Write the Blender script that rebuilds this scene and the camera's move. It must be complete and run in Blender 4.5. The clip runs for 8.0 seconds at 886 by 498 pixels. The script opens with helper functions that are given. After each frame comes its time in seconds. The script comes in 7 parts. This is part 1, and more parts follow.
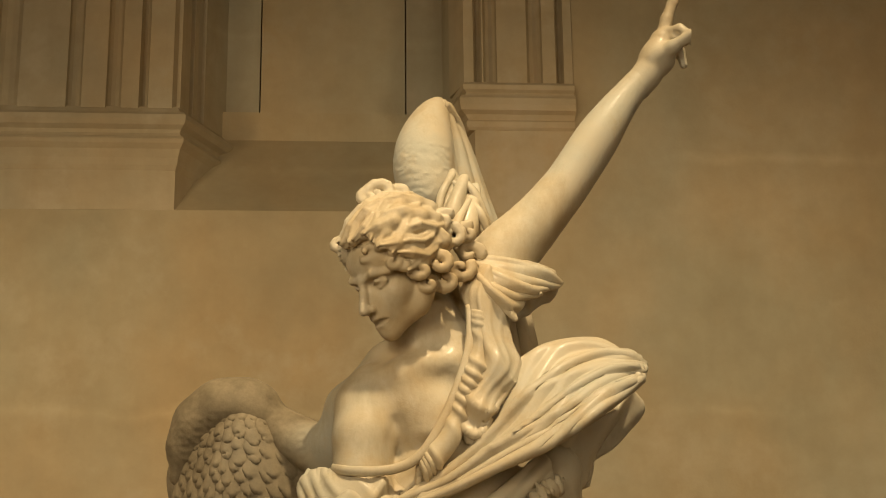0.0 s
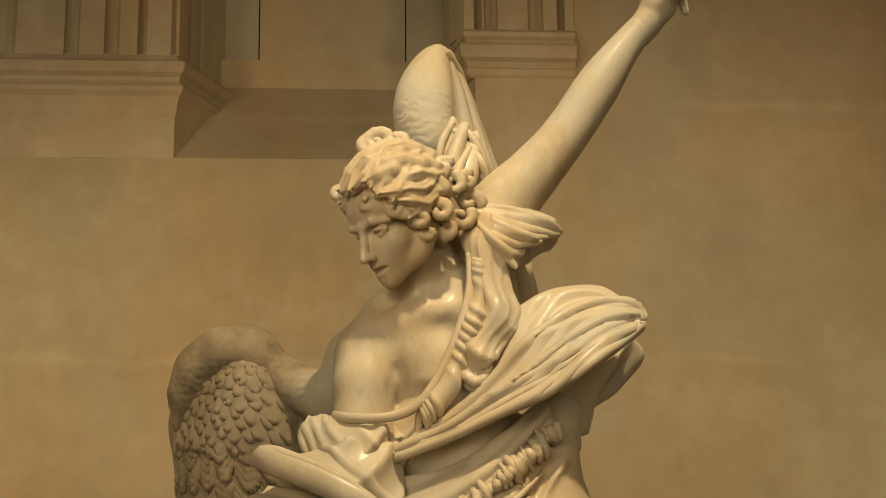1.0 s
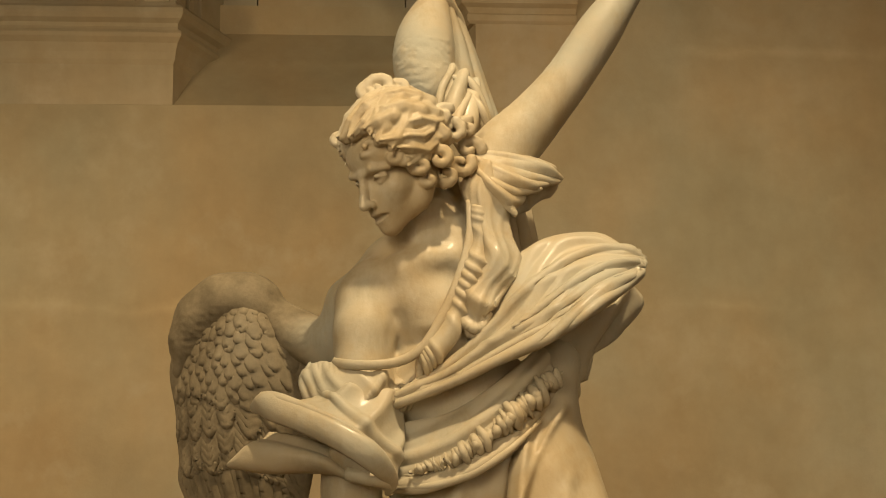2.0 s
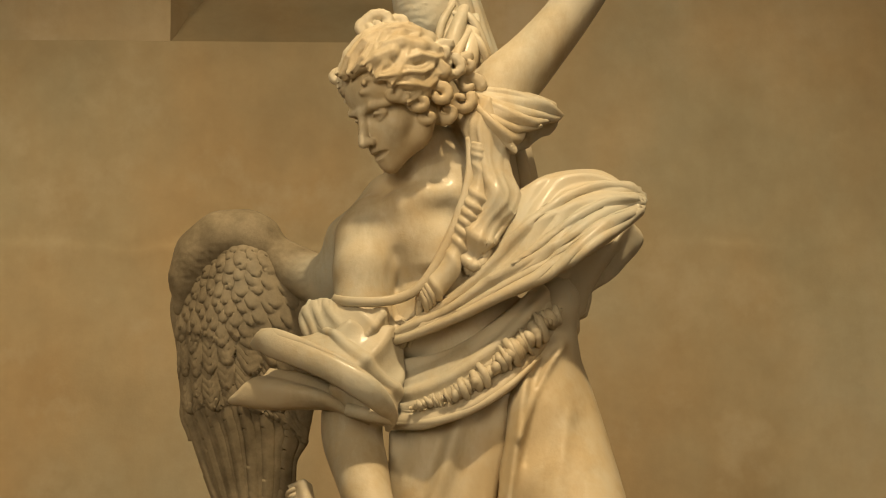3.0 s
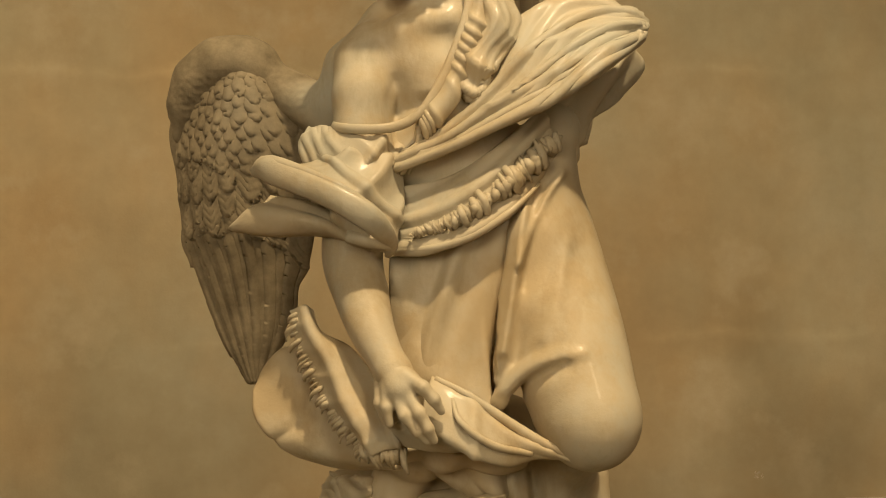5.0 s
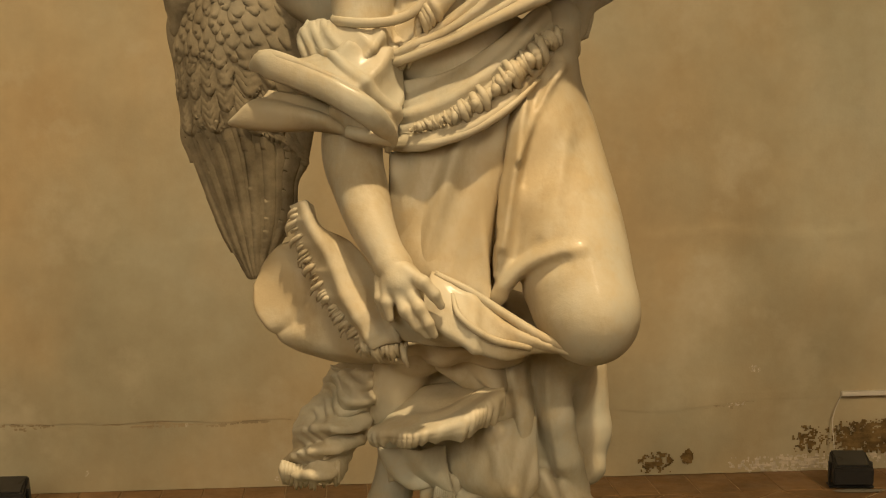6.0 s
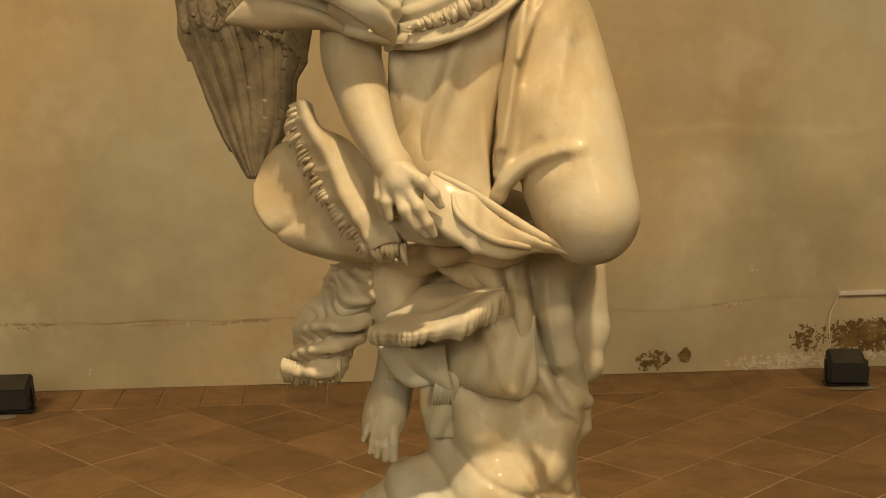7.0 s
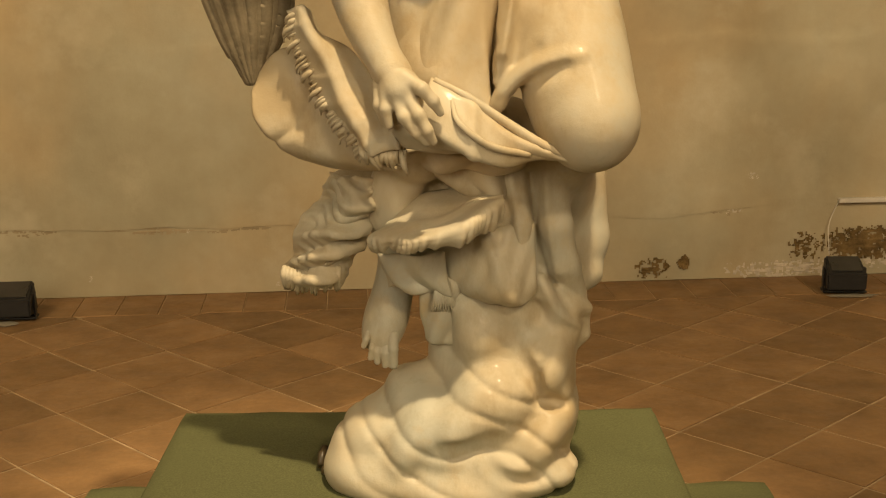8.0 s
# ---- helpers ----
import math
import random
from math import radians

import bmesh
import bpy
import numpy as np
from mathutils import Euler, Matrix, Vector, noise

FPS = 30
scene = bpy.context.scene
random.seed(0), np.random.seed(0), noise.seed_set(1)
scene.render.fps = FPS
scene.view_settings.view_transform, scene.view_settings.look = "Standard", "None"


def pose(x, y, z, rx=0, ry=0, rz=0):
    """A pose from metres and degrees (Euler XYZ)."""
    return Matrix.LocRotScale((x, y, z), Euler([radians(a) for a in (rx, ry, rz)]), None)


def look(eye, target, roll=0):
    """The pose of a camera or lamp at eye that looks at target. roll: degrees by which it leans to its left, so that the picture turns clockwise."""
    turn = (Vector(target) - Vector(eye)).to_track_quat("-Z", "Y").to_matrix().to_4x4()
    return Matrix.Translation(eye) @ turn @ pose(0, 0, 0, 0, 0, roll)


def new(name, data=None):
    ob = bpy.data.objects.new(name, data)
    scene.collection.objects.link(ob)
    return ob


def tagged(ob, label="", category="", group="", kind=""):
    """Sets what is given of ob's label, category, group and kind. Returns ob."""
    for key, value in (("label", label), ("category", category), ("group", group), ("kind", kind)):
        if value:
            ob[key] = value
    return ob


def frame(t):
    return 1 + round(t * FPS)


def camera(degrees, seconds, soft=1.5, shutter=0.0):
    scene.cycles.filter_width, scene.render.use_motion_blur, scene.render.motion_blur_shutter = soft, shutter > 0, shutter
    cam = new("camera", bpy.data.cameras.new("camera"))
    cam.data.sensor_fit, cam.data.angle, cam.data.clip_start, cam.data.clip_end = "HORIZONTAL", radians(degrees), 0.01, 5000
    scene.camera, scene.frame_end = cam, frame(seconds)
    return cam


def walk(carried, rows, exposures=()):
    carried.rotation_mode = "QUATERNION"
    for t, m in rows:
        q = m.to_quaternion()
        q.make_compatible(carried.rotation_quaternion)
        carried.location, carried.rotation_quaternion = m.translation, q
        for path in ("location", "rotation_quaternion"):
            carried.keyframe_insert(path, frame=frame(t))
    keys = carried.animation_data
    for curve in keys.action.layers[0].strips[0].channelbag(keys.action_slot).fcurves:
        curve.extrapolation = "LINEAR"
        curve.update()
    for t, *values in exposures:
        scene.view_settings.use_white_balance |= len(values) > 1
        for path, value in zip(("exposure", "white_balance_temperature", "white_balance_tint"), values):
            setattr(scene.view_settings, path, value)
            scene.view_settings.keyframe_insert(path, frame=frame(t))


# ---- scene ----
cam = camera(36.6, 8.0, soft=1.1)
# a tripod head tilting down from the raised finger to the plinth; the camera itself stays put
EYE = (0.0, 0.0, 1.47)
TILTS = [(0.0, 13.74, -0.12), (0.5, 12.6, -0.1), (1.0, 11.52, -0.09), (1.5, 10.44, -0.08), (1.7, 9.99, -0.07),
         (3.0, 6.58, -0.05), (3.5, 5.18, -0.04), (4.0, 3.45, -0.03), (4.5, 1.43, 0.0), (4.7, 0.55, 0.01),
         (5.8, -4.4, 0.06), (6.0, -5.27, 0.07), (6.5, -7.3, 0.08), (7.0, -9.56, 0.1), (7.5, -11.45, 0.12), (8.0, -13.51, 0.13)]
ROLL = 0.65
walk(cam, [(t, pose(*EYE, 0, 0, turn) @ pose(0, 0, 0, 90 + tilt) @ pose(0, 0, 0, 0, 0, -ROLL)) for t, tilt, turn in TILTS],
     exposures=[(0.0, 0.08), (1.5, 0.0), (4.0, 0.0), (6.0, 0.16), (8.0, 0.40)])


# ---- light: warm spotlights high in front of the statue, and unseen spots added ----
def spot(name, eye, target, watts, size, colour, cone, blend):
    lamp = bpy.data.lights.new(name, "SPOT")
    lamp.energy, lamp.shadow_soft_size, lamp.color = watts, size, colour
    lamp.spot_size, lamp.spot_blend = radians(cone), blend
    ob = new(name, lamp)
    ob.matrix_world = look(eye, target)
    return ob


WARM = (1.0, 0.76, 0.45)
spot("unseen_spot", (0.95, 0.0, 7.9), (0.02, 2.42, 1.35), 2250, 0.13, WARM, 17.5, 0.8)
spot("unseen_spot", (2.0, -2.3, 4.6), (0.06, 2.42, 0.62), 340, 0.16, WARM, 15, 0.9)
# added fill spot from the left, brightening the face
spot("unseen_spot", (-2.2, -2.2, 4.4), (-0.06, 2.42, 2.18), 520, 0.2, (1.0, 0.82, 0.56), 10, 0.9)
# added wall washers at 2.5 m, out of view, brightening the lower wall
spot("unseen_spot", (2.4, 2.5, 2.5), (0.5, 5.5, 0.8), 168, 0.3, WARM, 112, 0.9)
spot("unseen_spot", (-2.4, 2.5, 2.5), (-0.5, 5.4, 0.8), 188, 0.3, WARM, 112, 0.9)
# added fill behind the camera: broad soft unseen sources at either side
for place, watts in (((2.3, -2.4, 3.0), 44), ((-2.3, -2.4, 2.9), 92)):
    fill = bpy.data.lights.new("fill_light", "AREA")
    fill.shape, fill.size, fill.size_y, fill.energy, fill.color = "RECTANGLE", 2.2, 2.0, watts, (1.0, 0.82, 0.56)
    fill = new("fill_light", fill)
    fill.matrix_world = look(place, (0.1, 3.4, 1.3))

world = bpy.data.worlds.new("world")
scene.world = world
world.use_nodes = True
world.node_tree.nodes["Background"].inputs[0].default_value = (1.0, 0.8, 0.55, 1)
world.node_tree.nodes["Background"].inputs[1].default_value = 0.05


# ---- materials ----
def material(name, rough=0.6, spec=0.4):
    m = bpy.data.materials.new(name)
    m.use_nodes = True
    b = m.node_tree.nodes["Principled BSDF"]
    b.inputs["Roughness"].default_value = rough
    b.inputs["Specular IOR Level"].default_value = spec
    return m, m.node_tree.nodes, m.node_tree.links, b


def rgba(c):
    return (*c, 1.0)


def noise_node(nodes, links, coord, scale, detail=5, rough=0.55, stretch=(1, 1, 1)):
    mp = nodes.new("ShaderNodeMapping")
    mp.inputs["Scale"].default_value = stretch
    links.new(coord, mp.inputs["Vector"])
    n = nodes.new("ShaderNodeTexNoise")
    n.inputs["Scale"].default_value, n.inputs["Detail"].default_value, n.inputs["Roughness"].default_value = scale, detail, rough
    links.new(mp.outputs["Vector"], n.inputs["Vector"])
    return n.outputs["Fac"]


def ramp(nodes, links, fac, stops):
    r = nodes.new("ShaderNodeValToRGB")
    els = r.color_ramp.elements
    els[0].position, els[0].color = stops[0][0], rgba(stops[0][1])
    els[1].position, els[1].color = stops[-1][0], rgba(stops[-1][1])
    for p, c in stops[1:-1]:
        e = els.new(p)
        e.color = rgba(c)
    links.new(fac, r.inputs["Fac"])
    return r.outputs["Color"]


def mix(nodes, links, fac, a, b, blend="MIX"):
    n = nodes.new("ShaderNodeMix")
    n.data_type, n.blend_type = "RGBA", blend
    for sock, v in ((n.inputs[0], fac), (n.inputs[6], a), (n.inputs[7], b)):
        if isinstance(v, (int, float)):
            sock.default_value = v
        elif isinstance(v, tuple):
            sock.default_value = rgba(v)
        else:
            links.new(v, sock)
    return n.outputs[2]


def bump(nodes, links, b, height, strength, distance):
    n = nodes.new("ShaderNodeBump")
    n.inputs["Strength"].default_value, n.inputs["Distance"].default_value = strength, distance
    links.new(height, n.inputs["Height"])
    links.new(n.outputs["Normal"], b.inputs["Normal"])


def world_place(nodes):
    return nodes.new("ShaderNodeNewGeometry").outputs["Position"]


def plaster(name, dark, mid, light, seed=0.0, streak=0.12):
    m, nodes, links, b = material(name, 0.85, 0.2)
    pos = world_place(nodes)
    sh = nodes.new("ShaderNodeVectorMath")
    sh.inputs[1].default_value = (seed, seed * 0.7, seed * 1.3)
    links.new(pos, sh.inputs[0])
    pos = sh.outputs[0]
    big = ramp(nodes, links, noise_node(nodes, links, pos, 0.75, 7, 0.62), [(0.30, dark), (0.5, mid), (0.70, light)])
    rust = ramp(nodes, links, noise_node(nodes, links, pos, 0.9, 5, 0.55, (1.0, 1.0, 0.7)), [(0.38, (0.90, 0.98, 1.06)), (0.62, (1.07, 0.985, 0.88))])
    big = mix(nodes, links, 0.9, big, rust, "MULTIPLY")
    small = ramp(nodes, links, noise_node(nodes, links, pos, 9, 7, 0.65), [(0.3, (0.86, 0.85, 0.82)), (0.7, (1.07, 1.07, 1.06))])
    col = mix(nodes, links, 0.5, big, small, "MULTIPLY")
    run = ramp(nodes, links, noise_node(nodes, links, pos, 2.2, 5, 0.6, (2.4, 2.4, 0.35)), [(0.4, (0.78, 0.74, 0.68)), (0.62, (1.05, 1.05, 1.05))])
    col = mix(nodes, links, streak, col, run, "MULTIPLY")
    pale = ramp(nodes, links, noise_node(nodes, links, pos, 2.3, 8, 0.62), [(0.56, (0, 0, 0)), (0.72, (0.75, 0.75, 0.75))])
    col = mix(nodes, links, pale, col, light)
    # level seams where one day's plaster met the next
    sep, wob = nodes.new("ShaderNodeSeparateXYZ"), nodes.new("ShaderNodeMath")
    links.new(pos, sep.inputs[0])
    wob.operation, wob.inputs[1].default_value = "MULTIPLY_ADD", 0.16
    links.new(noise_node(nodes, links, pos, 2.6, 6, 0.6), wob.inputs[0])
    links.new(sep.outputs[2], wob.inputs[2])
    lift = nodes.new("ShaderNodeMath")
    lift.operation, lift.inputs[1].default_value = "PINGPONG", 0.55
    links.new(wob.outputs[0], lift.inputs[0])
    seam = ramp(nodes, links, lift.outputs[0], [(0.0, (1.12, 1.12, 1.12)), (0.035, (0.96, 0.955, 0.94)), (0.16, (1, 1, 1)), (0.53, (1.0, 1.0, 1.0))])
    col = mix(nodes, links, mix(nodes, links, 1.0, (0.75, 0.75, 0.75), ramp(nodes, links, noise_node(nodes, links, pos, 1.4, 3, 0.5), [(0.42, (0, 0, 0)), (0.6, (1, 1, 1))]), "MULTIPLY"), col, mix(nodes, links, 1.0, col, seam, "MULTIPLY"))
    links.new(col, b.inputs["Base Color"])
    h = mix(nodes, links, 0.35, noise_node(nodes, links, pos, 14, 8, 0.7), noise_node(nodes, links, pos, 90, 3, 0.6))
    bump(nodes, links, b, h, 0.22, 0.010)
    return m


PLASTER = plaster("aged_plaster", (0.335, 0.268, 0.164), (0.415, 0.343, 0.218), (0.47, 0.405, 0.28))
STONE = plaster("plastered_stone", (0.36, 0.295, 0.195), (0.44, 0.37, 0.25), (0.50, 0.43, 0.31), 3.7, 0.25)


def make_marble():
    m, nodes, links, b = material("polished_marble", 0.36, 0.32)
    pos = world_place(nodes)
    big = ramp(nodes, links, noise_node(nodes, links, pos, 3.2, 5, 0.6), [(0.34, (0.45, 0.35, 0.205)), (0.48, (0.49, 0.425, 0.30)), (0.6, (0.44, 0.415, 0.325)), (0.68, (0.41, 0.40, 0.325))])
    vein = ramp(nodes, links, noise_node(nodes, links, pos, 7, 9, 0.72, (1, 1, 0.45)), [(0.36, (0.76, 0.71, 0.62)), (0.50, (1, 1, 1))])
    col = mix(nodes, links, 0.7, big, vein, "MULTIPLY")
    ochre = ramp(nodes, links, noise_node(nodes, links, pos, 6.5, 7, 0.66), [(0.54, (0, 0, 0)), (0.70, (0.65, 0.65, 0.65))])
    col = mix(nodes, links, ochre, col, (0.44, 0.325, 0.17))
    # the wings behind were left rough; near one's brown holds dust and painted shade
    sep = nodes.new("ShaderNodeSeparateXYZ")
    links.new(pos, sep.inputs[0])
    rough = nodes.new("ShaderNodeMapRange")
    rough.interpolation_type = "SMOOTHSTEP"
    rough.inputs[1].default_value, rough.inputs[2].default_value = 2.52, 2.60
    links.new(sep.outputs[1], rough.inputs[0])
    dust_shade = ramp(nodes, links, noise_node(nodes, links, pos, 14, 6, 0.7), [(0.3, (0.12, 0.094, 0.055)), (0.7, (0.30, 0.245, 0.155))])
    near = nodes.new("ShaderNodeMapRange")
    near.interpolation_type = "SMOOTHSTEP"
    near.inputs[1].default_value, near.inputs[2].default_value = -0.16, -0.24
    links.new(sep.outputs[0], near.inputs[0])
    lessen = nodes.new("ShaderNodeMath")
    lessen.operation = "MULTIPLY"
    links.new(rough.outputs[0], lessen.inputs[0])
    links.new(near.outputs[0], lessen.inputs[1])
    col = mix(nodes, links, lessen.outputs[0], col, dust_shade)
    links.new(col, b.inputs["Base Color"])
    r = ramp(nodes, links, noise_node(nodes, links, pos, 11, 4, 0.6), [(0.3, (0.42, 0.42, 0.42)), (0.7, (0.62, 0.62, 0.62))])
    links.new(mix(nodes, links, rough.outputs[0], r, (0.8, 0.8, 0.8)), b.inputs["Roughness"])
    polish = nodes.new("ShaderNodeMapRange")
    polish.inputs[3].default_value, polish.inputs[4].default_value = 0.06, 0.0
    links.new(rough.outputs[0], polish.inputs[0])
    links.new(polish.outputs[0], b.inputs["Coat Weight"])
    b.inputs["Coat Roughness"].default_value = 0.16
    bump(nodes, links, b, mix(nodes, links, 0.5, noise_node(nodes, links, pos, 60, 5, 0.65), noise_node(nodes, links, pos, 17, 5, 0.6)), 0.25, 0.008)
    return m


MARBLE = make_marble()


def make_terracotta():
    m, nodes, links, b = material("terracotta", 0.55, 0.35)
    pos = world_place(nodes)
    info = nodes.new("ShaderNodeObjectInfo")
    base = ramp(nodes, links, info.outputs["Random"], [(0.0, (0.205, 0.122, 0.054)), (0.5, (0.255, 0.150, 0.067)), (1.0, (0.29, 0.172, 0.080))])
    cloud = ramp(nodes, links, noise_node(nodes, links, pos, 5, 6, 0.65), [(0.3, (0.62, 0.60, 0.55)), (0.7, (1.15, 1.12, 1.05))])
    col = mix(nodes, links, 0.9, base, cloud, "MULTIPLY")
    fine = ramp(nodes, links, noise_node(nodes, links, pos, 45, 5, 0.7), [(0.3, (0.8, 0.8, 0.8)), (0.7, (1.1, 1.1, 1.1))])
    col = mix(nodes, links, 0.6, col, fine, "MULTIPLY")
    links.new(col, b.inputs["Base Color"])
    r = ramp(nodes, links, noise_node(nodes, links, pos, 8, 5, 0.6), [(0.3, (0.4, 0.4, 0.4)), (0.7, (0.7, 0.7, 0.7))])
    links.new(r, b.inputs["Roughness"])
    bump(nodes, links, b, noise_node(nodes, links, pos, 25, 6, 0.65), 0.3, 0.006)
    return m


TERRACOTTA = make_terracotta()


def simple(name, colour, rough, spec=0.4, scale=20.0, amount=0.25, relief=0.15, depth=0.003, stretch=(1, 1, 1)):
    m, nodes, links, b = material(name, rough, spec)
    pos = world_place(nodes)
    f = noise_node(nodes, links, pos, scale, 6, 0.65, stretch)
    lo = tuple(c * (1 - amount) for c in colour)
    hi = tuple(min(1.0, c * (1 + amount)) for c in colour)
    links.new(ramp(nodes, links, f, [(0.3, lo), (0.7, hi)]), b.inputs["Base Color"])
    bump(nodes, links, b, f, relief, depth)
    return m


GROUT = simple("grout", (0.39, 0.285, 0.165), 0.9, 0.2, 12, 0.35)
CLOTH = simple("green_cloth", (0.10, 0.103, 0.045), 0.9, 0.15, 260, 0.25, 0.3, 0.002)
BLACK = simple("black_enamel", (0.016, 0.015, 0.014), 0.5, 0.4, 40, 0.3)
GLASS_DARK = simple("dark_lamp_glass", (0.03, 0.029, 0.027), 0.15, 0.5, 8, 0.2)
PVC = simple("white_plastic", (0.55, 0.5, 0.42), 0.5, 0.4, 15, 0.12)
BRICK = simple("bare_brickwork", (0.15, 0.098, 0.04), 0.95, 0.1, 22, 0.55, 0.6, 0.01)
LIME = simple("lime_efflorescence", (0.52, 0.45, 0.35), 0.95, 0.1, 30, 0.25, 0.4, 0.006)
CEMENT = simple("grey_cement", (0.24, 0.21, 0.155), 0.9, 0.2, 25, 0.25, 0.4, 0.005)
BROWN_PLASTER = simple("brown_plaster", (0.31, 0.245, 0.15), 0.9, 0.15, 7, 0.2, 0.25, 0.004)
CEILING = simple("ceiling_plaster", (0.5, 0.43, 0.32), 0.9, 0.2, 4, 0.15)
BRONZE = simple("dark_bronze", (0.05, 0.035, 0.015), 0.45, 0.5, 30, 0.4)


# ---- mesh helpers ----
def to_mesh(name, verts, faces, mat, smooth=False):
    me = bpy.data.meshes.new(name)
    me.from_pydata([tuple(map(float, v)) for v in verts], [], [tuple(map(int, f)) for f in faces])
    me.materials.append(mat)
    if smooth:
        me.shade_smooth()
    me.update()
    return me


def from_bm(name, bm, mat, smooth=False):
    bmesh.ops.recalc_face_normals(bm, faces=bm.faces)
    me = bpy.data.meshes.new(name)
    bm.to_mesh(me)
    bm.free()
    me.materials.append(mat)
    if smooth:
        me.shade_smooth()
    return me


def part(name, bm, mat, parent, label="", smooth=False):
    ob = new(name, from_bm(name, bm, mat, smooth))
    ob.parent = parent
    if label:
        tagged(ob, label)
    return ob


def box(bm, x0, x1, y0, y1, z0, z1, bevel=0.0, m=None):
    got = bmesh.ops.create_cube(bm, size=1.0)["verts"]
    for v in got:
        v.co = Vector(((x0 + x1) / 2 + v.co.x * (x1 - x0), (y0 + y1) / 2 + v.co.y * (y1 - y0), (z0 + z1) / 2 + v.co.z * (z1 - z0)))
        if m is not None:
            v.co = m @ v.co
    if bevel:
        edges = {e for v in got for e in v.link_edges}
        bmesh.ops.bevel(bm, geom=list(edges), offset=bevel, segments=2, affect="EDGES", profile=0.6)
    return bm


def sweep(bm, path, profile, closed=True):
    """A profile of (out, z) pairs carried along a plan line of (x, y) points, mitred at the corners; out is to the path's right."""
    rows, n = [], len(path)
    for i, p in enumerate(path):
        p = Vector(p)
        a = (p - Vector(path[i - 1])).normalized() if i else None
        b = (Vector(path[i + 1]) - p).normalized() if i < n - 1 else None
        a, b = a or b, b or a
        na, nb = Vector((a.y, -a.x)), Vector((b.y, -b.x))
        miter = (na + nb) / max(0.3, 1 + na.dot(nb))
        rows.append([bm.verts.new((p.x + miter.x * o, p.y + miter.y * o, z)) for o, z in profile])
    m = len(profile)
    for r, s in zip(rows, rows[1:]):
        for j in range(m if closed else m - 1):
            k = (j + 1) % m
            bm.faces.new((r[j], s[j], s[k], r[k]))
    if closed:
        bm.faces.new(rows[0][::-1])
        bm.faces.new(rows[-1])
    return bm


def extrude_plan(bm, outline, z0, z1):
    low = [bm.verts.new((x, y, z0)) for x, y in outline]
    top = [bm.verts.new((x, y, z1)) for x, y in outline]
    n = len(outline)
    for i in range(n):
        bm.faces.new((low[i], low[(i + 1) % n], top[(i + 1) % n], top[i]))
    bm.faces.new(top)
    bm.faces.new(low[::-1])
    return bm


# ---- the room ----
WALL = pose(0, 5.442, 0, 0, 0, 4.16)      # along the decorated wall: x along it, y into it, z up
SILL_Z, TOP_Z, DEEP = 2.96, 8.6, 0.40
JL, JR = -1.107, 0.16                      # the recess, at its front
BL, BR = -0.945, 0.05                      # and at its back


def placed(name, me, m=WALL, label="", category="", kind="structure"):
    ob = new(name, me)
    ob.matrix_world = m
    return tagged(ob, label, category, "", kind)


def grid_wall(x0, x1, z0, z1, step, rough, seed):
    """A plastered face with slightly uneven ground, closed at the back as a thick slab."""
    bm = bmesh.new()
    nx, nz = max(2, int((x1 - x0) / step)), max(2, int((z1 - z0) / step))
    vs = []
    for j in range(nz + 1):
        for i in range(nx + 1):
            x, z = x0 + (x1 - x0) * i / nx, z0 + (z1 - z0) * j / nz
            d = noise.fractal(Vector((x * 1.6 + seed, seed, z * 1.6)), 0.7, 2.0, 4) * rough
            if i in (0, nx) or j in (0, nz):
                d = 0
            vs.append(bm.verts.new((x, d, z)))
    for j in range(nz):
        for i in range(nx):
            a = j * (nx + 1) + i
            bm.faces.new((vs[a], vs[a + 1], vs[a + nx + 2], vs[a + nx + 1]))
    return bm


def slab_behind(bm, x0, x1, z0, z1, y0, y1):
    return box(bm, x0, x1, y0, y1, z0, z1)


# lower zone of the decorated wall, its socle band set back a little under the plaster's edge
bm = grid_wall(-4.2, 4.2, 0.34, SILL_Z, 0.06, 0.006, 2.0)
slab_behind(bm, -4.2, 4.2, 0.0, SILL_Z - 0.002, 0.03, 0.6)
placed("wall_north", from_bm("wall_north", bm, PLASTER, True), WALL, "ochre plastered wall with stains and old patches", "wall")

bm = bmesh.new()
nx = 220
rows = []
for j in range(7):
    row = []
    for i in range(nx + 1):
        x = -4.2 + 8.4 * i / nx
        edge = 0.285 + 0.022 * noise.fractal(Vector((x * 1.9, 4.0, 0)), 0.8, 2.0, 4) + (0.03 if x > 1.15 else 0) * min(1, (x - 1.15) * 5)
        z = edge * j / 6
        d = 0.0035 + 0.0015 * noise.fractal(Vector((x * 3, 9, z * 3)), 0.7, 2.0, 4)
        row.append(bm.verts.new((x, d, z)))
    rows.append(row)
for r, s in zip(rows, rows[1:]):
    for i in range(nx):
        bm.faces.new((r[i], r[i + 1], s[i + 1], s[i]))
# the ragged lower edge of the plaster above it
top = rows[-1]
lip = [bm.verts.new((v.co.x, 0.0, v.co.z - 0.0025)) for v in top]
up = [bm.verts.new((v.co.x, 0.0, 0.34)) for v in top]
for i in range(nx):
    bm.faces.new((top[i], top[i + 1], lip[i + 1], lip[i]))
    bm.faces.new((lip[i], lip[i + 1], up[i + 1], up[i]))
placed("wall_socle", from_bm("wall_socle", bm, PLASTER), WALL, "rough plaster socle band set back under the wall", "wall")

# plain upper wall beyond the recess, flush with the lower zone
bm = grid_wall(0.588, 4.2, SILL_Z, TOP_Z, 0.06, 0.004, 5.0)
slab_behind(bm, 0.588, 4.2, SILL_Z, TOP_Z, 0.02, 0.6)
placed("wall_north_upper", from_bm("wall_north_upper", bm, PLASTER, True), WALL, "plain ochre plaster beside the recess", "wall")

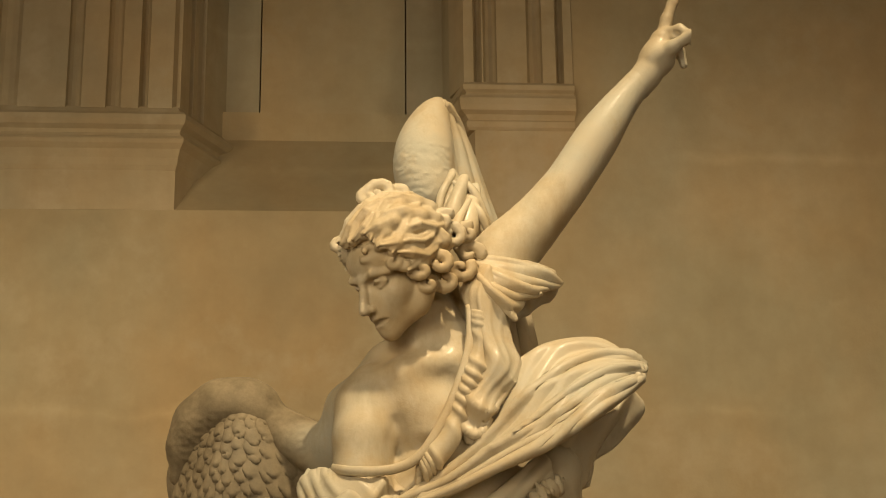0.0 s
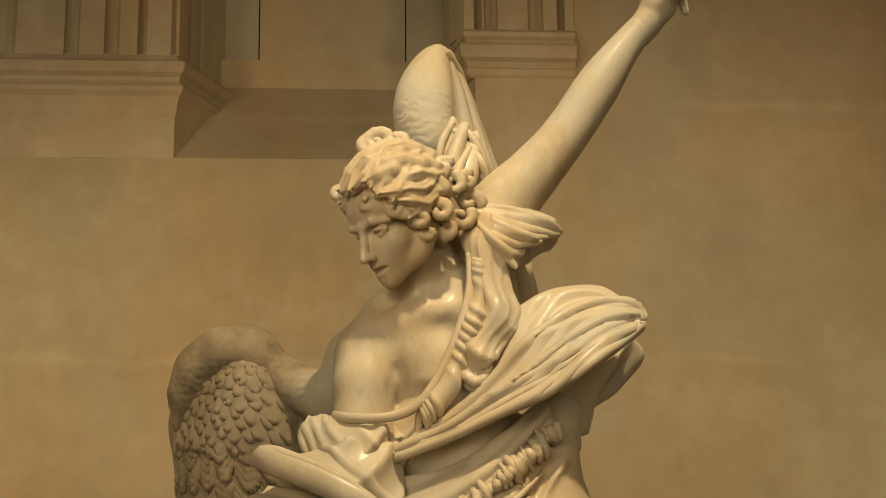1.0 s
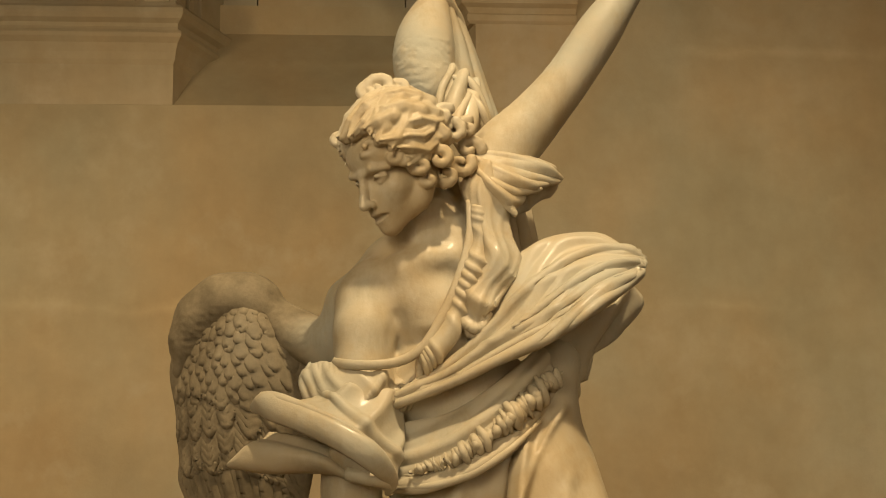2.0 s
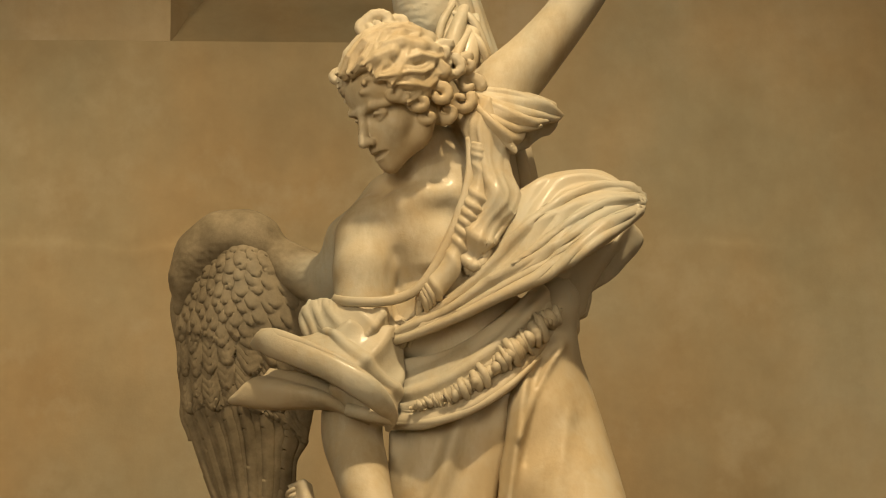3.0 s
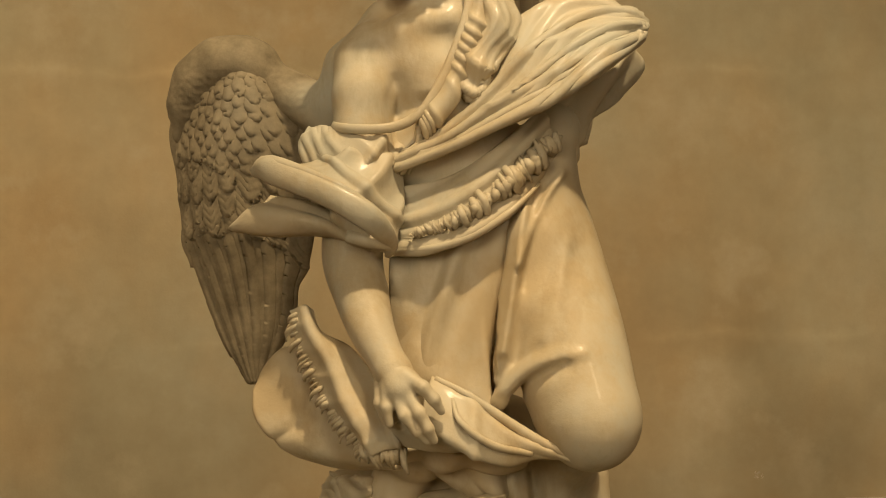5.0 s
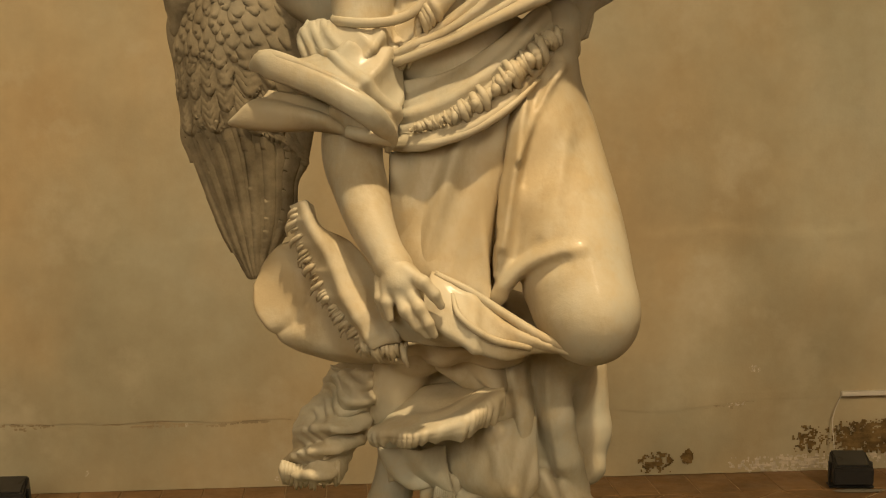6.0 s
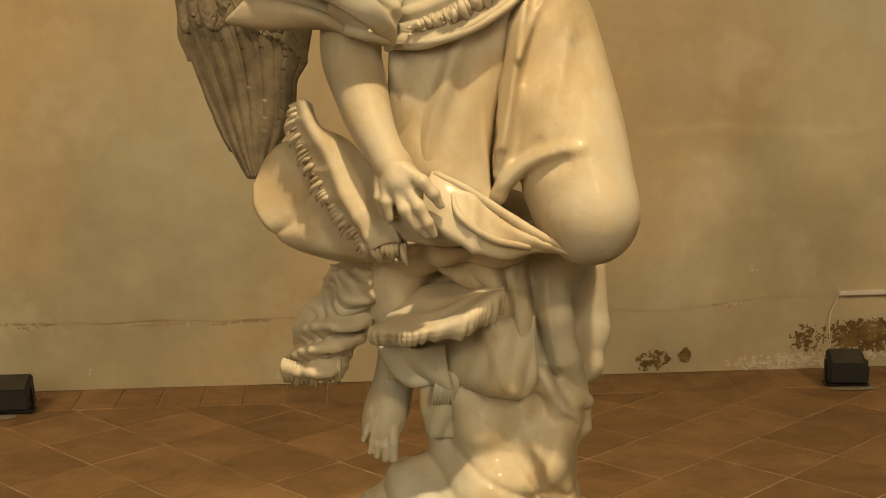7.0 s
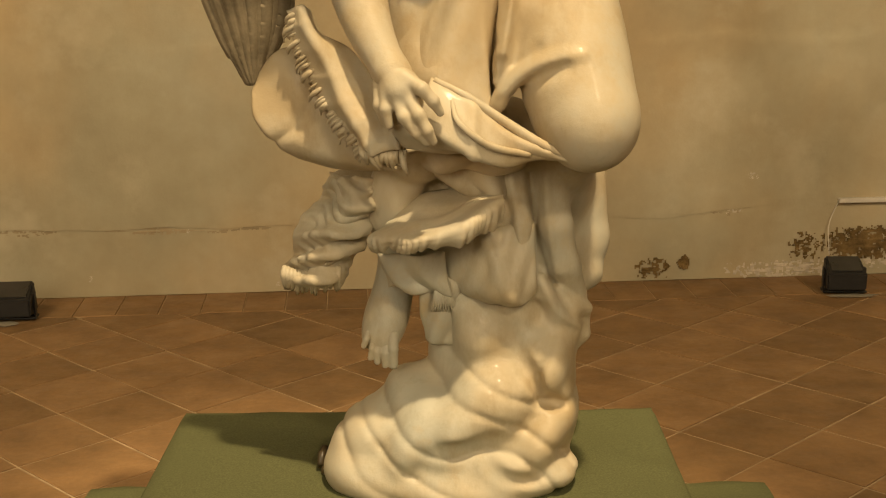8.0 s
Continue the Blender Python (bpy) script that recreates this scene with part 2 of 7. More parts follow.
# back of the recess with its sloping sill, plain band and sunk panel
bm = bmesh.new()
n = 24
for i in range(n):
    a, b = i / n, (i + 1) / n
    f0, f1 = JL + (JR - JL) * a, JL + (JR - JL) * b
    g0, g1 = BL + (BR - BL) * a, BL + (BR - BL) * b
    bm.faces.new([bm.verts.new(c) for c in ((f0, 0.004, SILL_Z), (f1, 0.004, SILL_Z), (g1, DEEP, 3.40), (g0, DEEP, 3.40))])
bmesh.ops.remove_doubles(bm, verts=bm.verts, dist=0.0005)
box(bm, -1.6, 0.7, DEEP + 0.002, 0.6, 3.30, 3.535)
placed("window_sill_sloping", from_bm("window_sill_sloping", bm, PLASTER), WALL, "sloping plastered sill of a blind recess", "sill")
bm = bmesh.new()
box(bm, -1.6, -0.795, DEEP + 0.03, 0.6, 3.53, TOP_Z)
box(bm, -0.118, 0.7, DEEP + 0.03, 0.6, 3.53, TOP_Z)
placed("recess_frame", from_bm("recess_frame", bm, STONE), WALL, "flat stone strips framing the blind panel", "trim")
bm = bmesh.new()
box(bm, -0.789, -0.124, DEEP + 0.037, 0.6, 3.53, TOP_Z)
placed("blind_panel", from_bm("blind_panel", bm, PLASTER), WALL, "blind plastered panel in the recess", "panel")


# fluted pilasters either side of the recess, on moulded bases
def fluted_line(p, q, flutes, depth, steps=6):
    """Points from p to q, with grooves (centre, half width) sunk on the inner side."""
    p, q = Vector(p), Vector(q)
    d = (q - p).normalized()
    inn = Vector((-d.y, d.x))
    out = [p]
    for c, w in flutes:
        out.append(p + d * (c - w))
        for k in range(1, steps):
            a = math.pi * k / steps
            out.append(p + d * (c - w * math.cos(a)) + inn * depth * math.sin(a))
        out.append(p + d * (c + w))
    out.append(q)
    return [tuple(v) for v in out]


plan = fluted_line((-2.75, -0.015), (-1.13, -0.015), [(0.3, 0.05), (0.5, 0.05), (0.71, 0.05), (0.93, 0.05), (1.21, 0.032), (1.375, 0.032), (1.50, 0.02)], 0.045)
plan += [(-1.115, 0.02), (-1.10, 0.02), (-1.09, 0.05)]
plan += fluted_line((-1.085, 0.07), (-0.985, 0.33), [(0.05, 0.02), (0.14, 0.035)], 0.03)
plan += [(-0.945, DEEP + 0.03), (-0.945, 0.55), (-2.75, 0.55)]
bm = extrude_plan(bmesh.new(), plan, 3.40, TOP_Z)
pilaster = tagged(new("pilaster"), "fluted stone pilaster on a moulded base", "pilaster")
pilaster.matrix_world = WALL
part("shaft", bm, STONE, pilaster)
BASE = [(0.0, 3.13), (0.012, 3.15), (0.016, 3.18), (0.03, 3.215), (0.05, 3.235), (0.056, 3.25), (0.05, 3.262), (0.032, 3.27), (0.026, 3.285), (0.03, 3.30),
        (0.052, 3.315), (0.064, 3.335), (0.062, 3.357), (0.046, 3.372), (0.02, 3.38), (0.0, 3.41), (-0.08, 3.41), (-0.08, 3.13)]
bm = bmesh.new()
sweep(bm, [(-2.8, -0.004), (-1.107, -0.004), (-0.93, DEEP + 0.05)], BASE)
extrude_plan(bm, [(-2.8, -0.003), (-1.107, -0.003), (-0.93, DEEP + 0.05), (-0.93, 0.6), (-2.8, 0.6)], SILL_Z - 0.001, 3.14)
part("base", bm, STONE, pilaster, "moulded base over a plain block")

plan = fluted_line((0.11, -0.006), (0.586, -0.006), [(0.06, 0.018), (0.115, 0.03), (0.31, 0.034), (0.42, 0.018)], 0.05)
plan += [(0.586, 0.55), (0.05, 0.55), (0.05, DEEP + 0.03), (0.085, 0.2), (0.06, 0.16), (0.09, 0.05)]
bm = extrude_plan(bmesh.new(), plan, 3.53, TOP_Z)
pilaster = tagged(new("pilaster"), "fluted stone pilaster beside the plain wall", "pilaster")
pilaster.matrix_world = WALL
part("shaft", bm, STONE, pilaster)
BASE2 = [(0.0, 3.325), (0.012, 3.335), (0.014, 3.36), (0.004, 3.37), (0.02, 3.39), (0.045, 3.402), (0.05, 3.425), (0.05, 3.455), (0.04, 3.47), (0.018, 3.478),
         (0.014, 3.49), (0.03, 3.50), (0.034, 3.52), (0.02, 3.535), (0.0, 3.54), (-0.08, 3.54), (-0.08, 3.325)]
bm = bmesh.new()
sweep(bm, [(0.05, DEEP + 0.05), (0.13, -0.004), (0.586, -0.004)], BASE2)
extrude_plan(bm, [(0.05, DEEP + 0.05), (0.155, -0.002), (0.586, -0.002), (0.586, 0.6), (0.05, 0.6)], SILL_Z - 0.001, 3.34)
part("base", bm, STONE, pilaster, "moulded base merging into the plaster")

# the other walls, the ceiling and the bed of the floor
for name, m in (("wall_west", pose(-4.1, 1.5, 0, 0, 0, 90)), ("wall_east", pose(4.1, 1.5, 0, 0, 0, -90)), ("wall_south", pose(0, -2.8, 0, 0, 0, 180))):
    bm = bmesh.new()
    box(bm, -4.6, 4.6, 0.0, 0.4, 0.0, TOP_Z)
    placed(name, from_bm(name, bm, PLASTER), m, "ochre plastered wall", "wall")
bm = bmesh.new()
box(bm, -4.6, 4.6, -3.3, 6.6, TOP_Z, TOP_Z + 0.3)
placed("ceiling", from_bm("ceiling", bm, CEILING), Matrix(), "plain plastered ceiling", "ceiling")
bm = bmesh.new()
box(bm, -4.6, 4.6, -3.3, 6.6, -0.3, -0.004)
FLOOR = placed("floor", from_bm("floor", bm, GROUT), Matrix(), "diagonal terracotta tile floor with pale joints", "floor")


# ---- sculpting tools: rounded forms blended in a field, and folded sheets ----
class Clay:
    """A block of clay: forms are blended into a distance field, then skinned."""

    def __init__(self, low, high, h):
        self.h, self.o = h, np.array(low, float)
        n = np.ceil((np.array(high) - self.o) / h).astype(int) + 1
        self.f = np.full(n, 0.06, np.float32)

    def region(self, low, high):
        a = np.clip(np.floor((np.array(low) - self.o) / self.h).astype(int), 0, np.array(self.f.shape))
        b = np.clip(np.ceil((np.array(high) - self.o) / self.h).astype(int) + 1, 0, np.array(self.f.shape))
        if (b - a).min() <= 0:
            return None, None
        ax = [self.o[i] + self.h * np.arange(a[i], b[i], dtype=np.float32) for i in range(3)]
        return (slice(a[0], b[0]), slice(a[1], b[1]), slice(a[2], b[2])), np.meshgrid(*ax, indexing="ij", sparse=True)

    def blend(self, s, d, k, cut):
        f = self.f[s]
        if cut:
            self.f[s] = np.maximum(f, -d) if k <= 0 else -self.smin(-f, d, k)
        else:
            self.f[s] = np.minimum(f, d) if k <= 0 else self.smin(f, d, k)

    @staticmethod
    def smin(a, b, k):
        q = np.maximum(k - np.abs(a - b), 0) / k
        return np.minimum(a, b) - q * q * k * 0.25

    def limb(self, pts, k=0.02, cut=False, flat=1.0):
        """A chain of round cones through (x, y, z, r)."""
        for p, q in zip(pts, pts[1:]):
            p, q = np.array(p, float), np.array(q, float)
            rad = max(p[3], q[3]) + 0.05
            s, g = self.region(np.minimum(p[:3], q[:3]) - rad, np.maximum(p[:3], q[:3]) + rad)
            if s is None:
                continue
            d = q[:3] - p[:3]
            t = sum((g[i] - p[i]) * d[i] for i in range(3)) / max(1e-9, d @ d)
            t = np.clip(t, 0, 1)
            dist = np.sqrt(sum((g[i] - p[i] - t * d[i]) ** 2 for i in range(3)))
            self.blend(s, dist - (p[3] + (q[3] - p[3]) * t), k, cut)

    def lump(self, c, r, turn=(0, 0, 0), k=0.02, cut=False):
        """An ellipsoid."""
        rad = max(r) + 0.05
        s, g = self.region(np.array(c) - rad, np.array(c) + rad)
        if s is None:
            return
        m = np.array(Euler([radians(a) for a in turn]).to_matrix().transposed())
        e = [g[i] - c[i] for i in range(3)]
        w = [sum(m[i][j] * e[j] for j in range(3)) for i in range(3)]
        k0 = np.sqrt(sum((w[i] / r[i]) ** 2 for i in range(3)))
        k1 = np.sqrt(sum((w[i] / r[i] ** 2) ** 2 for i in range(3)))
        self.blend(s, k0 * (k0 - 1) / np.maximum(k1, 1e-6), k, cut)

    def ripple(self, fn, low, high):
        """Raise or sink the surface inside a box by fn(x, y, z) metres."""
        s, g = self.region(low, high)
        if s is not None:
            self.f[s] = self.f[s] - fn(*g)

    def skin(self):
        f, h = self.f, self.h
        ins = f < 0
        c = [ins[i:i + ins.shape[0] - 1, j:j + ins.shape[1] - 1, k:k + ins.shape[2] - 1] for i in (0, 1) for j in (0, 1) for k in (0, 1)]
        anyv, allv = c[0].copy(), c[0].copy()
        for b in c[1:]:
            anyv |= b
            allv &= b
        act = anyv & ~allv
        cell = np.argwhere(act)
        num = np.full(act.shape, -1, np.int32)
        num[act] = np.arange(len(cell))
        corner = np.array([(i, j, k) for i in (0, 1) for j in (0, 1) for k in (0, 1)])
        val = np.stack([f[tuple((cell + q).T)] for q in corner], 1)
        tot, cnt = np.zeros((len(cell), 3)), np.zeros(len(cell))
        for a in range(8):
            for b in range(a + 1, 8):
                if np.abs(corner[a] - corner[b]).sum() != 1:
                    continue
                va, vb = val[:, a], val[:, b]
                cross = (va < 0) != (vb < 0)
                t = np.where(cross, va / np.where(cross, va - vb, 1), 0)
                tot += np.where(cross[:, None], corner[a] + t[:, None] * (corner[b] - corner[a]), 0)
                cnt += cross
        verts = self.o + h * (cell + tot / cnt[:, None])
        faces = []
        for ax in range(3):
            lo = [slice(None)] * 3
            hi = [slice(None)] * 3
            lo[ax], hi[ax] = slice(0, -1), slice(1, None)
            ch = np.argwhere(ins[tuple(lo)] != ins[tuple(hi)])
            b1, b2 = (ax + 1) % 3, (ax + 2) % 3
            ok = (ch[:, b1] > 0) & (ch[:, b2] > 0) & (ch[:, b1] < f.shape[b1] - 1) & (ch[:, b2] < f.shape[b2] - 1)
            ch = ch[ok]
            e1, e2 = np.eye(3, dtype=int)[b1], np.eye(3, dtype=int)[b2]
            quad = np.stack([num[tuple((ch - d).T)] for d in (e1 + e2, e2, 0 * e1, e1)], 1)
            flip = ~ins[tuple(ch.T)]
            quad[flip] = quad[flip][:, ::-1]
            faces.append(quad)
        return verts, np.concatenate(faces)


class Heap:
    """Gathers pieces of one mesh."""

    def __init__(self):
        self.v, self.f, self.n = [], [], 0

    def add(self, v, f):
        self.v.append(np.asarray(v, float).reshape(-1, 3))
        self.f += [tuple(int(k) + self.n for k in q) for q in f]
        self.n += len(self.v[-1])


def curve_at(pts, n):
    """n points on a smooth curve through pts."""
    p = np.array(pts, float)
    p = np.concatenate([[2 * p[0] - p[1]], p, [2 * p[-1] - p[-2]]])
    out = []
    for t in np.linspace(0, len(pts) - 1 - 1e-9, n):
        i, u = int(t), t - int(t)
        a, b, c, d = p[i:i + 4]
        out.append(0.5 * (2 * b + (c - a) * u + (2 * a - 5 * b + 4 * c - d) * u * u + (3 * b - a - 3 * c + d) * u ** 3))
    return np.array(out)


def sheet(heap, rails, thick=0.008, folds=None, nu=60, nv=40, edge=0.35):
    """A cloth through rails (lines of (x, y, z)), thick in the middle, thin at its hem; folds(u, v) lifts it along its normal."""
    r = np.array([curve_at(k, nu) for k in rails])
    s = np.stack([curve_at(r[:, i], nv) for i in range(nu)], 1)
    nrm = np.cross(np.gradient(s, axis=1), np.gradient(s, axis=0))
    nrm /= np.maximum(np.linalg.norm(nrm, axis=2, keepdims=True), 1e-9)
    if nrm[..., 1].mean() > 0:
        nrm = -nrm
    v, u = np.meshgrid(np.linspace(0, 1, nv), np.linspace(0, 1, nu), indexing="ij")
    if folds is not None:
        s = s + nrm * folds(u, v)[..., None]
        nrm = np.cross(np.gradient(s, axis=1), np.gradient(s, axis=0))
        nrm /= np.maximum(np.linalg.norm(nrm, axis=2, keepdims=True), 1e-9)
        if nrm[..., 1].mean() > 0:
            nrm = -nrm
    rim = np.minimum(np.minimum(u, 1 - u) * nu, np.minimum(v, 1 - v) * nv)
    w = thick * (edge + (1 - edge) * np.sqrt(np.clip(rim / 3.0, 0, 1)))[..., None] / 2
    front, back = s + nrm * w, s - nrm * w
    n = nu * nv
    idx = np.arange(n).reshape(nv, nu)
    f = []
    for a, flip in ((idx, False), (idx + n, True)):
        q = np.stack([a[:-1, :-1], a[:-1, 1:], a[1:, 1:], a[1:, :-1]], -1).reshape(-1, 4)
        f += [tuple(k[::-1]) if flip else tuple(k) for k in q]
    loop = list(idx[0]) + list(idx[1:, -1]) + list(idx[-1, ::-1][1:]) + list(idx[::-1, 0][1:-1])
    for a, b in zip(loop, loop[1:] + loop[:1]):
        f.append((b, a, a + n, b + n))
    heap.add(np.concatenate([front.reshape(-1, 3), back.reshape(-1, 3)]), f)


def strand(heap, pts, n=18, sides=8, flat=1.0):
    """A tapered tube through (x, y, z, r)."""
    c = curve_at(pts, n)
    t = np.gradient(c[:, :3], axis=0)
    t /= np.maximum(np.linalg.norm(t, axis=1, keepdims=True), 1e-9)
    a = np.cross(t, [0.05, 1.0, 0.08])
    a /= np.maximum(np.linalg.norm(a, axis=1, keepdims=True), 1e-9)
    b = np.cross(t, a)
    ang = np.linspace(0, 2 * np.pi, sides, endpoint=False)
    r = np.maximum(c[:, 3], 0.0008)
    v = c[:, None, :3] + r[:, None, None] * (a[:, None] * np.cos(ang)[None, :, None] + flat * b[:, None] * np.sin(ang)[None, :, None])
    f = [(i * sides + k, i * sides + (k + 1) % sides, (i + 1) * sides + (k + 1) % sides, (i + 1) * sides + k) for i in range(n - 1) for k in range(sides)]
    f += [tuple(range(sides))[::-1], tuple((n - 1) * sides + k for k in range(sides))]
    heap.add(v.reshape(-1, 3), f)


def crease(u, centre, width):
    return np.exp(-((u - centre) / width) ** 2)


def pleat(x, sharp=1.4):
    """Sharp ridges with hollow valleys, 0 to 1."""
    return (1 - np.abs(np.sin(x))) ** sharp


# ---- the statue: one marble figure, modelled from blended forms and folded cloth ----
marble = Heap()
body = Clay((-0.58, 2.1, 0.40), (0.42, 2.86, 2.5), 0.005)

# trunk, neck and shoulders
body.limb([(-0.049, 2.47, 1.792, 0.0817), (0.008, 2.475, 1.714, 0.0963), (0.048, 2.47, 1.588, 0.1044), (0.068, 2.47, 1.513, 0.1168)], 0.03)
body.limb([(-0.071, 2.48, 1.816, 0.0654), (-0.119, 2.46, 1.797, 0.0553), (-0.139, 2.44, 1.772, 0.0538), (-0.141, 2.415, 1.715, 0.0530), (-0.143, 2.4, 1.648, 0.0534)], 0.02)
body.limb([(-0.048, 2.47, 1.879, 0.0486), (-0.097, 2.5, 1.852, 0.0449), (-0.173, 2.52, 1.78, 0.043), (-0.207, 2.54, 1.723, 0.0367)], 0.02)
body.limb([(-0.048, 2.44, 1.955, 0.0462), (-0.031, 2.46, 1.857, 0.0546)], 0.02)
body.limb([(-0.011, 2.46, 1.942, 0.0444), (0.035, 2.47, 1.837, 0.0695)], 0.02)
body.limb([(-0.113, 2.42, 1.808, 0.0144), (-0.071, 2.405, 1.830, 0.0164), (-0.027, 2.405, 1.843, 0.0154), (0.014, 2.41, 1.849, 0.0123)], 0.03)
body.limb([(-0.044, 2.44, 1.771, 0.0538), (-0.013, 2.44, 1.737, 0.0516)], 0.04)
body.limb([(0.007, 2.43, 1.688, 0.0638), (-0.045, 2.43, 1.603, 0.0637)], 0.02)
body.limb([(-0.05, 2.44, 1.618, 0.0536), (0.027, 2.43, 1.627, 0.0534)], 0.02)
body.limb([(-0.080, 2.385, 1.737, 0.0030), (-0.081, 2.372, 1.700, 0.0090), (-0.079, 2.37, 1.665, 0.0110)], 0.02, True)
body.limb([(-0.063, 2.385, 1.691, 0.0070), (-0.018, 2.375, 1.700, 0.0050)], 0.02, True)

# the raised arm
body.limb(curve_at([(0.075, 2.49, 1.991, 0.0665), (0.119, 2.49, 2.062, 0.0561), (0.170, 2.495, 2.115, 0.0489), (0.242, 2.5, 2.201, 0.0417), (0.297, 2.505, 2.283, 0.0399), (0.329, 2.51, 2.332, 0.0346), (0.364, 2.52, 2.382, 0.0281), (0.415, 2.53, 2.445, 0.0227)], 26), 0.015)

# lowered arm
body.limb(curve_at([(-0.143, 2.36, 1.545, 0.0519), (-0.162, 2.37, 1.432, 0.0501), (-0.143, 2.33, 1.356, 0.0434), (-0.124, 2.29, 1.3, 0.0349), (-0.097, 2.26, 1.249, 0.0269), (-0.083, 2.25, 1.227, 0.0287)], 22), 0.012)
body.limb([(-0.179, 2.305, 1.497, 0.0166), (-0.13, 2.3, 1.472, 0.0194), (-0.098, 2.315, 1.443, 0.0117)], 0.012)
body.limb([(-0.213, 2.36, 1.514, 0.022), (-0.151, 2.33, 1.486, 0.0296), (-0.111, 2.335, 1.458, 0.0197)], 0.02)

# hips, thighs and knees under thin cloth
body.limb(curve_at([(0.149, 2.46, 1.573, 0.077), (0.185, 2.43, 1.419, 0.0885), (0.218, 2.35, 1.271, 0.0879), (0.247, 2.29, 1.159, 0.0706), (0.251, 2.29, 1.133, 0.0658)], 22), 0.03)
body.limb([(0.058, 2.46, 1.502, 0.1163), (0.025, 2.44, 1.307, 0.1083), (0.002, 2.43, 1.163, 0.1033)], 0.03)
body.limb([(-0.016, 2.43, 1.391, 0.078), (-0.028, 2.4, 1.209, 0.0795), (-0.05, 2.42, 1.082, 0.0683)], 0.04)
body.limb([(0.219, 2.42, 1.068, 0.0603), (0.211, 2.5, 1, 0.0668), (0.211, 2.56, 0.91, 0.0643)], 0.03)
body.limb([(0.209, 2.45, 1.654, 0.0435), (0.185, 2.42, 1.570, 0.0429), (0.171, 2.38, 1.448, 0.0502), (0.157, 2.345, 1.330, 0.0444), (0.141, 2.34, 1.252, 0.0256)], 0.035)
body.limb([(0.188, 2.36, 1.329, 0.0616), (0.184, 2.33, 1.233, 0.0568), (0.206, 2.31, 1.157, 0.0544)], 0.03)

# hanging leg and foot
body.limb(curve_at([(-0.071, 2.46, 1.043, 0.0506), (-0.099, 2.46, 0.963, 0.0445), (-0.09, 2.5, 0.86, 0.0359), (-0.102, 2.5, 0.793, 0.0328), (-0.116, 2.48, 0.742, 0.0371), (-0.129, 2.46, 0.703, 0.0305)], 22), 0.015)

# drapery column below the knee
body.limb([(0.099, 2.51, 1.043, 0.1204), (0.105, 2.52, 0.909, 0.1221), (0.109, 2.5, 0.779, 0.115), (0.098, 2.5, 0.665, 0.1198)], 0.03)
body.limb([(0.254, 2.56, 1.000, 0.0570), (0.263, 2.56, 0.876, 0.0554), (0.266, 2.54, 0.812, 0.0376), (0.255, 2.52, 0.795, 0.0198)], 0.015)
body.limb([(0.086, 2.44, 1.034, 0.0417), (0.085, 2.42, 0.953, 0.0459), (0.074, 2.42, 0.878, 0.0420)], 0.015)
body.limb([(0.135, 2.42, 1.037, 0.0248), (0.141, 2.4, 0.935, 0.0280), (0.151, 2.39, 0.863, 0.0208), (0.159, 2.39, 0.809, 0.0105)], 0.012)
body.limb([(0.194, 2.42, 1.036, 0.0311), (0.204, 2.41, 0.933, 0.0292), (0.222, 2.42, 0.855, 0.0274), (0.245, 2.44, 0.794, 0.0213)], 0.012)
body.limb([(0.172, 2.385, 0.864, 0.0093), (0.186, 2.39, 0.809, 0.0146), (0.205, 2.4, 0.768, 0.0158), (0.236, 2.42, 0.728, 0.0139)], 0.012)
body.limb([(0.205, 2.41, 0.803, 0.0148), (0.235, 2.42, 0.772, 0.0180), (0.262, 2.44, 0.766, 0.0150)], 0.012)
body.limb([(0.263, 2.45, 0.747, 0.0108), (0.258, 2.45, 0.713, 0.0140), (0.237, 2.45, 0.691, 0.0130)], 0.012)
body.limb([(0.224, 2.43, 0.720, 0.0150), (0.198, 2.43, 0.664, 0.0194), (0.182, 2.43, 0.607, 0.0151)], 0.02)
body.limb([(-0.01, 2.46, 0.847, 0.0385), (0.005, 2.47, 0.744, 0.0369), (0.009, 2.47, 0.629, 0.0418)], 0.03)
body.limb([(0.165, 2.365, 0.927, 0.0041), (0.173, 2.37, 0.889, 0.0093), (0.192, 2.38, 0.844, 0.0083), (0.220, 2.395, 0.796, 0.0052)], 0.012, True)
body.limb([(0.031, 2.4, 0.780, 0.0253), (0.062, 2.4, 0.720, 0.0360), (0.084, 2.41, 0.660, 0.0320)], 0.03)
body.limb([(0.121, 2.405, 0.761, 0.0275), (0.147, 2.4, 0.696, 0.0318), (0.169, 2.4, 0.629, 0.0256)], 0.025)

# cloud at the foot: soft swelling lobes, wound about one another
body.limb([(0.109, 2.5, 0.688, 0.1195), (0.086, 2.49, 0.528, 0.1517), (0.029, 2.47, 0.406, 0.1873)], 0.03)
body.lump((-0.074, 2.470, 0.596), (0.051, 0.09, 0.046), (0, 0, 0), 0.04)
body.lump((-0.140, 2.450, 0.532), (0.083, 0.1, 0.050), (0, -28, 0), 0.03)
body.lump((-0.162, 2.430, 0.466), (0.079, 0.1, 0.059), (0, -15, 0), 0.03)
body.lump((-0.073, 2.405, 0.522), (0.054, 0.1, 0.113), (0, 28, 0), 0.022)
body.lump((0.008, 2.395, 0.548), (0.067, 0.1, 0.107), (0, 38, 0), 0.022)
body.lump((0.081, 2.405, 0.600), (0.081, 0.1, 0.096), (0, 40, 0), 0.022)
body.lump((0.165, 2.410, 0.523), (0.048, 0.1, 0.100), (0, 30, 0), 0.022)
body.lump((0.176, 2.430, 0.658), (0.058, 0.1, 0.095), (0, 20, 0), 0.03)
body.lump((0.211, 2.460, 0.585), (0.039, 0.1, 0.079), (0, 0, 0), 0.03)
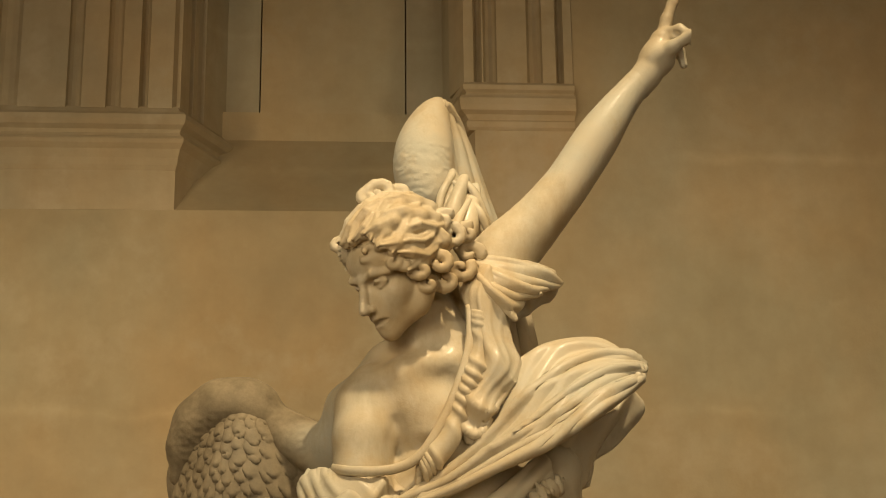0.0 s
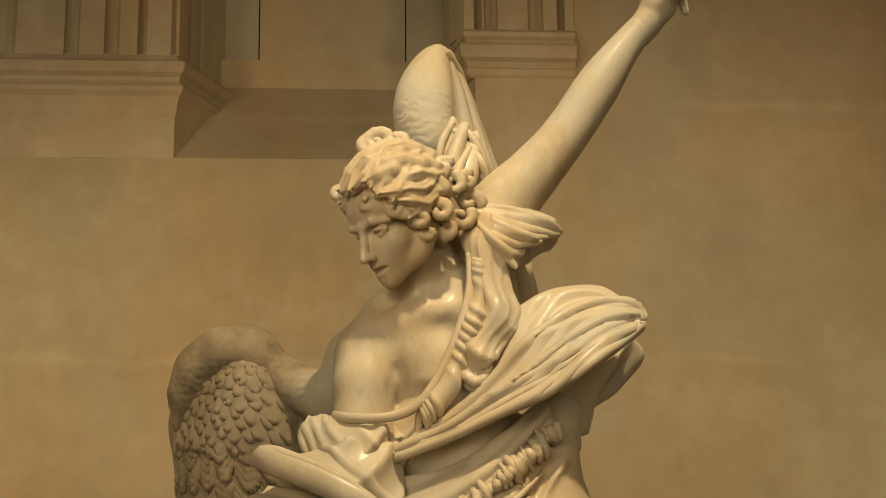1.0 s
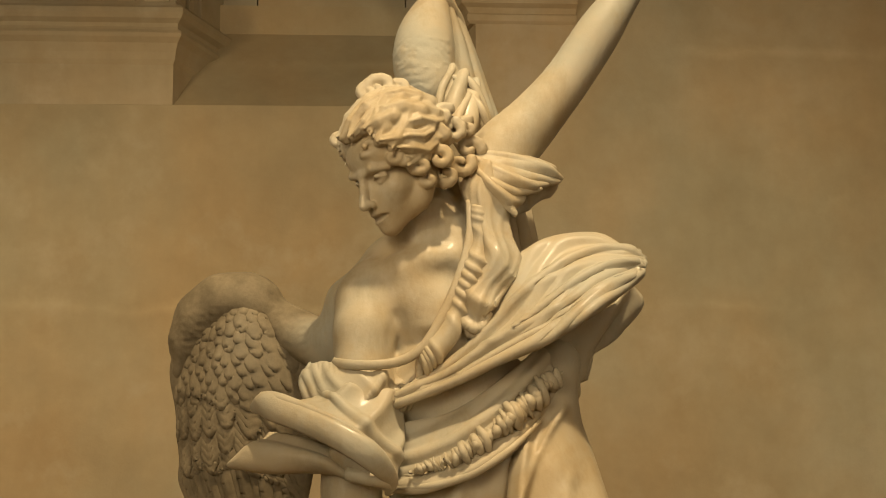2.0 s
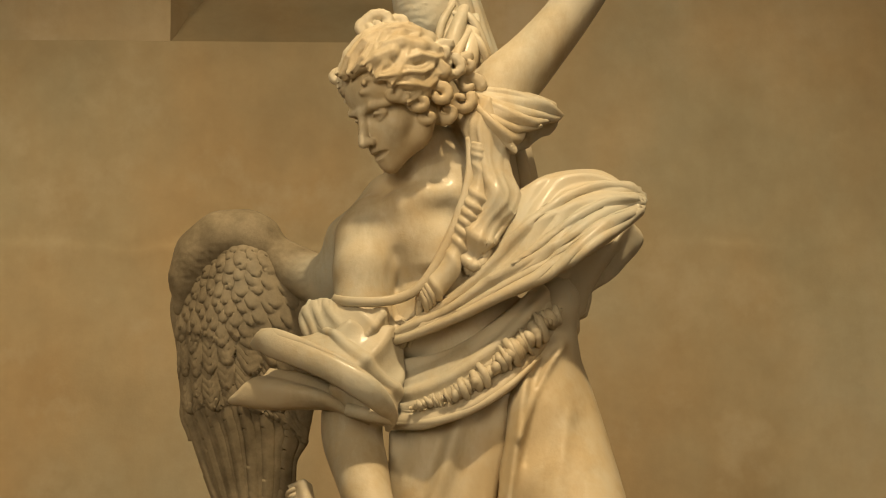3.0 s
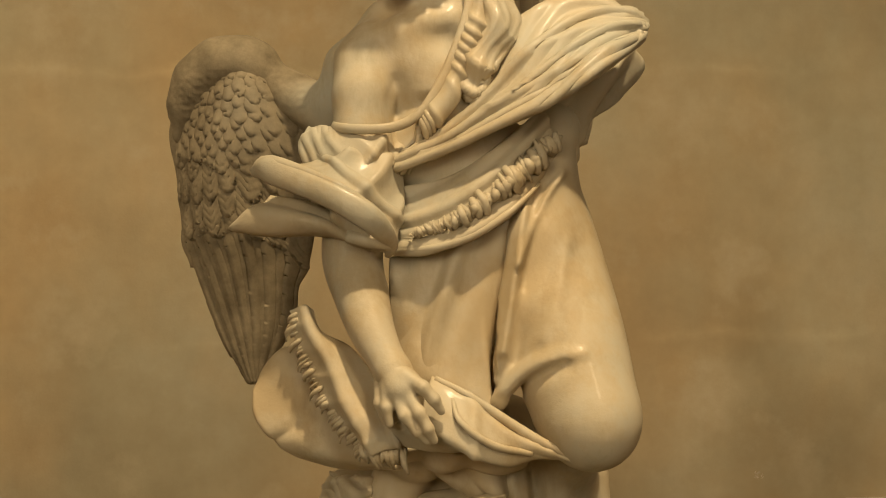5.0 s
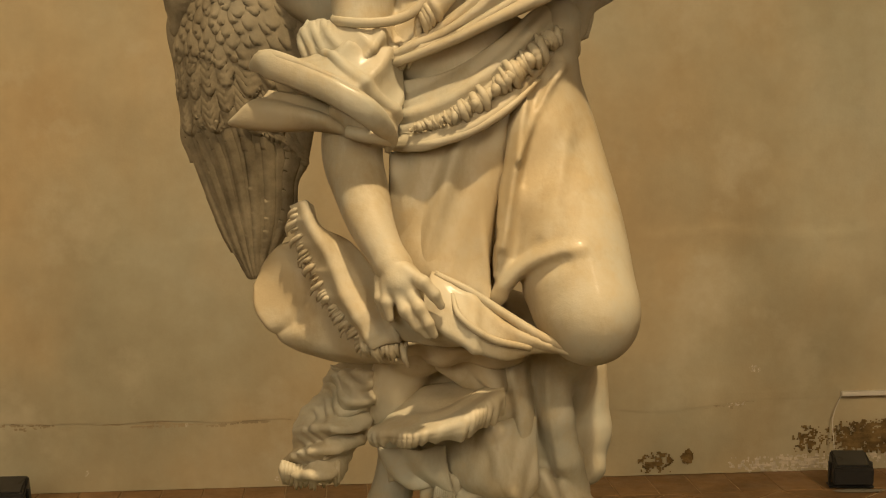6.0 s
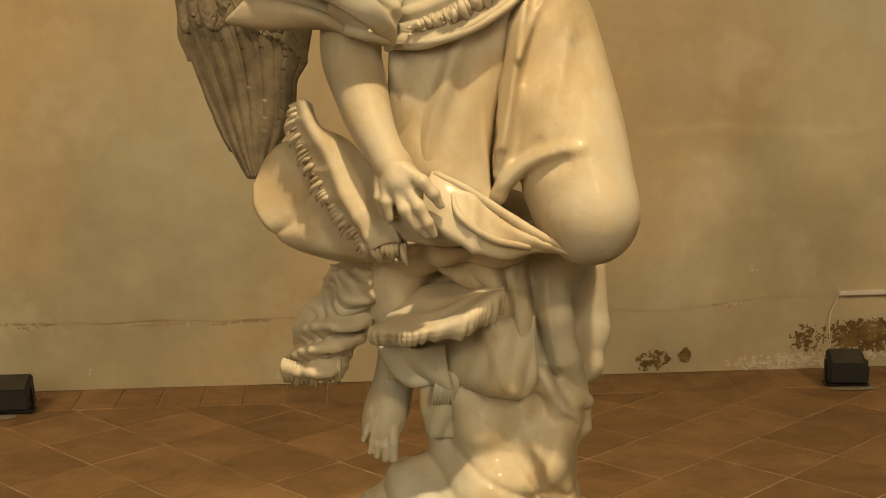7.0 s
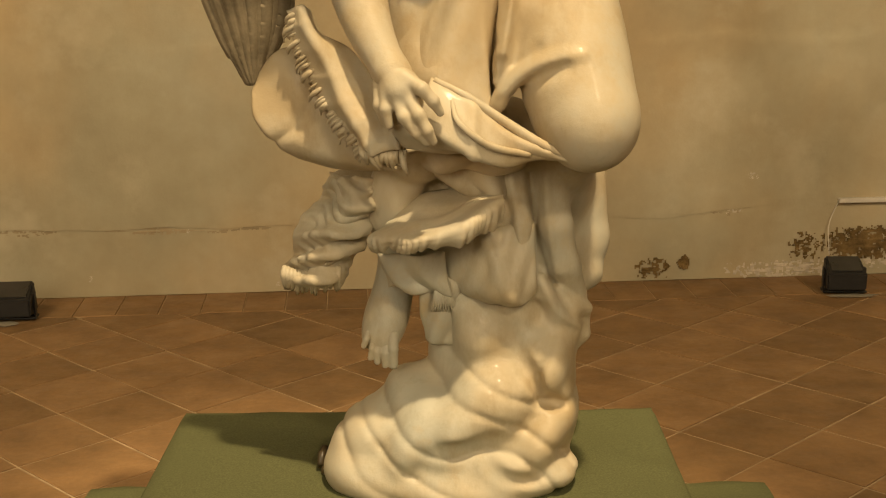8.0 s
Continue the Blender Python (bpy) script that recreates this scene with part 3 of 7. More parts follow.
body.lump((0.104, 2.385, 0.482), (0.097, 0.08, 0.047), (0, 24, 0), 0.022)
body.lump((0.175, 2.400, 0.460), (0.074, 0.08, 0.037), (0, -6, 0), 0.022)
body.lump((0.007, 2.370, 0.438), (0.129, 0.08, 0.045), (0, 10, 0), 0.025)
body.lump((-0.112, 2.390, 0.440), (0.100, 0.08, 0.048), (0, 20, 0), 0.025)
body.limb(curve_at([(0.078, 2.305, 0.532, 0.0031), (0.082, 2.3, 0.501, 0.0042), (0.116, 2.305, 0.474, 0.0042), (0.164, 2.32, 0.467, 0.0032)], 9), 0.025, True)
body.limb(curve_at([(-0.014, 2.3, 0.535, 0.0031), (0.038, 2.3, 0.535, 0.0041), (0.090, 2.3, 0.551, 0.0031)], 8), 0.03, True)
body.limb(curve_at([(0.114, 2.37, 0.772, 0.0031), (0.129, 2.355, 0.711, 0.0052), (0.170, 2.345, 0.637, 0.0052), (0.209, 2.37, 0.595, 0.0032)], 9), 0.025, True)


def billow(x, y, z):
    # broad rolls with narrow creases, winding over the cloud
    wind = 26 * x + 34 * z + 1.5 * np.sin(11 * x - 9 * z + 1.0) + 0.8 * np.sin(23 * x + 17 * z + 8 * y)
    return (0.002 - 0.0065 * (1 - np.abs(np.sin(wind))) ** 2.2) * np.clip((0.70 - z) / 0.06, 0, 1)


body.ripple(billow, (-0.30, 2.2, 0.43), (0.32, 2.5, 0.72))

# crumpled cloth behind the hanging leg
body.limb([(-0.133, 2.53, 1.009, 0.040), (-0.191, 2.51, 0.985, 0.036), (-0.215, 2.50, 0.927, 0.040), (-0.23, 2.49, 0.88, 0.038), (-0.256, 2.48, 0.842, 0.030)], 0.015)
sheet(marble, [[(-0.210, 2.5, 1.018), (-0.232, 2.5, 0.978), (-0.271, 2.49, 0.937), (-0.287, 2.48, 0.878), (-0.309, 2.47, 0.828)],
              [(-0.186, 2.47, 1.019), (-0.207, 2.455, 0.979), (-0.239, 2.445, 0.938), (-0.259, 2.44, 0.881), (-0.283, 2.44, 0.822)],
              [(-0.155, 2.445, 1.019), (-0.181, 2.42, 0.977), (-0.205, 2.41, 0.935), (-0.228, 2.41, 0.878), (-0.256, 2.42, 0.819)],
              [(-0.121, 2.445, 1.019), (-0.150, 2.43, 0.968), (-0.175, 2.425, 0.918), (-0.202, 2.425, 0.865), (-0.229, 2.43, 0.816)],
              [(-0.097, 2.47, 1.018), (-0.124, 2.465, 0.959), (-0.150, 2.46, 0.904), (-0.181, 2.46, 0.851), (-0.208, 2.455, 0.820)]],
      0.012, lambda u, v: (0.030 * pleat(u * 11 + 2.4 * v + 1.3 * np.sin(6 * u + 4 * v), 1.15) + 0.008 * pleat(u * 25 - 4 * v + 2 * np.sin(9 * v), 1.1) - 0.010) * (0.4 + 0.6 * np.sin(3.14 * v)), 130, 60)
# the shaded hollow behind the sash
body.limb([(-0.046, 2.5, 1.003, 0.0429), (0.013, 2.5, 1.005, 0.0450), (0.077, 2.5, 1.002, 0.0450)], 0.02)

# folds drawn over the thighs, and the hem caught up above the knee
body.limb(curve_at([(0.089, 2.298, 1.213, 0.0058), (0.100, 2.304, 1.275, 0.0078), (0.114, 2.312, 1.352, 0.0078), (0.128, 2.32, 1.420, 0.0078), (0.138, 2.334, 1.488, 0.0069)], 14), 0.03)
body.limb(curve_at([(0.087, 2.31, 1.163, 0.0117), (0.108, 2.298, 1.198, 0.0126), (0.137, 2.28, 1.229, 0.0105), (0.174, 2.261, 1.252, 0.0086), (0.207, 2.253, 1.264, 0.0057), (0.231, 2.256, 1.264, 0.0019)], 16), 0.014)
body.limb([(0.096, 2.32, 1.332, 0.0049), (0.088, 2.305, 1.275, 0.0078), (0.078, 2.295, 1.226, 0.0068)], 0.015, True)


# fine folds of thin cloth clinging to the thigh and falling below the knee: lines in x and z, raised or sunk
def cling(line, high, wide):
    c = curve_at(line, 16)

    def lift(x, y, z):
        d = np.full(np.broadcast(x, y, z).shape, 1.0, np.float32)
        for p, q in zip(c, c[1:]):
            e = q - p
            t = np.clip(((x - p[0]) * e[0] + (z - p[1]) * e[1]) / max(1e-9, e @ e), 0, 1)
            d = np.minimum(d, np.hypot(x - p[0] - t * e[0], z - p[1] - t * e[1]))
        return high * np.exp(-(d / wide) ** 2)
    low, top = c.min(0) - 3 * wide, c.max(0) + 3 * wide
    body.ripple(lift, (low[0], 2.15, low[1]), (top[0], 2.5, top[1]))


for line, high, wide in (
        ([(0.163, 1.580), (0.138, 1.488), (0.117, 1.362), (0.100, 1.260)], 0.01, 0.008),
        ([(0.213, 1.570), (0.169, 1.507), (0.129, 1.410)], 0.009, 0.007),
        ([(0.187, 1.566), (0.156, 1.478), (0.135, 1.371)], -0.005, 0.008),
        ([(0.102, 1.192), (0.136, 1.228), (0.179, 1.251), (0.232, 1.263)], 0.005, 0.009),
        ([(0.121, 1.183), (0.155, 1.216), (0.203, 1.241)], -0.007, 0.012),
        ([(0.217, 1.448), (0.192, 1.352), (0.167, 1.285)], 0.004, 0.012),
        ([(0.119, 1.034), (0.130, 0.940), (0.146, 0.833)], 0.007, 0.009),
        ([(0.153, 1.034), (0.161, 0.940), (0.171, 0.855)], -0.01, 0.008),
        ([(0.182, 1.030), (0.186, 0.946), (0.204, 0.849)], 0.007, 0.009),
        ([(0.073, 0.888), (0.109, 0.834), (0.135, 0.801)], 0.006, 0.008),
        ([(0.178, 0.828), (0.210, 0.773), (0.253, 0.740)], 0.008, 0.009),
        ([(0.195, 0.729), (0.174, 0.674), (0.169, 0.607)], -0.007, 0.008)):
    cling(line, high, wide)

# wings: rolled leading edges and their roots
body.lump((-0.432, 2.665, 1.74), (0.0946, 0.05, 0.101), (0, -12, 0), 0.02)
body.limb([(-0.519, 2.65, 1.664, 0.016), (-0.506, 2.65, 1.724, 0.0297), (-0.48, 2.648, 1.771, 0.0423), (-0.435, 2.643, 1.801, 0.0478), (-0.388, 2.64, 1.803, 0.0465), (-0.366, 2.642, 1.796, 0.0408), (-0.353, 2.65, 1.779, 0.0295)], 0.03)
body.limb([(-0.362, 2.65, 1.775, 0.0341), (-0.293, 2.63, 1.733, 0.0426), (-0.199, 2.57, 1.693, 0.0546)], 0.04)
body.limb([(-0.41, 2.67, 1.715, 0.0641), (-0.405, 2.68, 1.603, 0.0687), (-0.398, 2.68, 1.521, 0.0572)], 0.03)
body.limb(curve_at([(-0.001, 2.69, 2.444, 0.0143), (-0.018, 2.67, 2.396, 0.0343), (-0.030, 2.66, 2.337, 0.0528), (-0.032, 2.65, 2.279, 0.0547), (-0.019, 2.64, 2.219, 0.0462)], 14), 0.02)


def down(x, y, z):
    # small feathers: fine waves over the tops of both wings
    a = 0.0012 * np.sin(z * 430 + 2.2 * np.sin(x * 150 + 2 * np.sin(z * 70)) + 2.5 * np.sin(z * 90 + x * 110)) * np.clip((2.37 - z) / 0.06, 0, 1) * (x > -0.12) * (x < 0.02)
    row = (z - 0.5 * np.abs(x + 0.37)) * 68 + 0.55 * np.abs(np.sin(x * 115))
    b = 0.0022 * (0.5 - np.mod(row, 1)) * (x < -0.25) * np.clip((1.80 - z) / 0.03, 0.15, 1)
    return a + b


body.ripple(down, (-0.58, 2.5, 1.55), (0.02, 2.72, 2.33))
marble.add(*body.skin())

# head, turned aside and bowed: side, forward and up of the face, from between the ears
FACE = Matrix(((0.5936, -0.6755, -0.4375, -0.0726), (-0.8035, -0.5277, -0.2754, 2.3978), (0.0449, -0.5150, 0.8560, 2.0185), (0, 0, 0, 1)))
head = Clay((-0.235, 2.22, 1.84), (0.10, 2.58, 2.24), 0.0025)


def on_face(*pts):
    return [(*(FACE @ Vector((p[0], p[1], p[2] * (0.86 if p[2] < 0 else 1)))), p[3]) for p in pts]


def face_lump(c, r, k=0.012, cut=False):
    turn = [math.degrees(a) for a in FACE.to_euler()]
    head.lump(tuple(FACE @ Vector((c[0], c[1], c[2] * (0.86 if c[2] < 0 else 1)))), r, turn, k, cut)


face_lump((0, -0.012, 0.035), (0.074, 0.094, 0.084))
face_lump((0, 0.030, -0.034), (0.055, 0.062, 0.074), 0.02)
face_lump((0, 0.050, 0.040), (0.058, 0.040, 0.042), 0.02)
face_lump((0, 0.086, -0.099), (0.017, 0.015, 0.013), 0.014)
face_lump((0, 0.082, -0.068), (0.024, 0.020, 0.022), 0.014)
for m in (-1, 1):
    head.limb(on_face((m * 0.054, 0.0, -0.045, 0.018), (m * 0.042, 0.03, -0.078, 0.016), (0, 0.08, -0.101, 0.012)), 0.02)
    face_lump((m * 0.040, 0.058, -0.032), (0.018, 0.020, 0.020), 0.015)
    head.limb(on_face((m * 0.010, 0.092, 0.017, 0.005), (m * 0.032, 0.087, 0.021, 0.005), (m * 0.052, 0.066, 0.012, 0.005)), 0.010)
    face_lump((m * 0.030, 0.096, 0.001), (0.017, 0.015, 0.0095), 0.008, True)
    face_lump((m * 0.0305, 0.0715, -0.001), (0.0135, 0.0135, 0.0115), 0.002)
    head.limb(on_face((m * 0.017, 0.083, 0.000, 0.002), (m * 0.030, 0.0865, 0.0065, 0.003), (m * 0.046, 0.074, 0.000, 0.002)), 0.002)
    head.limb(on_face((m * 0.018, 0.082, -0.003, 0.0015), (m * 0.031, 0.0835, -0.009, 0.002), (m * 0.045, 0.073, -0.002, 0.0015)), 0.002)
    face_lump((m * 0.0305, 0.0725, 0.0045), (0.0145, 0.0145, 0.0085), 0.0015)
    face_lump((m * 0.0105, 0.106, -0.042), (0.0065, 0.009, 0.0065), 0.004)
    head.limb(on_face((m * 0.007, 0.108, -0.0485, 0.0025), (m * 0.007, 0.112, -0.047, 0.002)), 0.002, True)
    head.limb(on_face((m * 0.022, 0.090, -0.0705, 0.002), (m * 0.009, 0.1005, -0.0650, 0.0036), (0, 0.102, -0.0665, 0.0034)), 0.004)
    head.limb(on_face((m * 0.020, 0.090, -0.0765, 0.002), (m * 0.009, 0.0985, -0.0815, 0.0042), (0, 0.100, -0.0820, 0.0042)), 0.004)
    head.limb(on_face((m * 0.022, 0.094, -0.0735, 0.0024), (m * 0.012, 0.101, -0.0738, 0.0056), (0, 0.104, -0.0738, 0.0062)), 0.002, True)
head.limb(on_face((0, 0.090, 0.018, 0.0075), (0, 0.101, -0.008, 0.0065), (0, 0.111, -0.026, 0.0070), (0, 0.117, -0.038, 0.0088)), 0.008)

# hair: wavy locks swept back over the skull, each of a few strands, curling at the ends
rnd = random.Random(12)


def skull(a, b, out):
    return FACE @ Vector(((0.078 + out) * math.sin(a) * math.sin(b), -0.012 + (0.097 + out) * math.cos(b), 0.036 + (0.088 + out) * math.cos(a) * math.sin(b)))


face_lump((0, -0.022, 0.046), (0.079, 0.092, 0.084), 0.006)
for k in range(25):
    a0 = radians(-105 + 210 * k / 24) + rnd.uniform(-0.05, 0.05)
    start = radians(29 + 32 * abs(a0) / 1.8) + rnd.uniform(-0.07, 0.07)
    ph, wave, big = rnd.uniform(0, 6), rnd.uniform(0.10, 0.20), rnd.uniform(0.010, 0.016)
    for side, r, lift in ((0, big, 0.0), (-0.7, 0.0042, 0.009), (0.1, 0.0045, 0.0125), (0.8, 0.0042, 0.008)):
        path = []
        for i in range(9):
            b = start + (radians(160) - start) * i / 8
            a = a0 + wave * math.sin(b * 5.5 + ph) + side * 0.10
            o = 0.003 + lift + 0.004 * math.sin(b * 5.5 + ph + 1) + (0.003 if i == 0 else 0)
            path.append((*skull(a, b, o), r * (0.55 if i in (0, 8) else 1)))
        head.limb(path, 0.004 if side == 0 else 0.002)


def coil(c, size, r, start, turns, toward=0.008):
    path = []
    for i in range(11):
        q = i / 10
        a, s = start + turns * 1.75 * math.pi * q, size * (1.1 - 0.8 * q)
        path.append((c[0] + 1.25 * s * math.cos(a), c[1] - 1.4 * toward * q, c[2] + 1.0 * s * math.sin(a), r * (1.5 - 0.7 * q)))
    head.limb(path, 0.0025)
    head.limb([(x + 0.45 * p[3], y - 0.6 * p[3], z + 0.45 * p[3], p[3] * 0.36) for p in path for x, y, z in [p[:3]]], 0.0015)


coil((-0.084, 2.318, 2.012), 0.0123, 0.0060, 2.2, -1.2)
coil((-0.184, 2.4, 2.063), 0.0133, 0.0060, 0.4, 1.1)
coil((-0.108, 2.4, 2.165), 0.0188, 0.0086, 3.4, -1.1)
coil((-0.133, 2.4, 2.155), 0.0125, 0.0071, 1.5, 1)
coil((-0.075, 2.41, 2.164), 0.0125, 0.0071, 2.5, -1)
coil((-0.129, 2.32, 2.032), 0.0133, 0.0055, -2, 1)
coil((0.019, 2.39, 2.077), 0.0209, 0.0074, 2.6, -1.3)
coil((-0.018, 2.352, 2.055), 0.0209, 0.0083, 0.3, 1.1)
coil((-0.002, 2.352, 2.017), 0.0190, 0.0083, 3, -1.1)
coil((0.051, 2.41, 2.087), 0.0152, 0.0074, 1.5, 1)
coil((0.036, 2.39, 2.015), 0.0171, 0.0074, 0.5, -1.1)
coil((-0.159, 2.36, 2.071), 0.0114, 0.0060, 2, 1)
coil((-0.035, 2.335, 2.001), 0.0161, 0.0074, 1.2, 1.2)
coil((0.01, 2.38, 1.992), 0.0190, 0.0083, 2, 1.1)
coil((0.053, 2.42, 2.051), 0.0167, 0.0081, 0, 1)
coil((-0.052, 2.328, 2.041), 0.0133, 0.0064, 2, -1.1)
coil((-0.113, 2.322, 2.051), 0.0123, 0.0055, 0.5, -1.1)
coil((-0.146, 2.345, 2.059), 0.0114, 0.0055, 2.6, 1)
coil((-0.064, 2.322, 2.009), 0.0114, 0.0055, 1, 1.1)
coil((-0.09, 2.322, 2.055), 0.0114, 0.0055, 3, 1)
coil((0.006, 2.38, 2.104), 0.0152, 0.0074, 1, 1.1)
coil((-0.142, 2.345, 2.097), 0.0114, 0.0055, 0, -1)
coil((-0.021, 2.35, 1.978), 0.0114, 0.0064, 2, 1)
head.limb([(-0.01, 2.36, 1.985, 0.0061), (-0.017, 2.36, 1.965, 0.0061), (-0.019, 2.37, 1.948, 0.0041)], 0.003)
marble.add(*head.skin())

# fingers and toes
hand = Clay((0.33, 2.42, 2.34), (0.50, 2.62, 2.6), 0.0026)
hand.limb([(0.398, 2.528, 2.42, 0.0299), (0.415, 2.53, 2.44, 0.0278), (0.441, 2.53, 2.479, 0.0338), (0.453, 2.53, 2.515, 0.0258)], 0.012)
hand.limb([(0.455, 2.53, 2.525, 0.0152), (0.464, 2.53, 2.562, 0.0124), (0.478, 2.53, 2.599, 0.0107), (0.488, 2.53, 2.636, 0.0089)], 0.006)
hand.limb([(0.461, 2.52, 2.528, 0.0129), (0.484, 2.5, 2.529, 0.0105), (0.5, 2.485, 2.51, 0.0092), (0.508, 2.485, 2.489, 0.0069)], 0.005)
hand.limb([(0.432, 2.515, 2.473, 0.0174), (0.466, 2.495, 2.488, 0.0133), (0.503, 2.475, 2.508, 0.0098)], 0.008)
hand.limb([(0.47, 2.53, 2.503, 0.0129), (0.487, 2.53, 2.493, 0.0105), (0.494, 2.53, 2.464, 0.0076)], 0.005)
hand.limb([(0.472, 2.51, 2.516, 0.0105), (0.492, 2.5, 2.502, 0.0093)], 0.005)
hand.limb([(0.45, 2.52, 2.564, 0.0011), (0.477, 2.52, 2.558, 0.0011)], 0.001, True)
hand.limb([(0.462, 2.52, 2.593, 0.0011), (0.489, 2.52, 2.588, 0.0011)], 0.001, True)
marble.add(*hand.skin())
hand = Clay((-0.16, 2.12, 1.09), (0.04, 2.34, 1.32), 0.0026)
hand.limb([(-0.107, 2.268, 1.263, 0.026), (-0.091, 2.25, 1.239, 0.0258), (-0.072, 2.24, 1.207, 0.0324), (-0.063, 2.24, 1.188, 0.0286)], 0.012)
hand.limb([(-0.067, 2.225, 1.23, 0.0123), (-0.037, 2.21, 1.211, 0.0113), (-0.019, 2.212, 1.191, 0.0103), (-0.007, 2.22, 1.17, 0.0071)], 0.006)
hand.limb([(-0.064, 2.222, 1.2, 0.0123), (-0.043, 2.205, 1.169, 0.0108), (-0.029, 2.205, 1.143, 0.0094), (-0.019, 2.215, 1.122, 0.0071)], 0.006)
hand.limb([(-0.081, 2.225, 1.198, 0.0123), (-0.068, 2.21, 1.165, 0.0104), (-0.047, 2.212, 1.138, 0.0094), (-0.031, 2.22, 1.12, 0.0071)], 0.006)
hand.limb([(-0.098, 2.235, 1.208, 0.0114), (-0.098, 2.222, 1.177, 0.0095), (-0.093, 2.225, 1.15, 0.0081)], 0.006)
hand.limb([(-0.11, 2.25, 1.216, 0.0105), (-0.11, 2.235, 1.182, 0.009), (-0.101, 2.235, 1.151, 0.0067)], 0.006)
marble.add(*hand.skin())
foot = Clay((-0.17, 2.36, 0.62), (-0.05, 2.58, 0.86), 0.0026)
foot.limb([(-0.116, 2.48, 0.747, 0.036), (-0.129, 2.46, 0.707, 0.0316)], 0.012)
foot.limb([(-0.149, 2.44, 0.721, 0.0068), (-0.153, 2.428, 0.712, 0.0059), (-0.158, 2.432, 0.698, 0.0059)], 0.002)
foot.limb([(-0.14, 2.44, 0.707, 0.0068), (-0.142, 2.428, 0.693, 0.0059), (-0.146, 2.432, 0.674, 0.0059)], 0.002)
foot.limb([(-0.129, 2.44, 0.702, 0.0075), (-0.131, 2.428, 0.687, 0.0065), (-0.133, 2.432, 0.666, 0.0065)], 0.002)
foot.limb([(-0.117, 2.44, 0.702, 0.0081), (-0.117, 2.428, 0.684, 0.007), (-0.118, 2.432, 0.66, 0.007)], 0.002)
foot.limb([(-0.102, 2.44, 0.716, 0.0112), (-0.102, 2.428, 0.691, 0.0097), (-0.103, 2.432, 0.661, 0.0097)], 0.002)
marble.add(*foot.skin())

# broad flap of cloth blown across the hip, folds fanning out to its hem
sheet(marble, [[(-0.095, 2.4, 1.593), (0.006, 2.385, 1.656), (0.078, 2.385, 1.730), (0.131, 2.4, 1.839), (0.201, 2.42, 1.884), (0.283, 2.44, 1.895), (0.332, 2.44, 1.869), (0.371, 2.43, 1.840)],
              [(-0.094, 2.38, 1.588), (0.006, 2.36, 1.639), (0.086, 2.355, 1.702), (0.153, 2.355, 1.771), (0.221, 2.375, 1.818), (0.285, 2.4, 1.844), (0.338, 2.41, 1.845), (0.372, 2.42, 1.832)],
              [(-0.091, 2.36, 1.583), (0.011, 2.335, 1.625), (0.095, 2.325, 1.676), (0.169, 2.325, 1.722), (0.236, 2.34, 1.768), (0.295, 2.365, 1.804), (0.340, 2.395, 1.820), (0.370, 2.41, 1.824)],
              [(-0.091, 2.355, 1.579), (0.016, 2.325, 1.613), (0.099, 2.315, 1.650), (0.176, 2.305, 1.682), (0.242, 2.315, 1.721), (0.301, 2.345, 1.763), (0.342, 2.385, 1.795), (0.364, 2.405, 1.813)],
              [(-0.091, 2.4, 1.587), (0.016, 2.4, 1.630), (0.103, 2.41, 1.676), (0.186, 2.42, 1.712), (0.255, 2.44, 1.753), (0.315, 2.45, 1.791), (0.351, 2.44, 1.808), (0.366, 2.42, 1.819)]],
      0.012, lambda u, v: (0.009 * pleat(v * 13 - 2.2 * u + 0.8 * np.sin(u * 4), 1.8) * np.clip(1.2 - 0.8 * u, 0.3, 1) + 0.009 * crease(v, 0.30 - 0.16 * u, 0.018) + 0.008 * crease(v, 0.50 - 0.14 * u + 0.02 * np.sin(9 * u), 0.014) + 0.006 * crease(v, 0.58 - 0.02 * u, 0.012) - 0.008 * crease(v, 0.62 - 0.1 * u, 0.03)) * np.clip((0.76 - v) * 9, 0, 1) * np.clip(v * 12, 0, 1) + 0.0015 * np.sin(v * 60 + u * 21 + 3 * np.sin(u * 13)), 150, 100)

# its dark underside, hanging at the back
sheet(marble, [[(0.204, 2.46, 1.735), (0.279, 2.48, 1.75), (0.364, 2.5, 1.806)],
              [(0.209, 2.48, 1.67), (0.275, 2.51, 1.703), (0.377, 2.52, 1.779)],
              [(0.229, 2.5, 1.604), (0.277, 2.53, 1.657), (0.337, 2.54, 1.741)]],
      0.012, lambda u, v: 0.010 * np.sin(u * 11 + v * 5), 50, 36)
sheet(marble, [[(0.161, 2.46, 1.689), (0.209, 2.47, 1.694), (0.258, 2.5, 1.702)],
              [(0.181, 2.47, 1.628), (0.224, 2.49, 1.629), (0.279, 2.52, 1.677)],
              [(0.21, 2.48, 1.586), (0.236, 2.5, 1.587), (0.268, 2.52, 1.63)]],
      0.012, lambda u, v: 0.012 * np.sin(u * 13), 40, 30)

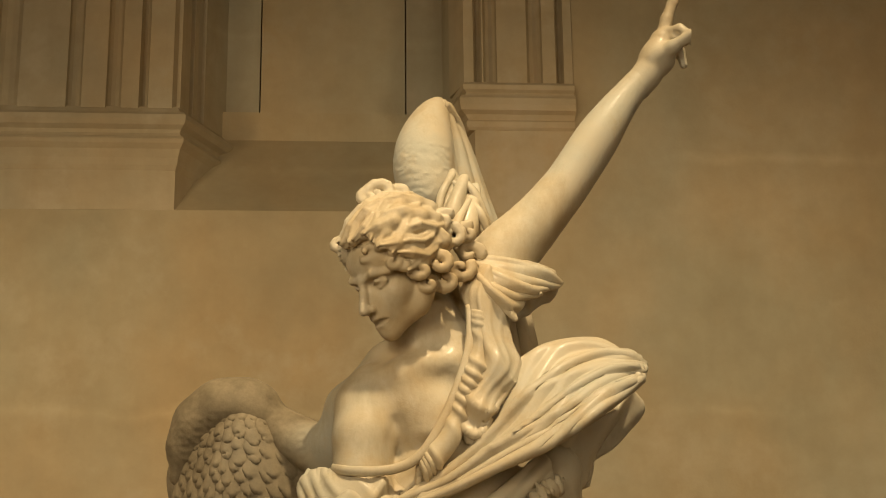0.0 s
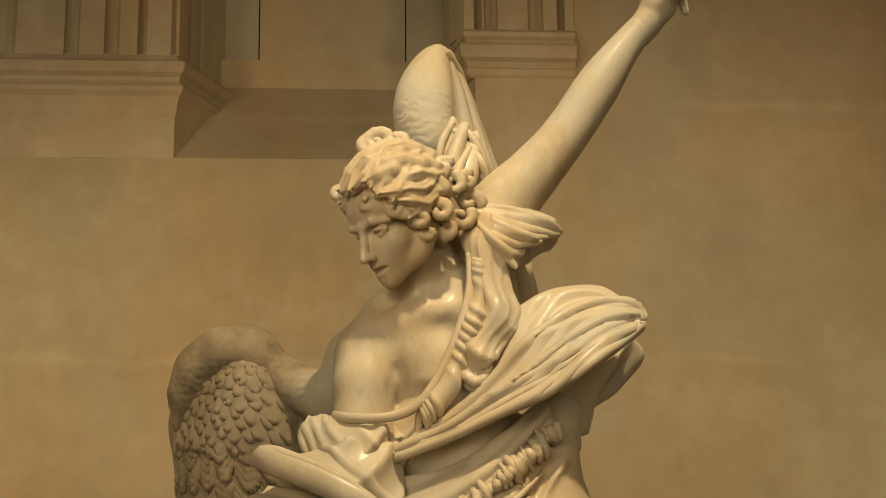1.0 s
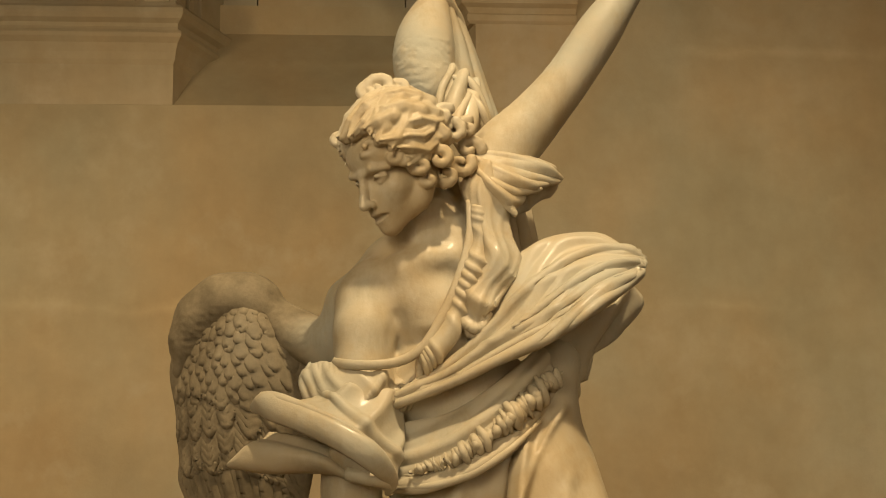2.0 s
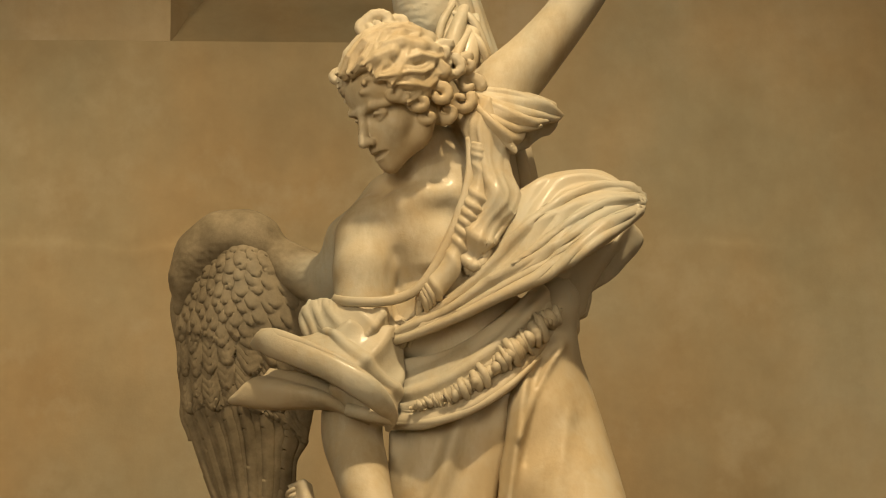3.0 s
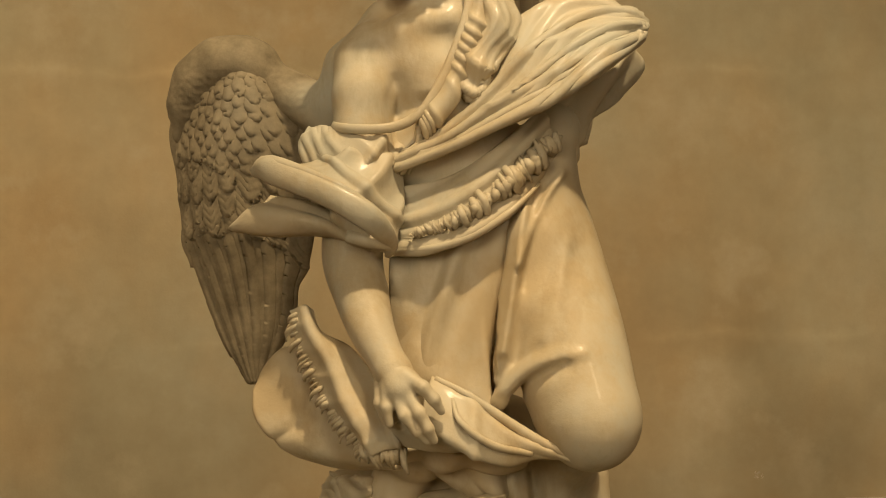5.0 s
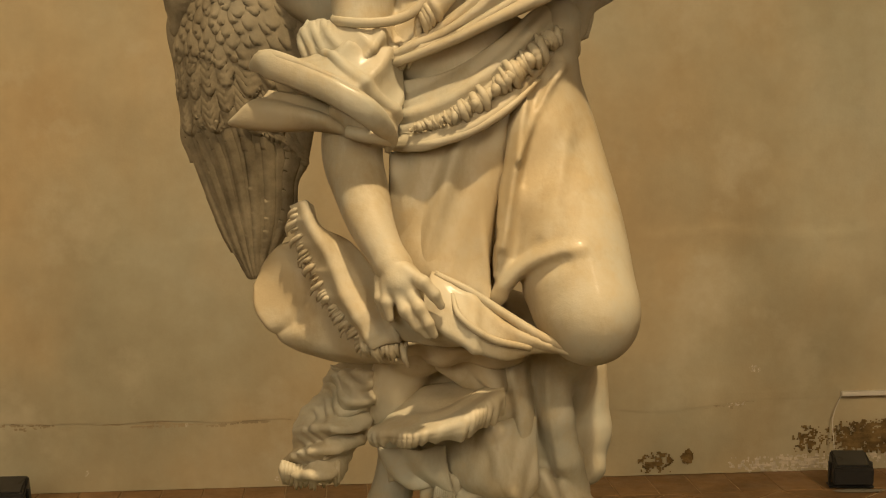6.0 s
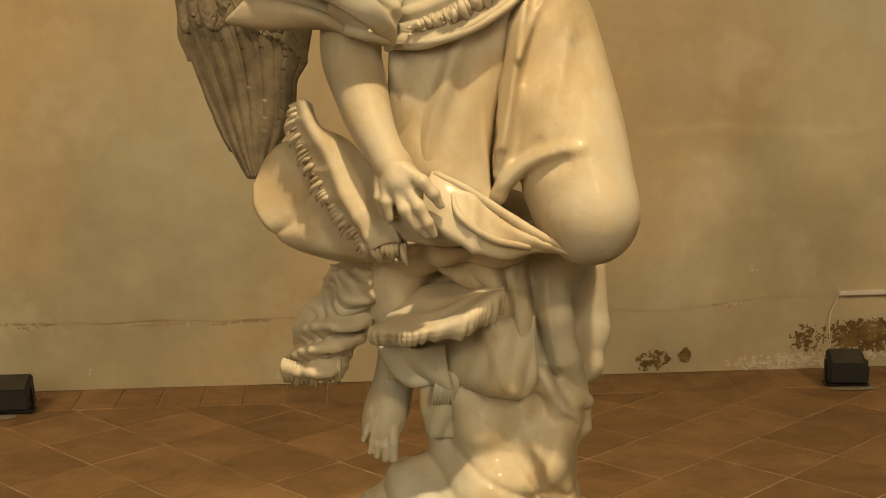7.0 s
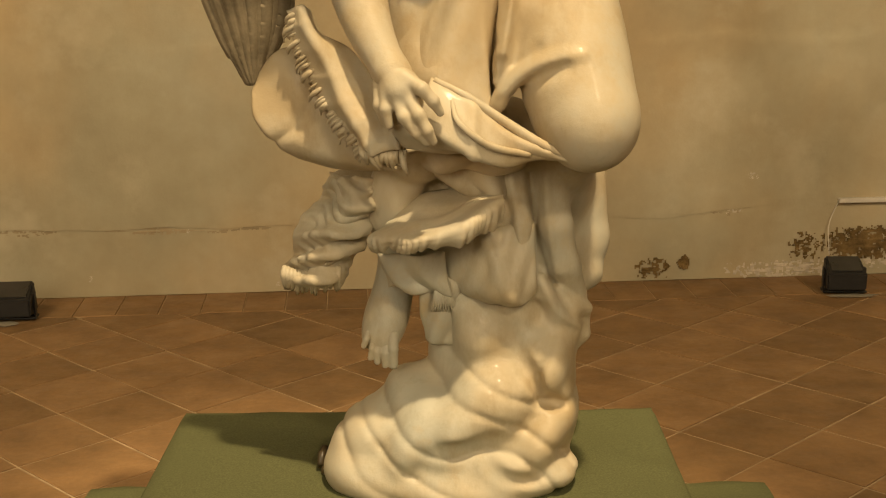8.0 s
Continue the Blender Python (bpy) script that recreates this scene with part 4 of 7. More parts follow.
# short sleeve flaring round the raised arm
sheet(marble, [[(0.07, 2.445, 2.059), (0.127, 2.44, 2.055), (0.181, 2.455, 2.047), (0.218, 2.475, 2.03)],
              [(0.065, 2.42, 2.045), (0.12, 2.405, 2.024), (0.178, 2.42, 2.007), (0.224, 2.455, 1.995)],
              [(0.063, 2.405, 2.031), (0.108, 2.385, 1.989), (0.149, 2.395, 1.97), (0.177, 2.42, 1.973)],
              [(0.058, 2.4, 2.017), (0.084, 2.378, 1.972), (0.11, 2.385, 1.939), (0.128, 2.4, 1.919)]],
      0.01, lambda u, v: 0.017 * pleat(v * 9.0 + 0.9 + 0.5 * np.sin(u * 4), 1.8) * (0.35 + 0.65 * u) + 0.004 * np.sin(v * 40 + u * 6) * u - 0.006, 60, 80)
sheet(marble, [[(0.105, 2.43, 1.999), (0.158, 2.44, 1.996), (0.218, 2.47, 2.007)],
              [(0.115, 2.44, 1.964), (0.163, 2.46, 1.967), (0.22, 2.49, 1.995)],
              [(0.13, 2.45, 1.926), (0.163, 2.47, 1.947), (0.204, 2.5, 1.986)]],
      0.01, lambda u, v: 0.006 * pleat(u * 7), 40, 24)

# gathered front of the bodice
sheet(marble, [[(0.058, 2.43, 2.045), (0.083, 2.4, 2.027), (0.117, 2.41, 2.005)],
              [(0.036, 2.42, 1.998), (0.071, 2.38, 1.968), (0.126, 2.41, 1.947)],
              [(0.053, 2.41, 1.932), (0.082, 2.375, 1.904), (0.124, 2.4, 1.888)],
              [(0.057, 2.395, 1.846), (0.099, 2.36, 1.84), (0.147, 2.39, 1.839)],
              [(0.026, 2.385, 1.784), (0.067, 2.35, 1.779), (0.124, 2.37, 1.791)],
              [(0.013, 2.38, 1.745), (0.056, 2.35, 1.715), (0.09, 2.36, 1.75)],
              [(0.044, 2.375, 1.696), (0.066, 2.36, 1.699), (0.085, 2.37, 1.736)]],
      0.012, lambda u, v: 0.009 * pleat(u * 4.2 - v * 5.0 + 0.7, 1.3) * np.clip((0.62 - v) * 4, 0, 1) + 0.013 * pleat(v * 17 - u * 3.5 + np.sin(v * 7), 1.2) * np.clip((v - 0.42) * 5, 0, 1) * (0.45 + 0.55 * np.sin(3 * u)) + 0.002 * pleat(u * 16 + v * 9) - 0.006, 70, 110)

# shoulder strap and its small pleats
strand(marble, [(0.054, 2.395, 1.950, 0.0093), (0.053, 2.385, 1.889, 0.0092), (0.039, 2.372, 1.828, 0.0091), (0.009, 2.362, 1.752, 0.0090), (-0.025, 2.352, 1.692, 0.0089), (-0.051, 2.349, 1.666, 0.0089), (-0.080, 2.345, 1.653, 0.0089), (-0.113, 2.338, 1.648, 0.0088), (-0.146, 2.338, 1.648, 0.0088), (-0.173, 2.352, 1.651, 0.0089), (-0.194, 2.385, 1.657, 0.0090)], 90, 8, 0.5)
sheet(marble, [[(0.056, 2.392, 1.942), (0.056, 2.384, 1.889), (0.043, 2.372, 1.828), (0.013, 2.362, 1.752), (-0.021, 2.354, 1.690), (-0.043, 2.352, 1.666)],
              [(0.069, 2.382, 1.937), (0.070, 2.374, 1.882), (0.057, 2.362, 1.818), (0.029, 2.352, 1.742), (-0.007, 2.346, 1.675), (-0.035, 2.346, 1.646)],
              [(0.084, 2.392, 1.935), (0.084, 2.384, 1.878), (0.071, 2.372, 1.812), (0.043, 2.362, 1.733), (0.002, 2.356, 1.660), (-0.031, 2.356, 1.629)]],
      0.008, lambda u, v: 0.008 * pleat(u * 46 + 2.5 * np.sin(u * 13) - 1.5 * v, 1.1) * (0.35 + 0.65 * v) * np.clip(u * 4, 0, 1) + 0.003 * np.sin(u * 17 + 2 * v), 220, 16)
strand(marble, [(-0.038, 2.37, 1.668, 0.006), (-0.041, 2.362, 1.654, 0.007), (-0.046, 2.372, 1.641, 0.003)], 7, 6, 1)
strand(marble, [(-0.038, 2.37, 1.66, 0.006), (-0.041, 2.362, 1.643, 0.007), (-0.047, 2.372, 1.626, 0.003)], 7, 6, 1)
strand(marble, [(-0.038, 2.37, 1.652, 0.006), (-0.041, 2.362, 1.631, 0.007), (-0.047, 2.372, 1.61, 0.003)], 7, 6, 1)
strand(marble, [(-0.038, 2.37, 1.644, 0.006), (-0.041, 2.362, 1.63, 0.007), (-0.047, 2.372, 1.617, 0.003)], 7, 6, 1)
strand(marble, [(-0.039, 2.37, 1.636, 0.006), (-0.041, 2.362, 1.617, 0.007), (-0.047, 2.372, 1.6, 0.003)], 7, 6, 1)
strand(marble, [(-0.039, 2.37, 1.628, 0.006), (-0.042, 2.362, 1.611, 0.007), (-0.047, 2.372, 1.596, 0.003)], 7, 6, 1)
strand(marble, [(-0.041, 2.37, 1.622, 0.006), (-0.044, 2.362, 1.604, 0.007), (-0.049, 2.372, 1.587, 0.003)], 7, 6, 1)
strand(marble, [(-0.047, 2.37, 1.618, 0.006), (-0.05, 2.362, 1.603, 0.007), (-0.055, 2.372, 1.59, 0.003)], 7, 6, 1)
strand(marble, [(-0.052, 2.37, 1.613, 0.006), (-0.055, 2.362, 1.591, 0.007), (-0.06, 2.372, 1.57, 0.003)], 7, 6, 1)
strand(marble, [(-0.058, 2.37, 1.609, 0.006), (-0.06, 2.362, 1.594, 0.007), (-0.066, 2.372, 1.579, 0.003)], 7, 6, 1)
strand(marble, [(-0.063, 2.37, 1.605, 0.006), (-0.066, 2.362, 1.586, 0.007), (-0.071, 2.372, 1.568, 0.003)], 7, 6, 1)
strand(marble, [(-0.068, 2.37, 1.6, 0.006), (-0.071, 2.362, 1.583, 0.007), (-0.076, 2.372, 1.567, 0.003)], 7, 6, 1)

# puffed sleeve on the lowered arm
sheet(marble, [[(-0.241, 2.43, 1.657), (-0.185, 2.385, 1.655), (-0.124, 2.38, 1.654), (-0.073, 2.42, 1.65)],
              [(-0.25, 2.41, 1.631), (-0.182, 2.352, 1.624), (-0.117, 2.35, 1.624), (-0.068, 2.4, 1.616)],
              [(-0.238, 2.4, 1.598), (-0.177, 2.345, 1.589), (-0.114, 2.345, 1.584), (-0.071, 2.4, 1.576)],
              [(-0.217, 2.41, 1.57), (-0.168, 2.365, 1.56), (-0.111, 2.36, 1.553), (-0.077, 2.41, 1.546)]],
      0.012, lambda u, v: (0.012 * pleat(u * 9.5 + 3.5 * v + 1.6 * np.sin(5 * u + 4 * v), 1.5) + 0.004 * pleat(u * 24 - v * 7 + 2 * np.sin(7 * u), 1.2)) * np.sqrt(np.sin(3.14 * np.clip(v, 0.0, 1.0)) + 1e-6) + 0.0015 * pleat(u * 60, 1.0) * np.clip(1 - 3 * v, 0, 1), 160, 60)
sheet(marble, [[(-0.213, 2.385, 1.612), (-0.162, 2.345, 1.609), (-0.113, 2.35, 1.606), (-0.072, 2.385, 1.593)],
              [(-0.225, 2.37, 1.594), (-0.17, 2.32, 1.573), (-0.114, 2.325, 1.561), (-0.072, 2.375, 1.54)],
              [(-0.261, 2.35, 1.584), (-0.192, 2.29, 1.543), (-0.134, 2.295, 1.516), (-0.076, 2.345, 1.495)],
              [(-0.321, 2.335, 1.574), (-0.233, 2.268, 1.543), (-0.147, 2.262, 1.495), (-0.083, 2.325, 1.444)]],
      0.012, lambda u, v: 0.014 * pleat(u * 7.5 + v * 3.0 + 0.4) * (1 - 0.75 * v) + 0.009 * crease(v, 0.15 + 0.6 * u, 0.05), 90, 60)
strand(marble, [(-0.332, 2.335, 1.574, 0.008), (-0.299, 2.305, 1.578, 0.0245), (-0.233, 2.272, 1.551, 0.0222), (-0.175, 2.255, 1.523, 0.022), (-0.123, 2.252, 1.491, 0.0228), (-0.091, 2.285, 1.452, 0.0145), (-0.097, 2.32, 1.425, 0.0049)], 46, 12, 0.45)
strand(marble, [(-0.315, 2.325, 1.597, 0.0059), (-0.285, 2.298, 1.591, 0.0098), (-0.224, 2.272, 1.569, 0.0077), (-0.165, 2.258, 1.542, 0.0057), (-0.118, 2.258, 1.511, 0.0048)], 40, 8, 0.8)
sheet(marble, [[(-0.305, 2.37, 1.535), (-0.24, 2.34, 1.524), (-0.18, 2.32, 1.496), (-0.12, 2.325, 1.445)],
              [(-0.341, 2.355, 1.508), (-0.267, 2.315, 1.497), (-0.198, 2.3, 1.482), (-0.127, 2.322, 1.435)],
              [(-0.379, 2.37, 1.48), (-0.299, 2.335, 1.468), (-0.219, 2.325, 1.467), (-0.122, 2.325, 1.451)],
              [(-0.359, 2.41, 1.476), (-0.298, 2.41, 1.472), (-0.227, 2.41, 1.471), (-0.116, 2.41, 1.451)]],
      0.01, lambda u, v: 0.006 * crease(v, 0.35, 0.12) - 0.006 * crease(v, 0.12 + 0.2 * u, 0.08), 80, 40)
# added plug in the cuff's gap, keeping a light leak off the forearm
strand(marble, [(-0.165, 2.292, 1.462, 0.012), (-0.135, 2.287, 1.456, 0.014), (-0.105, 2.292, 1.45, 0.013), (-0.085, 2.305, 1.44, 0.008)], 14, 8, 1)

# skirt of the bodice with its rim
sheet(marble, [[(-0.079, 2.385, 1.545), (0.006, 2.36, 1.563), (0.096, 2.36, 1.617), (0.181, 2.41, 1.69)],
              [(-0.084, 2.37, 1.495), (0.005, 2.335, 1.513), (0.105, 2.34, 1.569), (0.194, 2.395, 1.648)],
              [(-0.089, 2.36, 1.461), (-0.005, 2.32, 1.469), (0.103, 2.325, 1.529), (0.204, 2.39, 1.623)],
              [(-0.094, 2.35, 1.434), (-0.015, 2.305, 1.438), (0.102, 2.31, 1.49), (0.195, 2.385, 1.577)],
              [(-0.091, 2.39, 1.436), (-0.015, 2.37, 1.442), (0.105, 2.38, 1.495), (0.196, 2.43, 1.58)]],
      0.01, lambda u, v: 0.010 * pleat(v * 8 + u * 1.5 + 0.4) * (v < 0.8) * np.clip(1.2 - v * 1.3, 0, 1) + 0.002 * np.sin(v * 40 + u * 9), 90, 50)
strand(marble, [(-0.094, 2.348, 1.436, 0.0069), (-0.015, 2.302, 1.44, 0.0078), (0.053, 2.297, 1.462, 0.0078), (0.112, 2.305, 1.498, 0.0068), (0.169, 2.35, 1.549, 0.004)], 50, 10, 1)
strand(marble, [(-0.084, 2.355, 1.458, 0.004), (-0.015, 2.315, 1.457, 0.0049), (0.053, 2.312, 1.478, 0.0049), (0.113, 2.32, 1.514, 0.0039), (0.159, 2.35, 1.553, 0.003)], 50, 8, 1)

# knotted fringe across it
strand(marble, [(-0.055, 2.32, 1.465, 0.0018), (-0.059, 2.308, 1.463, 0.0025), (-0.054, 2.314, 1.461, 0.0022), (-0.059, 2.324, 1.461, 0.0011)], 9, 8, 1)
strand(marble, [(-0.049, 2.327, 1.467, 0.0028), (-0.045, 2.315, 1.465, 0.004), (-0.049, 2.321, 1.462, 0.0035), (-0.044, 2.331, 1.461, 0.0018)], 9, 8, 1)
strand(marble, [(-0.048, 2.322, 1.469, 0.0022), (-0.045, 2.31, 1.466, 0.0031), (-0.044, 2.316, 1.463, 0.0027), (-0.041, 2.326, 1.462, 0.0014)], 9, 8, 1)
strand(marble, [(-0.048, 2.319, 1.474, 0.0027), (-0.047, 2.307, 1.468, 0.0039), (-0.039, 2.313, 1.461, 0.0034), (-0.043, 2.323, 1.459, 0.0017)], 9, 8, 1)
strand(marble, [(-0.045, 2.315, 1.474, 0.0036), (-0.042, 2.303, 1.469, 0.0052), (-0.036, 2.309, 1.464, 0.0045), (-0.037, 2.319, 1.462, 0.0023)], 9, 8, 1)
strand(marble, [(-0.038, 2.315, 1.475, 0.0031), (-0.035, 2.303, 1.471, 0.0045), (-0.031, 2.309, 1.467, 0.0039), (-0.027, 2.319, 1.465, 0.002)], 9, 8, 1)
strand(marble, [(-0.019, 2.316, 1.476, 0.0045), (-0.023, 2.304, 1.472, 0.0065), (-0.022, 2.31, 1.468, 0.0056), (-0.024, 2.32, 1.467, 0.0028)], 9, 8, 1)
strand(marble, [(-0.032, 2.313, 1.48, 0.003), (-0.027, 2.301, 1.474, 0.0042), (-0.02, 2.307, 1.467, 0.0037), (-0.022, 2.317, 1.464, 0.0019)], 9, 8, 1)
strand(marble, [(-0.022, 2.315, 1.484, 0.0033), (-0.016, 2.303, 1.475, 0.0048), (-0.013, 2.309, 1.466, 0.0042), (-0.014, 2.319, 1.463, 0.0021)], 9, 8, 1)
strand(marble, [(-0.018, 2.311, 1.487, 0.0018), (-0.016, 2.299, 1.477, 0.0026), (-0.007, 2.305, 1.466, 0.0023), (-0.008, 2.315, 1.461, 0.0011)], 9, 8, 1)
strand(marble, [(-0.007, 2.307, 1.488, 0.0018), (-0.005, 2.295, 1.478, 0.0026), (-0.001, 2.301, 1.468, 0.0023), (-0.001, 2.311, 1.464, 0.0011)], 9, 8, 1)
strand(marble, [(-0.001, 2.304, 1.484, 0.0021), (-0.002, 2.292, 1.48, 0.003), (0.002, 2.298, 1.475, 0.0026), (0.006, 2.308, 1.473, 0.0013)], 9, 8, 1)
strand(marble, [(0.007, 2.305, 1.485, 0.0025), (0.005, 2.293, 1.481, 0.0036), (0.007, 2.299, 1.478, 0.0031), (0.005, 2.309, 1.476, 0.0016)], 9, 8, 1)
strand(marble, [(0.002, 2.3, 1.494, 0.0023), (0.004, 2.288, 1.484, 0.0033), (0.012, 2.294, 1.473, 0.0029), (0.018, 2.304, 1.469, 0.0015)], 9, 8, 1)
strand(marble, [(0.018, 2.299, 1.495, 0.0044), (0.019, 2.287, 1.486, 0.0063), (0.02, 2.293, 1.476, 0.0055), (0.021, 2.303, 1.473, 0.0027)], 9, 8, 1)
strand(marble, [(0.014, 2.304, 1.499, 0.0033), (0.021, 2.292, 1.489, 0.0047), (0.023, 2.298, 1.478, 0.0041), (0.021, 2.308, 1.474, 0.002)], 9, 8, 1)
strand(marble, [(0.019, 2.307, 1.5, 0.0055), (0.027, 2.295, 1.492, 0.0079), (0.027, 2.301, 1.482, 0.0069), (0.031, 2.311, 1.479, 0.0035)], 9, 8, 1)
strand(marble, [(0.02, 2.302, 1.501, 0.0039), (0.025, 2.29, 1.494, 0.0056), (0.029, 2.296, 1.487, 0.0048), (0.033, 2.306, 1.485, 0.0024)], 9, 8, 1)
strand(marble, [(0.028, 2.3, 1.51, 0.0052), (0.032, 2.288, 1.497, 0.0075), (0.039, 2.294, 1.482, 0.0065), (0.045, 2.304, 1.476, 0.0033)], 9, 8, 1)
strand(marble, [(0.034, 2.3, 1.505, 0.0024), (0.04, 2.288, 1.499, 0.0034), (0.039, 2.294, 1.494, 0.003), (0.046, 2.304, 1.492, 0.0015)], 9, 8, 1)
strand(marble, [(0.03, 2.301, 1.513, 0.0033), (0.041, 2.289, 1.502, 0.0048), (0.045, 2.295, 1.49, 0.0042), (0.05, 2.305, 1.485, 0.0021)], 9, 8, 1)
strand(marble, [(0.044, 2.304, 1.514, 0.0027), (0.051, 2.292, 1.505, 0.0038), (0.051, 2.298, 1.495, 0.0033), (0.054, 2.308, 1.491, 0.0017)], 9, 8, 1)
strand(marble, [(0.05, 2.302, 1.512, 0.0052), (0.055, 2.29, 1.507, 0.0074), (0.054, 2.296, 1.502, 0.0065), (0.054, 2.306, 1.5, 0.0032)], 9, 8, 1)
strand(marble, [(0.049, 2.307, 1.523, 0.0064), (0.056, 2.295, 1.51, 0.0092), (0.062, 2.301, 1.496, 0.008), (0.059, 2.311, 1.491, 0.004)], 9, 8, 1)
strand(marble, [(0.048, 2.308, 1.523, 0.0049), (0.055, 2.296, 1.513, 0.0069), (0.063, 2.302, 1.502, 0.0061), (0.066, 2.312, 1.498, 0.003)], 9, 8, 1)
strand(marble, [(0.059, 2.309, 1.526, 0.0054), (0.067, 2.297, 1.516, 0.0078), (0.07, 2.303, 1.504, 0.0068), (0.071, 2.313, 1.5, 0.0034)], 9, 8, 1)
strand(marble, [(0.059, 2.307, 1.536, 0.0057), (0.071, 2.295, 1.519, 0.0081), (0.076, 2.301, 1.5, 0.0071), (0.082, 2.311, 1.492, 0.0036)], 9, 8, 1)
strand(marble, [(0.073, 2.308, 1.529, 0.0042), (0.079, 2.296, 1.522, 0.0061), (0.078, 2.302, 1.514, 0.0053), (0.079, 2.312, 1.511, 0.0027)], 9, 8, 1)
strand(marble, [(0.075, 2.312, 1.53, 0.0057), (0.079, 2.3, 1.525, 0.0082), (0.08, 2.306, 1.52, 0.0071), (0.084, 2.316, 1.518, 0.0036)], 9, 8, 1)
strand(marble, [(0.089, 2.31, 1.533, 0.0059), (0.089, 2.298, 1.528, 0.0084), (0.087, 2.304, 1.523, 0.0073), (0.089, 2.314, 1.521, 0.0037)], 9, 8, 1)
strand(marble, [(0.09, 2.307, 1.537, 0.0061), (0.09, 2.295, 1.531, 0.0088), (0.09, 2.301, 1.525, 0.0077), (0.09, 2.311, 1.522, 0.0038)], 9, 8, 1)
strand(marble, [(0.093, 2.312, 1.542, 0.0032), (0.091, 2.3, 1.534, 0.0046), (0.095, 2.306, 1.527, 0.004), (0.091, 2.316, 1.524, 0.002)], 9, 8, 1)
strand(marble, [(0.088, 2.317, 1.55, 0.0036), (0.09, 2.305, 1.538, 0.0051), (0.099, 2.311, 1.524, 0.0044), (0.095, 2.321, 1.519, 0.0022)], 9, 8, 1)
strand(marble, [(0.1, 2.316, 1.552, 0.0057), (0.1, 2.304, 1.541, 0.0082), (0.105, 2.31, 1.528, 0.0071), (0.106, 2.32, 1.524, 0.0036)], 9, 8, 1)
strand(marble, [(0.094, 2.31, 1.553, 0.005), (0.096, 2.298, 1.544, 0.0071), (0.105, 2.304, 1.534, 0.0062), (0.11, 2.314, 1.53, 0.0031)], 9, 8, 1)
strand(marble, [(0.108, 2.314, 1.554, 0.0063), (0.11, 2.302, 1.547, 0.009), (0.111, 2.308, 1.539, 0.0078), (0.113, 2.318, 1.537, 0.0039)], 9, 8, 1)
strand(marble, [(0.096, 2.315, 1.567, 0.0034), (0.107, 2.303, 1.55, 0.0048), (0.115, 2.309, 1.532, 0.0042), (0.116, 2.319, 1.525, 0.0021)], 9, 8, 1)
strand(marble, [(0.114, 2.317, 1.558, 0.0072), (0.115, 2.305, 1.553, 0.0103), (0.117, 2.311, 1.548, 0.0089), (0.116, 2.321, 1.547, 0.0045)], 9, 8, 1)
strand(marble, [(0.121, 2.322, 1.568, 0.0041), (0.121, 2.31, 1.557, 0.0058), (0.125, 2.316, 1.545, 0.0051), (0.124, 2.326, 1.541, 0.0025)], 9, 8, 1)
strand(marble, [(0.106, 2.32, 1.577, 0.0065), (0.12, 2.308, 1.56, 0.0093), (0.127, 2.314, 1.541, 0.0081), (0.134, 2.324, 1.533, 0.0041)], 9, 8, 1)
strand(marble, [(0.118, 2.32, 1.577, 0.0066), (0.125, 2.308, 1.563, 0.0094), (0.131, 2.314, 1.548, 0.0082), (0.131, 2.324, 1.542, 0.0041)], 9, 8, 1)
strand(marble, [(0.131, 2.328, 1.579, 0.0064), (0.13, 2.316, 1.566, 0.0092), (0.137, 2.322, 1.553, 0.008), (0.133, 2.332, 1.548, 0.004)], 9, 8, 1)
strand(marble, [(0.124, 2.334, 1.581, 0.0039), (0.127, 2.322, 1.57, 0.0056), (0.137, 2.328, 1.558, 0.0049), (0.143, 2.338, 1.553, 0.0025)], 9, 8, 1)
strand(marble, [(0.13, 2.327, 1.583, 0.0041), (0.135, 2.315, 1.573, 0.0059), (0.14, 2.321, 1.562, 0.0051), (0.138, 2.331, 1.558, 0.0026)], 9, 8, 1)
strand(marble, [(0.132, 2.338, 1.587, 0.0069), (0.138, 2.326, 1.576, 0.0099), (0.145, 2.332, 1.564, 0.0086), (0.148, 2.342, 1.56, 0.0043)], 9, 8, 1)
strand(marble, [(0.134, 2.333, 1.597, 0.0031), (0.14, 2.321, 1.579, 0.0044), (0.151, 2.327, 1.56, 0.0038), (0.156, 2.337, 1.552, 0.0019)], 9, 8, 1)
strand(marble, [(0.141, 2.335, 1.593, 0.0064), (0.15, 2.323, 1.582, 0.0092), (0.152, 2.329, 1.572, 0.008), (0.155, 2.339, 1.568, 0.004)], 9, 8, 1)
strand(marble, [(0.155, 2.344, 1.597, 0.0043), (0.159, 2.332, 1.586, 0.0061), (0.159, 2.338, 1.575, 0.0053), (0.158, 2.348, 1.571, 0.0027)], 9, 8, 1)
strand(marble, [(0.159, 2.345, 1.604, 0.0062), (0.163, 2.333, 1.589, 0.0089), (0.165, 2.339, 1.573, 0.0077), (0.169, 2.349, 1.568, 0.0039)], 9, 8, 1)
strand(marble, [(0.163, 2.346, 1.608, 0.004), (0.165, 2.334, 1.592, 0.0058), (0.169, 2.34, 1.576, 0.005), (0.166, 2.35, 1.57, 0.0025)], 9, 8, 1)
strand(marble, [(0.153, 2.345, 1.606, 0.0072), (0.16, 2.333, 1.595, 0.0103), (0.166, 2.339, 1.584, 0.009), (0.173, 2.349, 1.58, 0.0045)], 9, 8, 1)
strand(marble, [(0.173, 2.345, 1.606, 0.0032), (0.168, 2.333, 1.598, 0.0046), (0.172, 2.339, 1.59, 0.004), (0.169, 2.349, 1.588, 0.002)], 9, 8, 1)
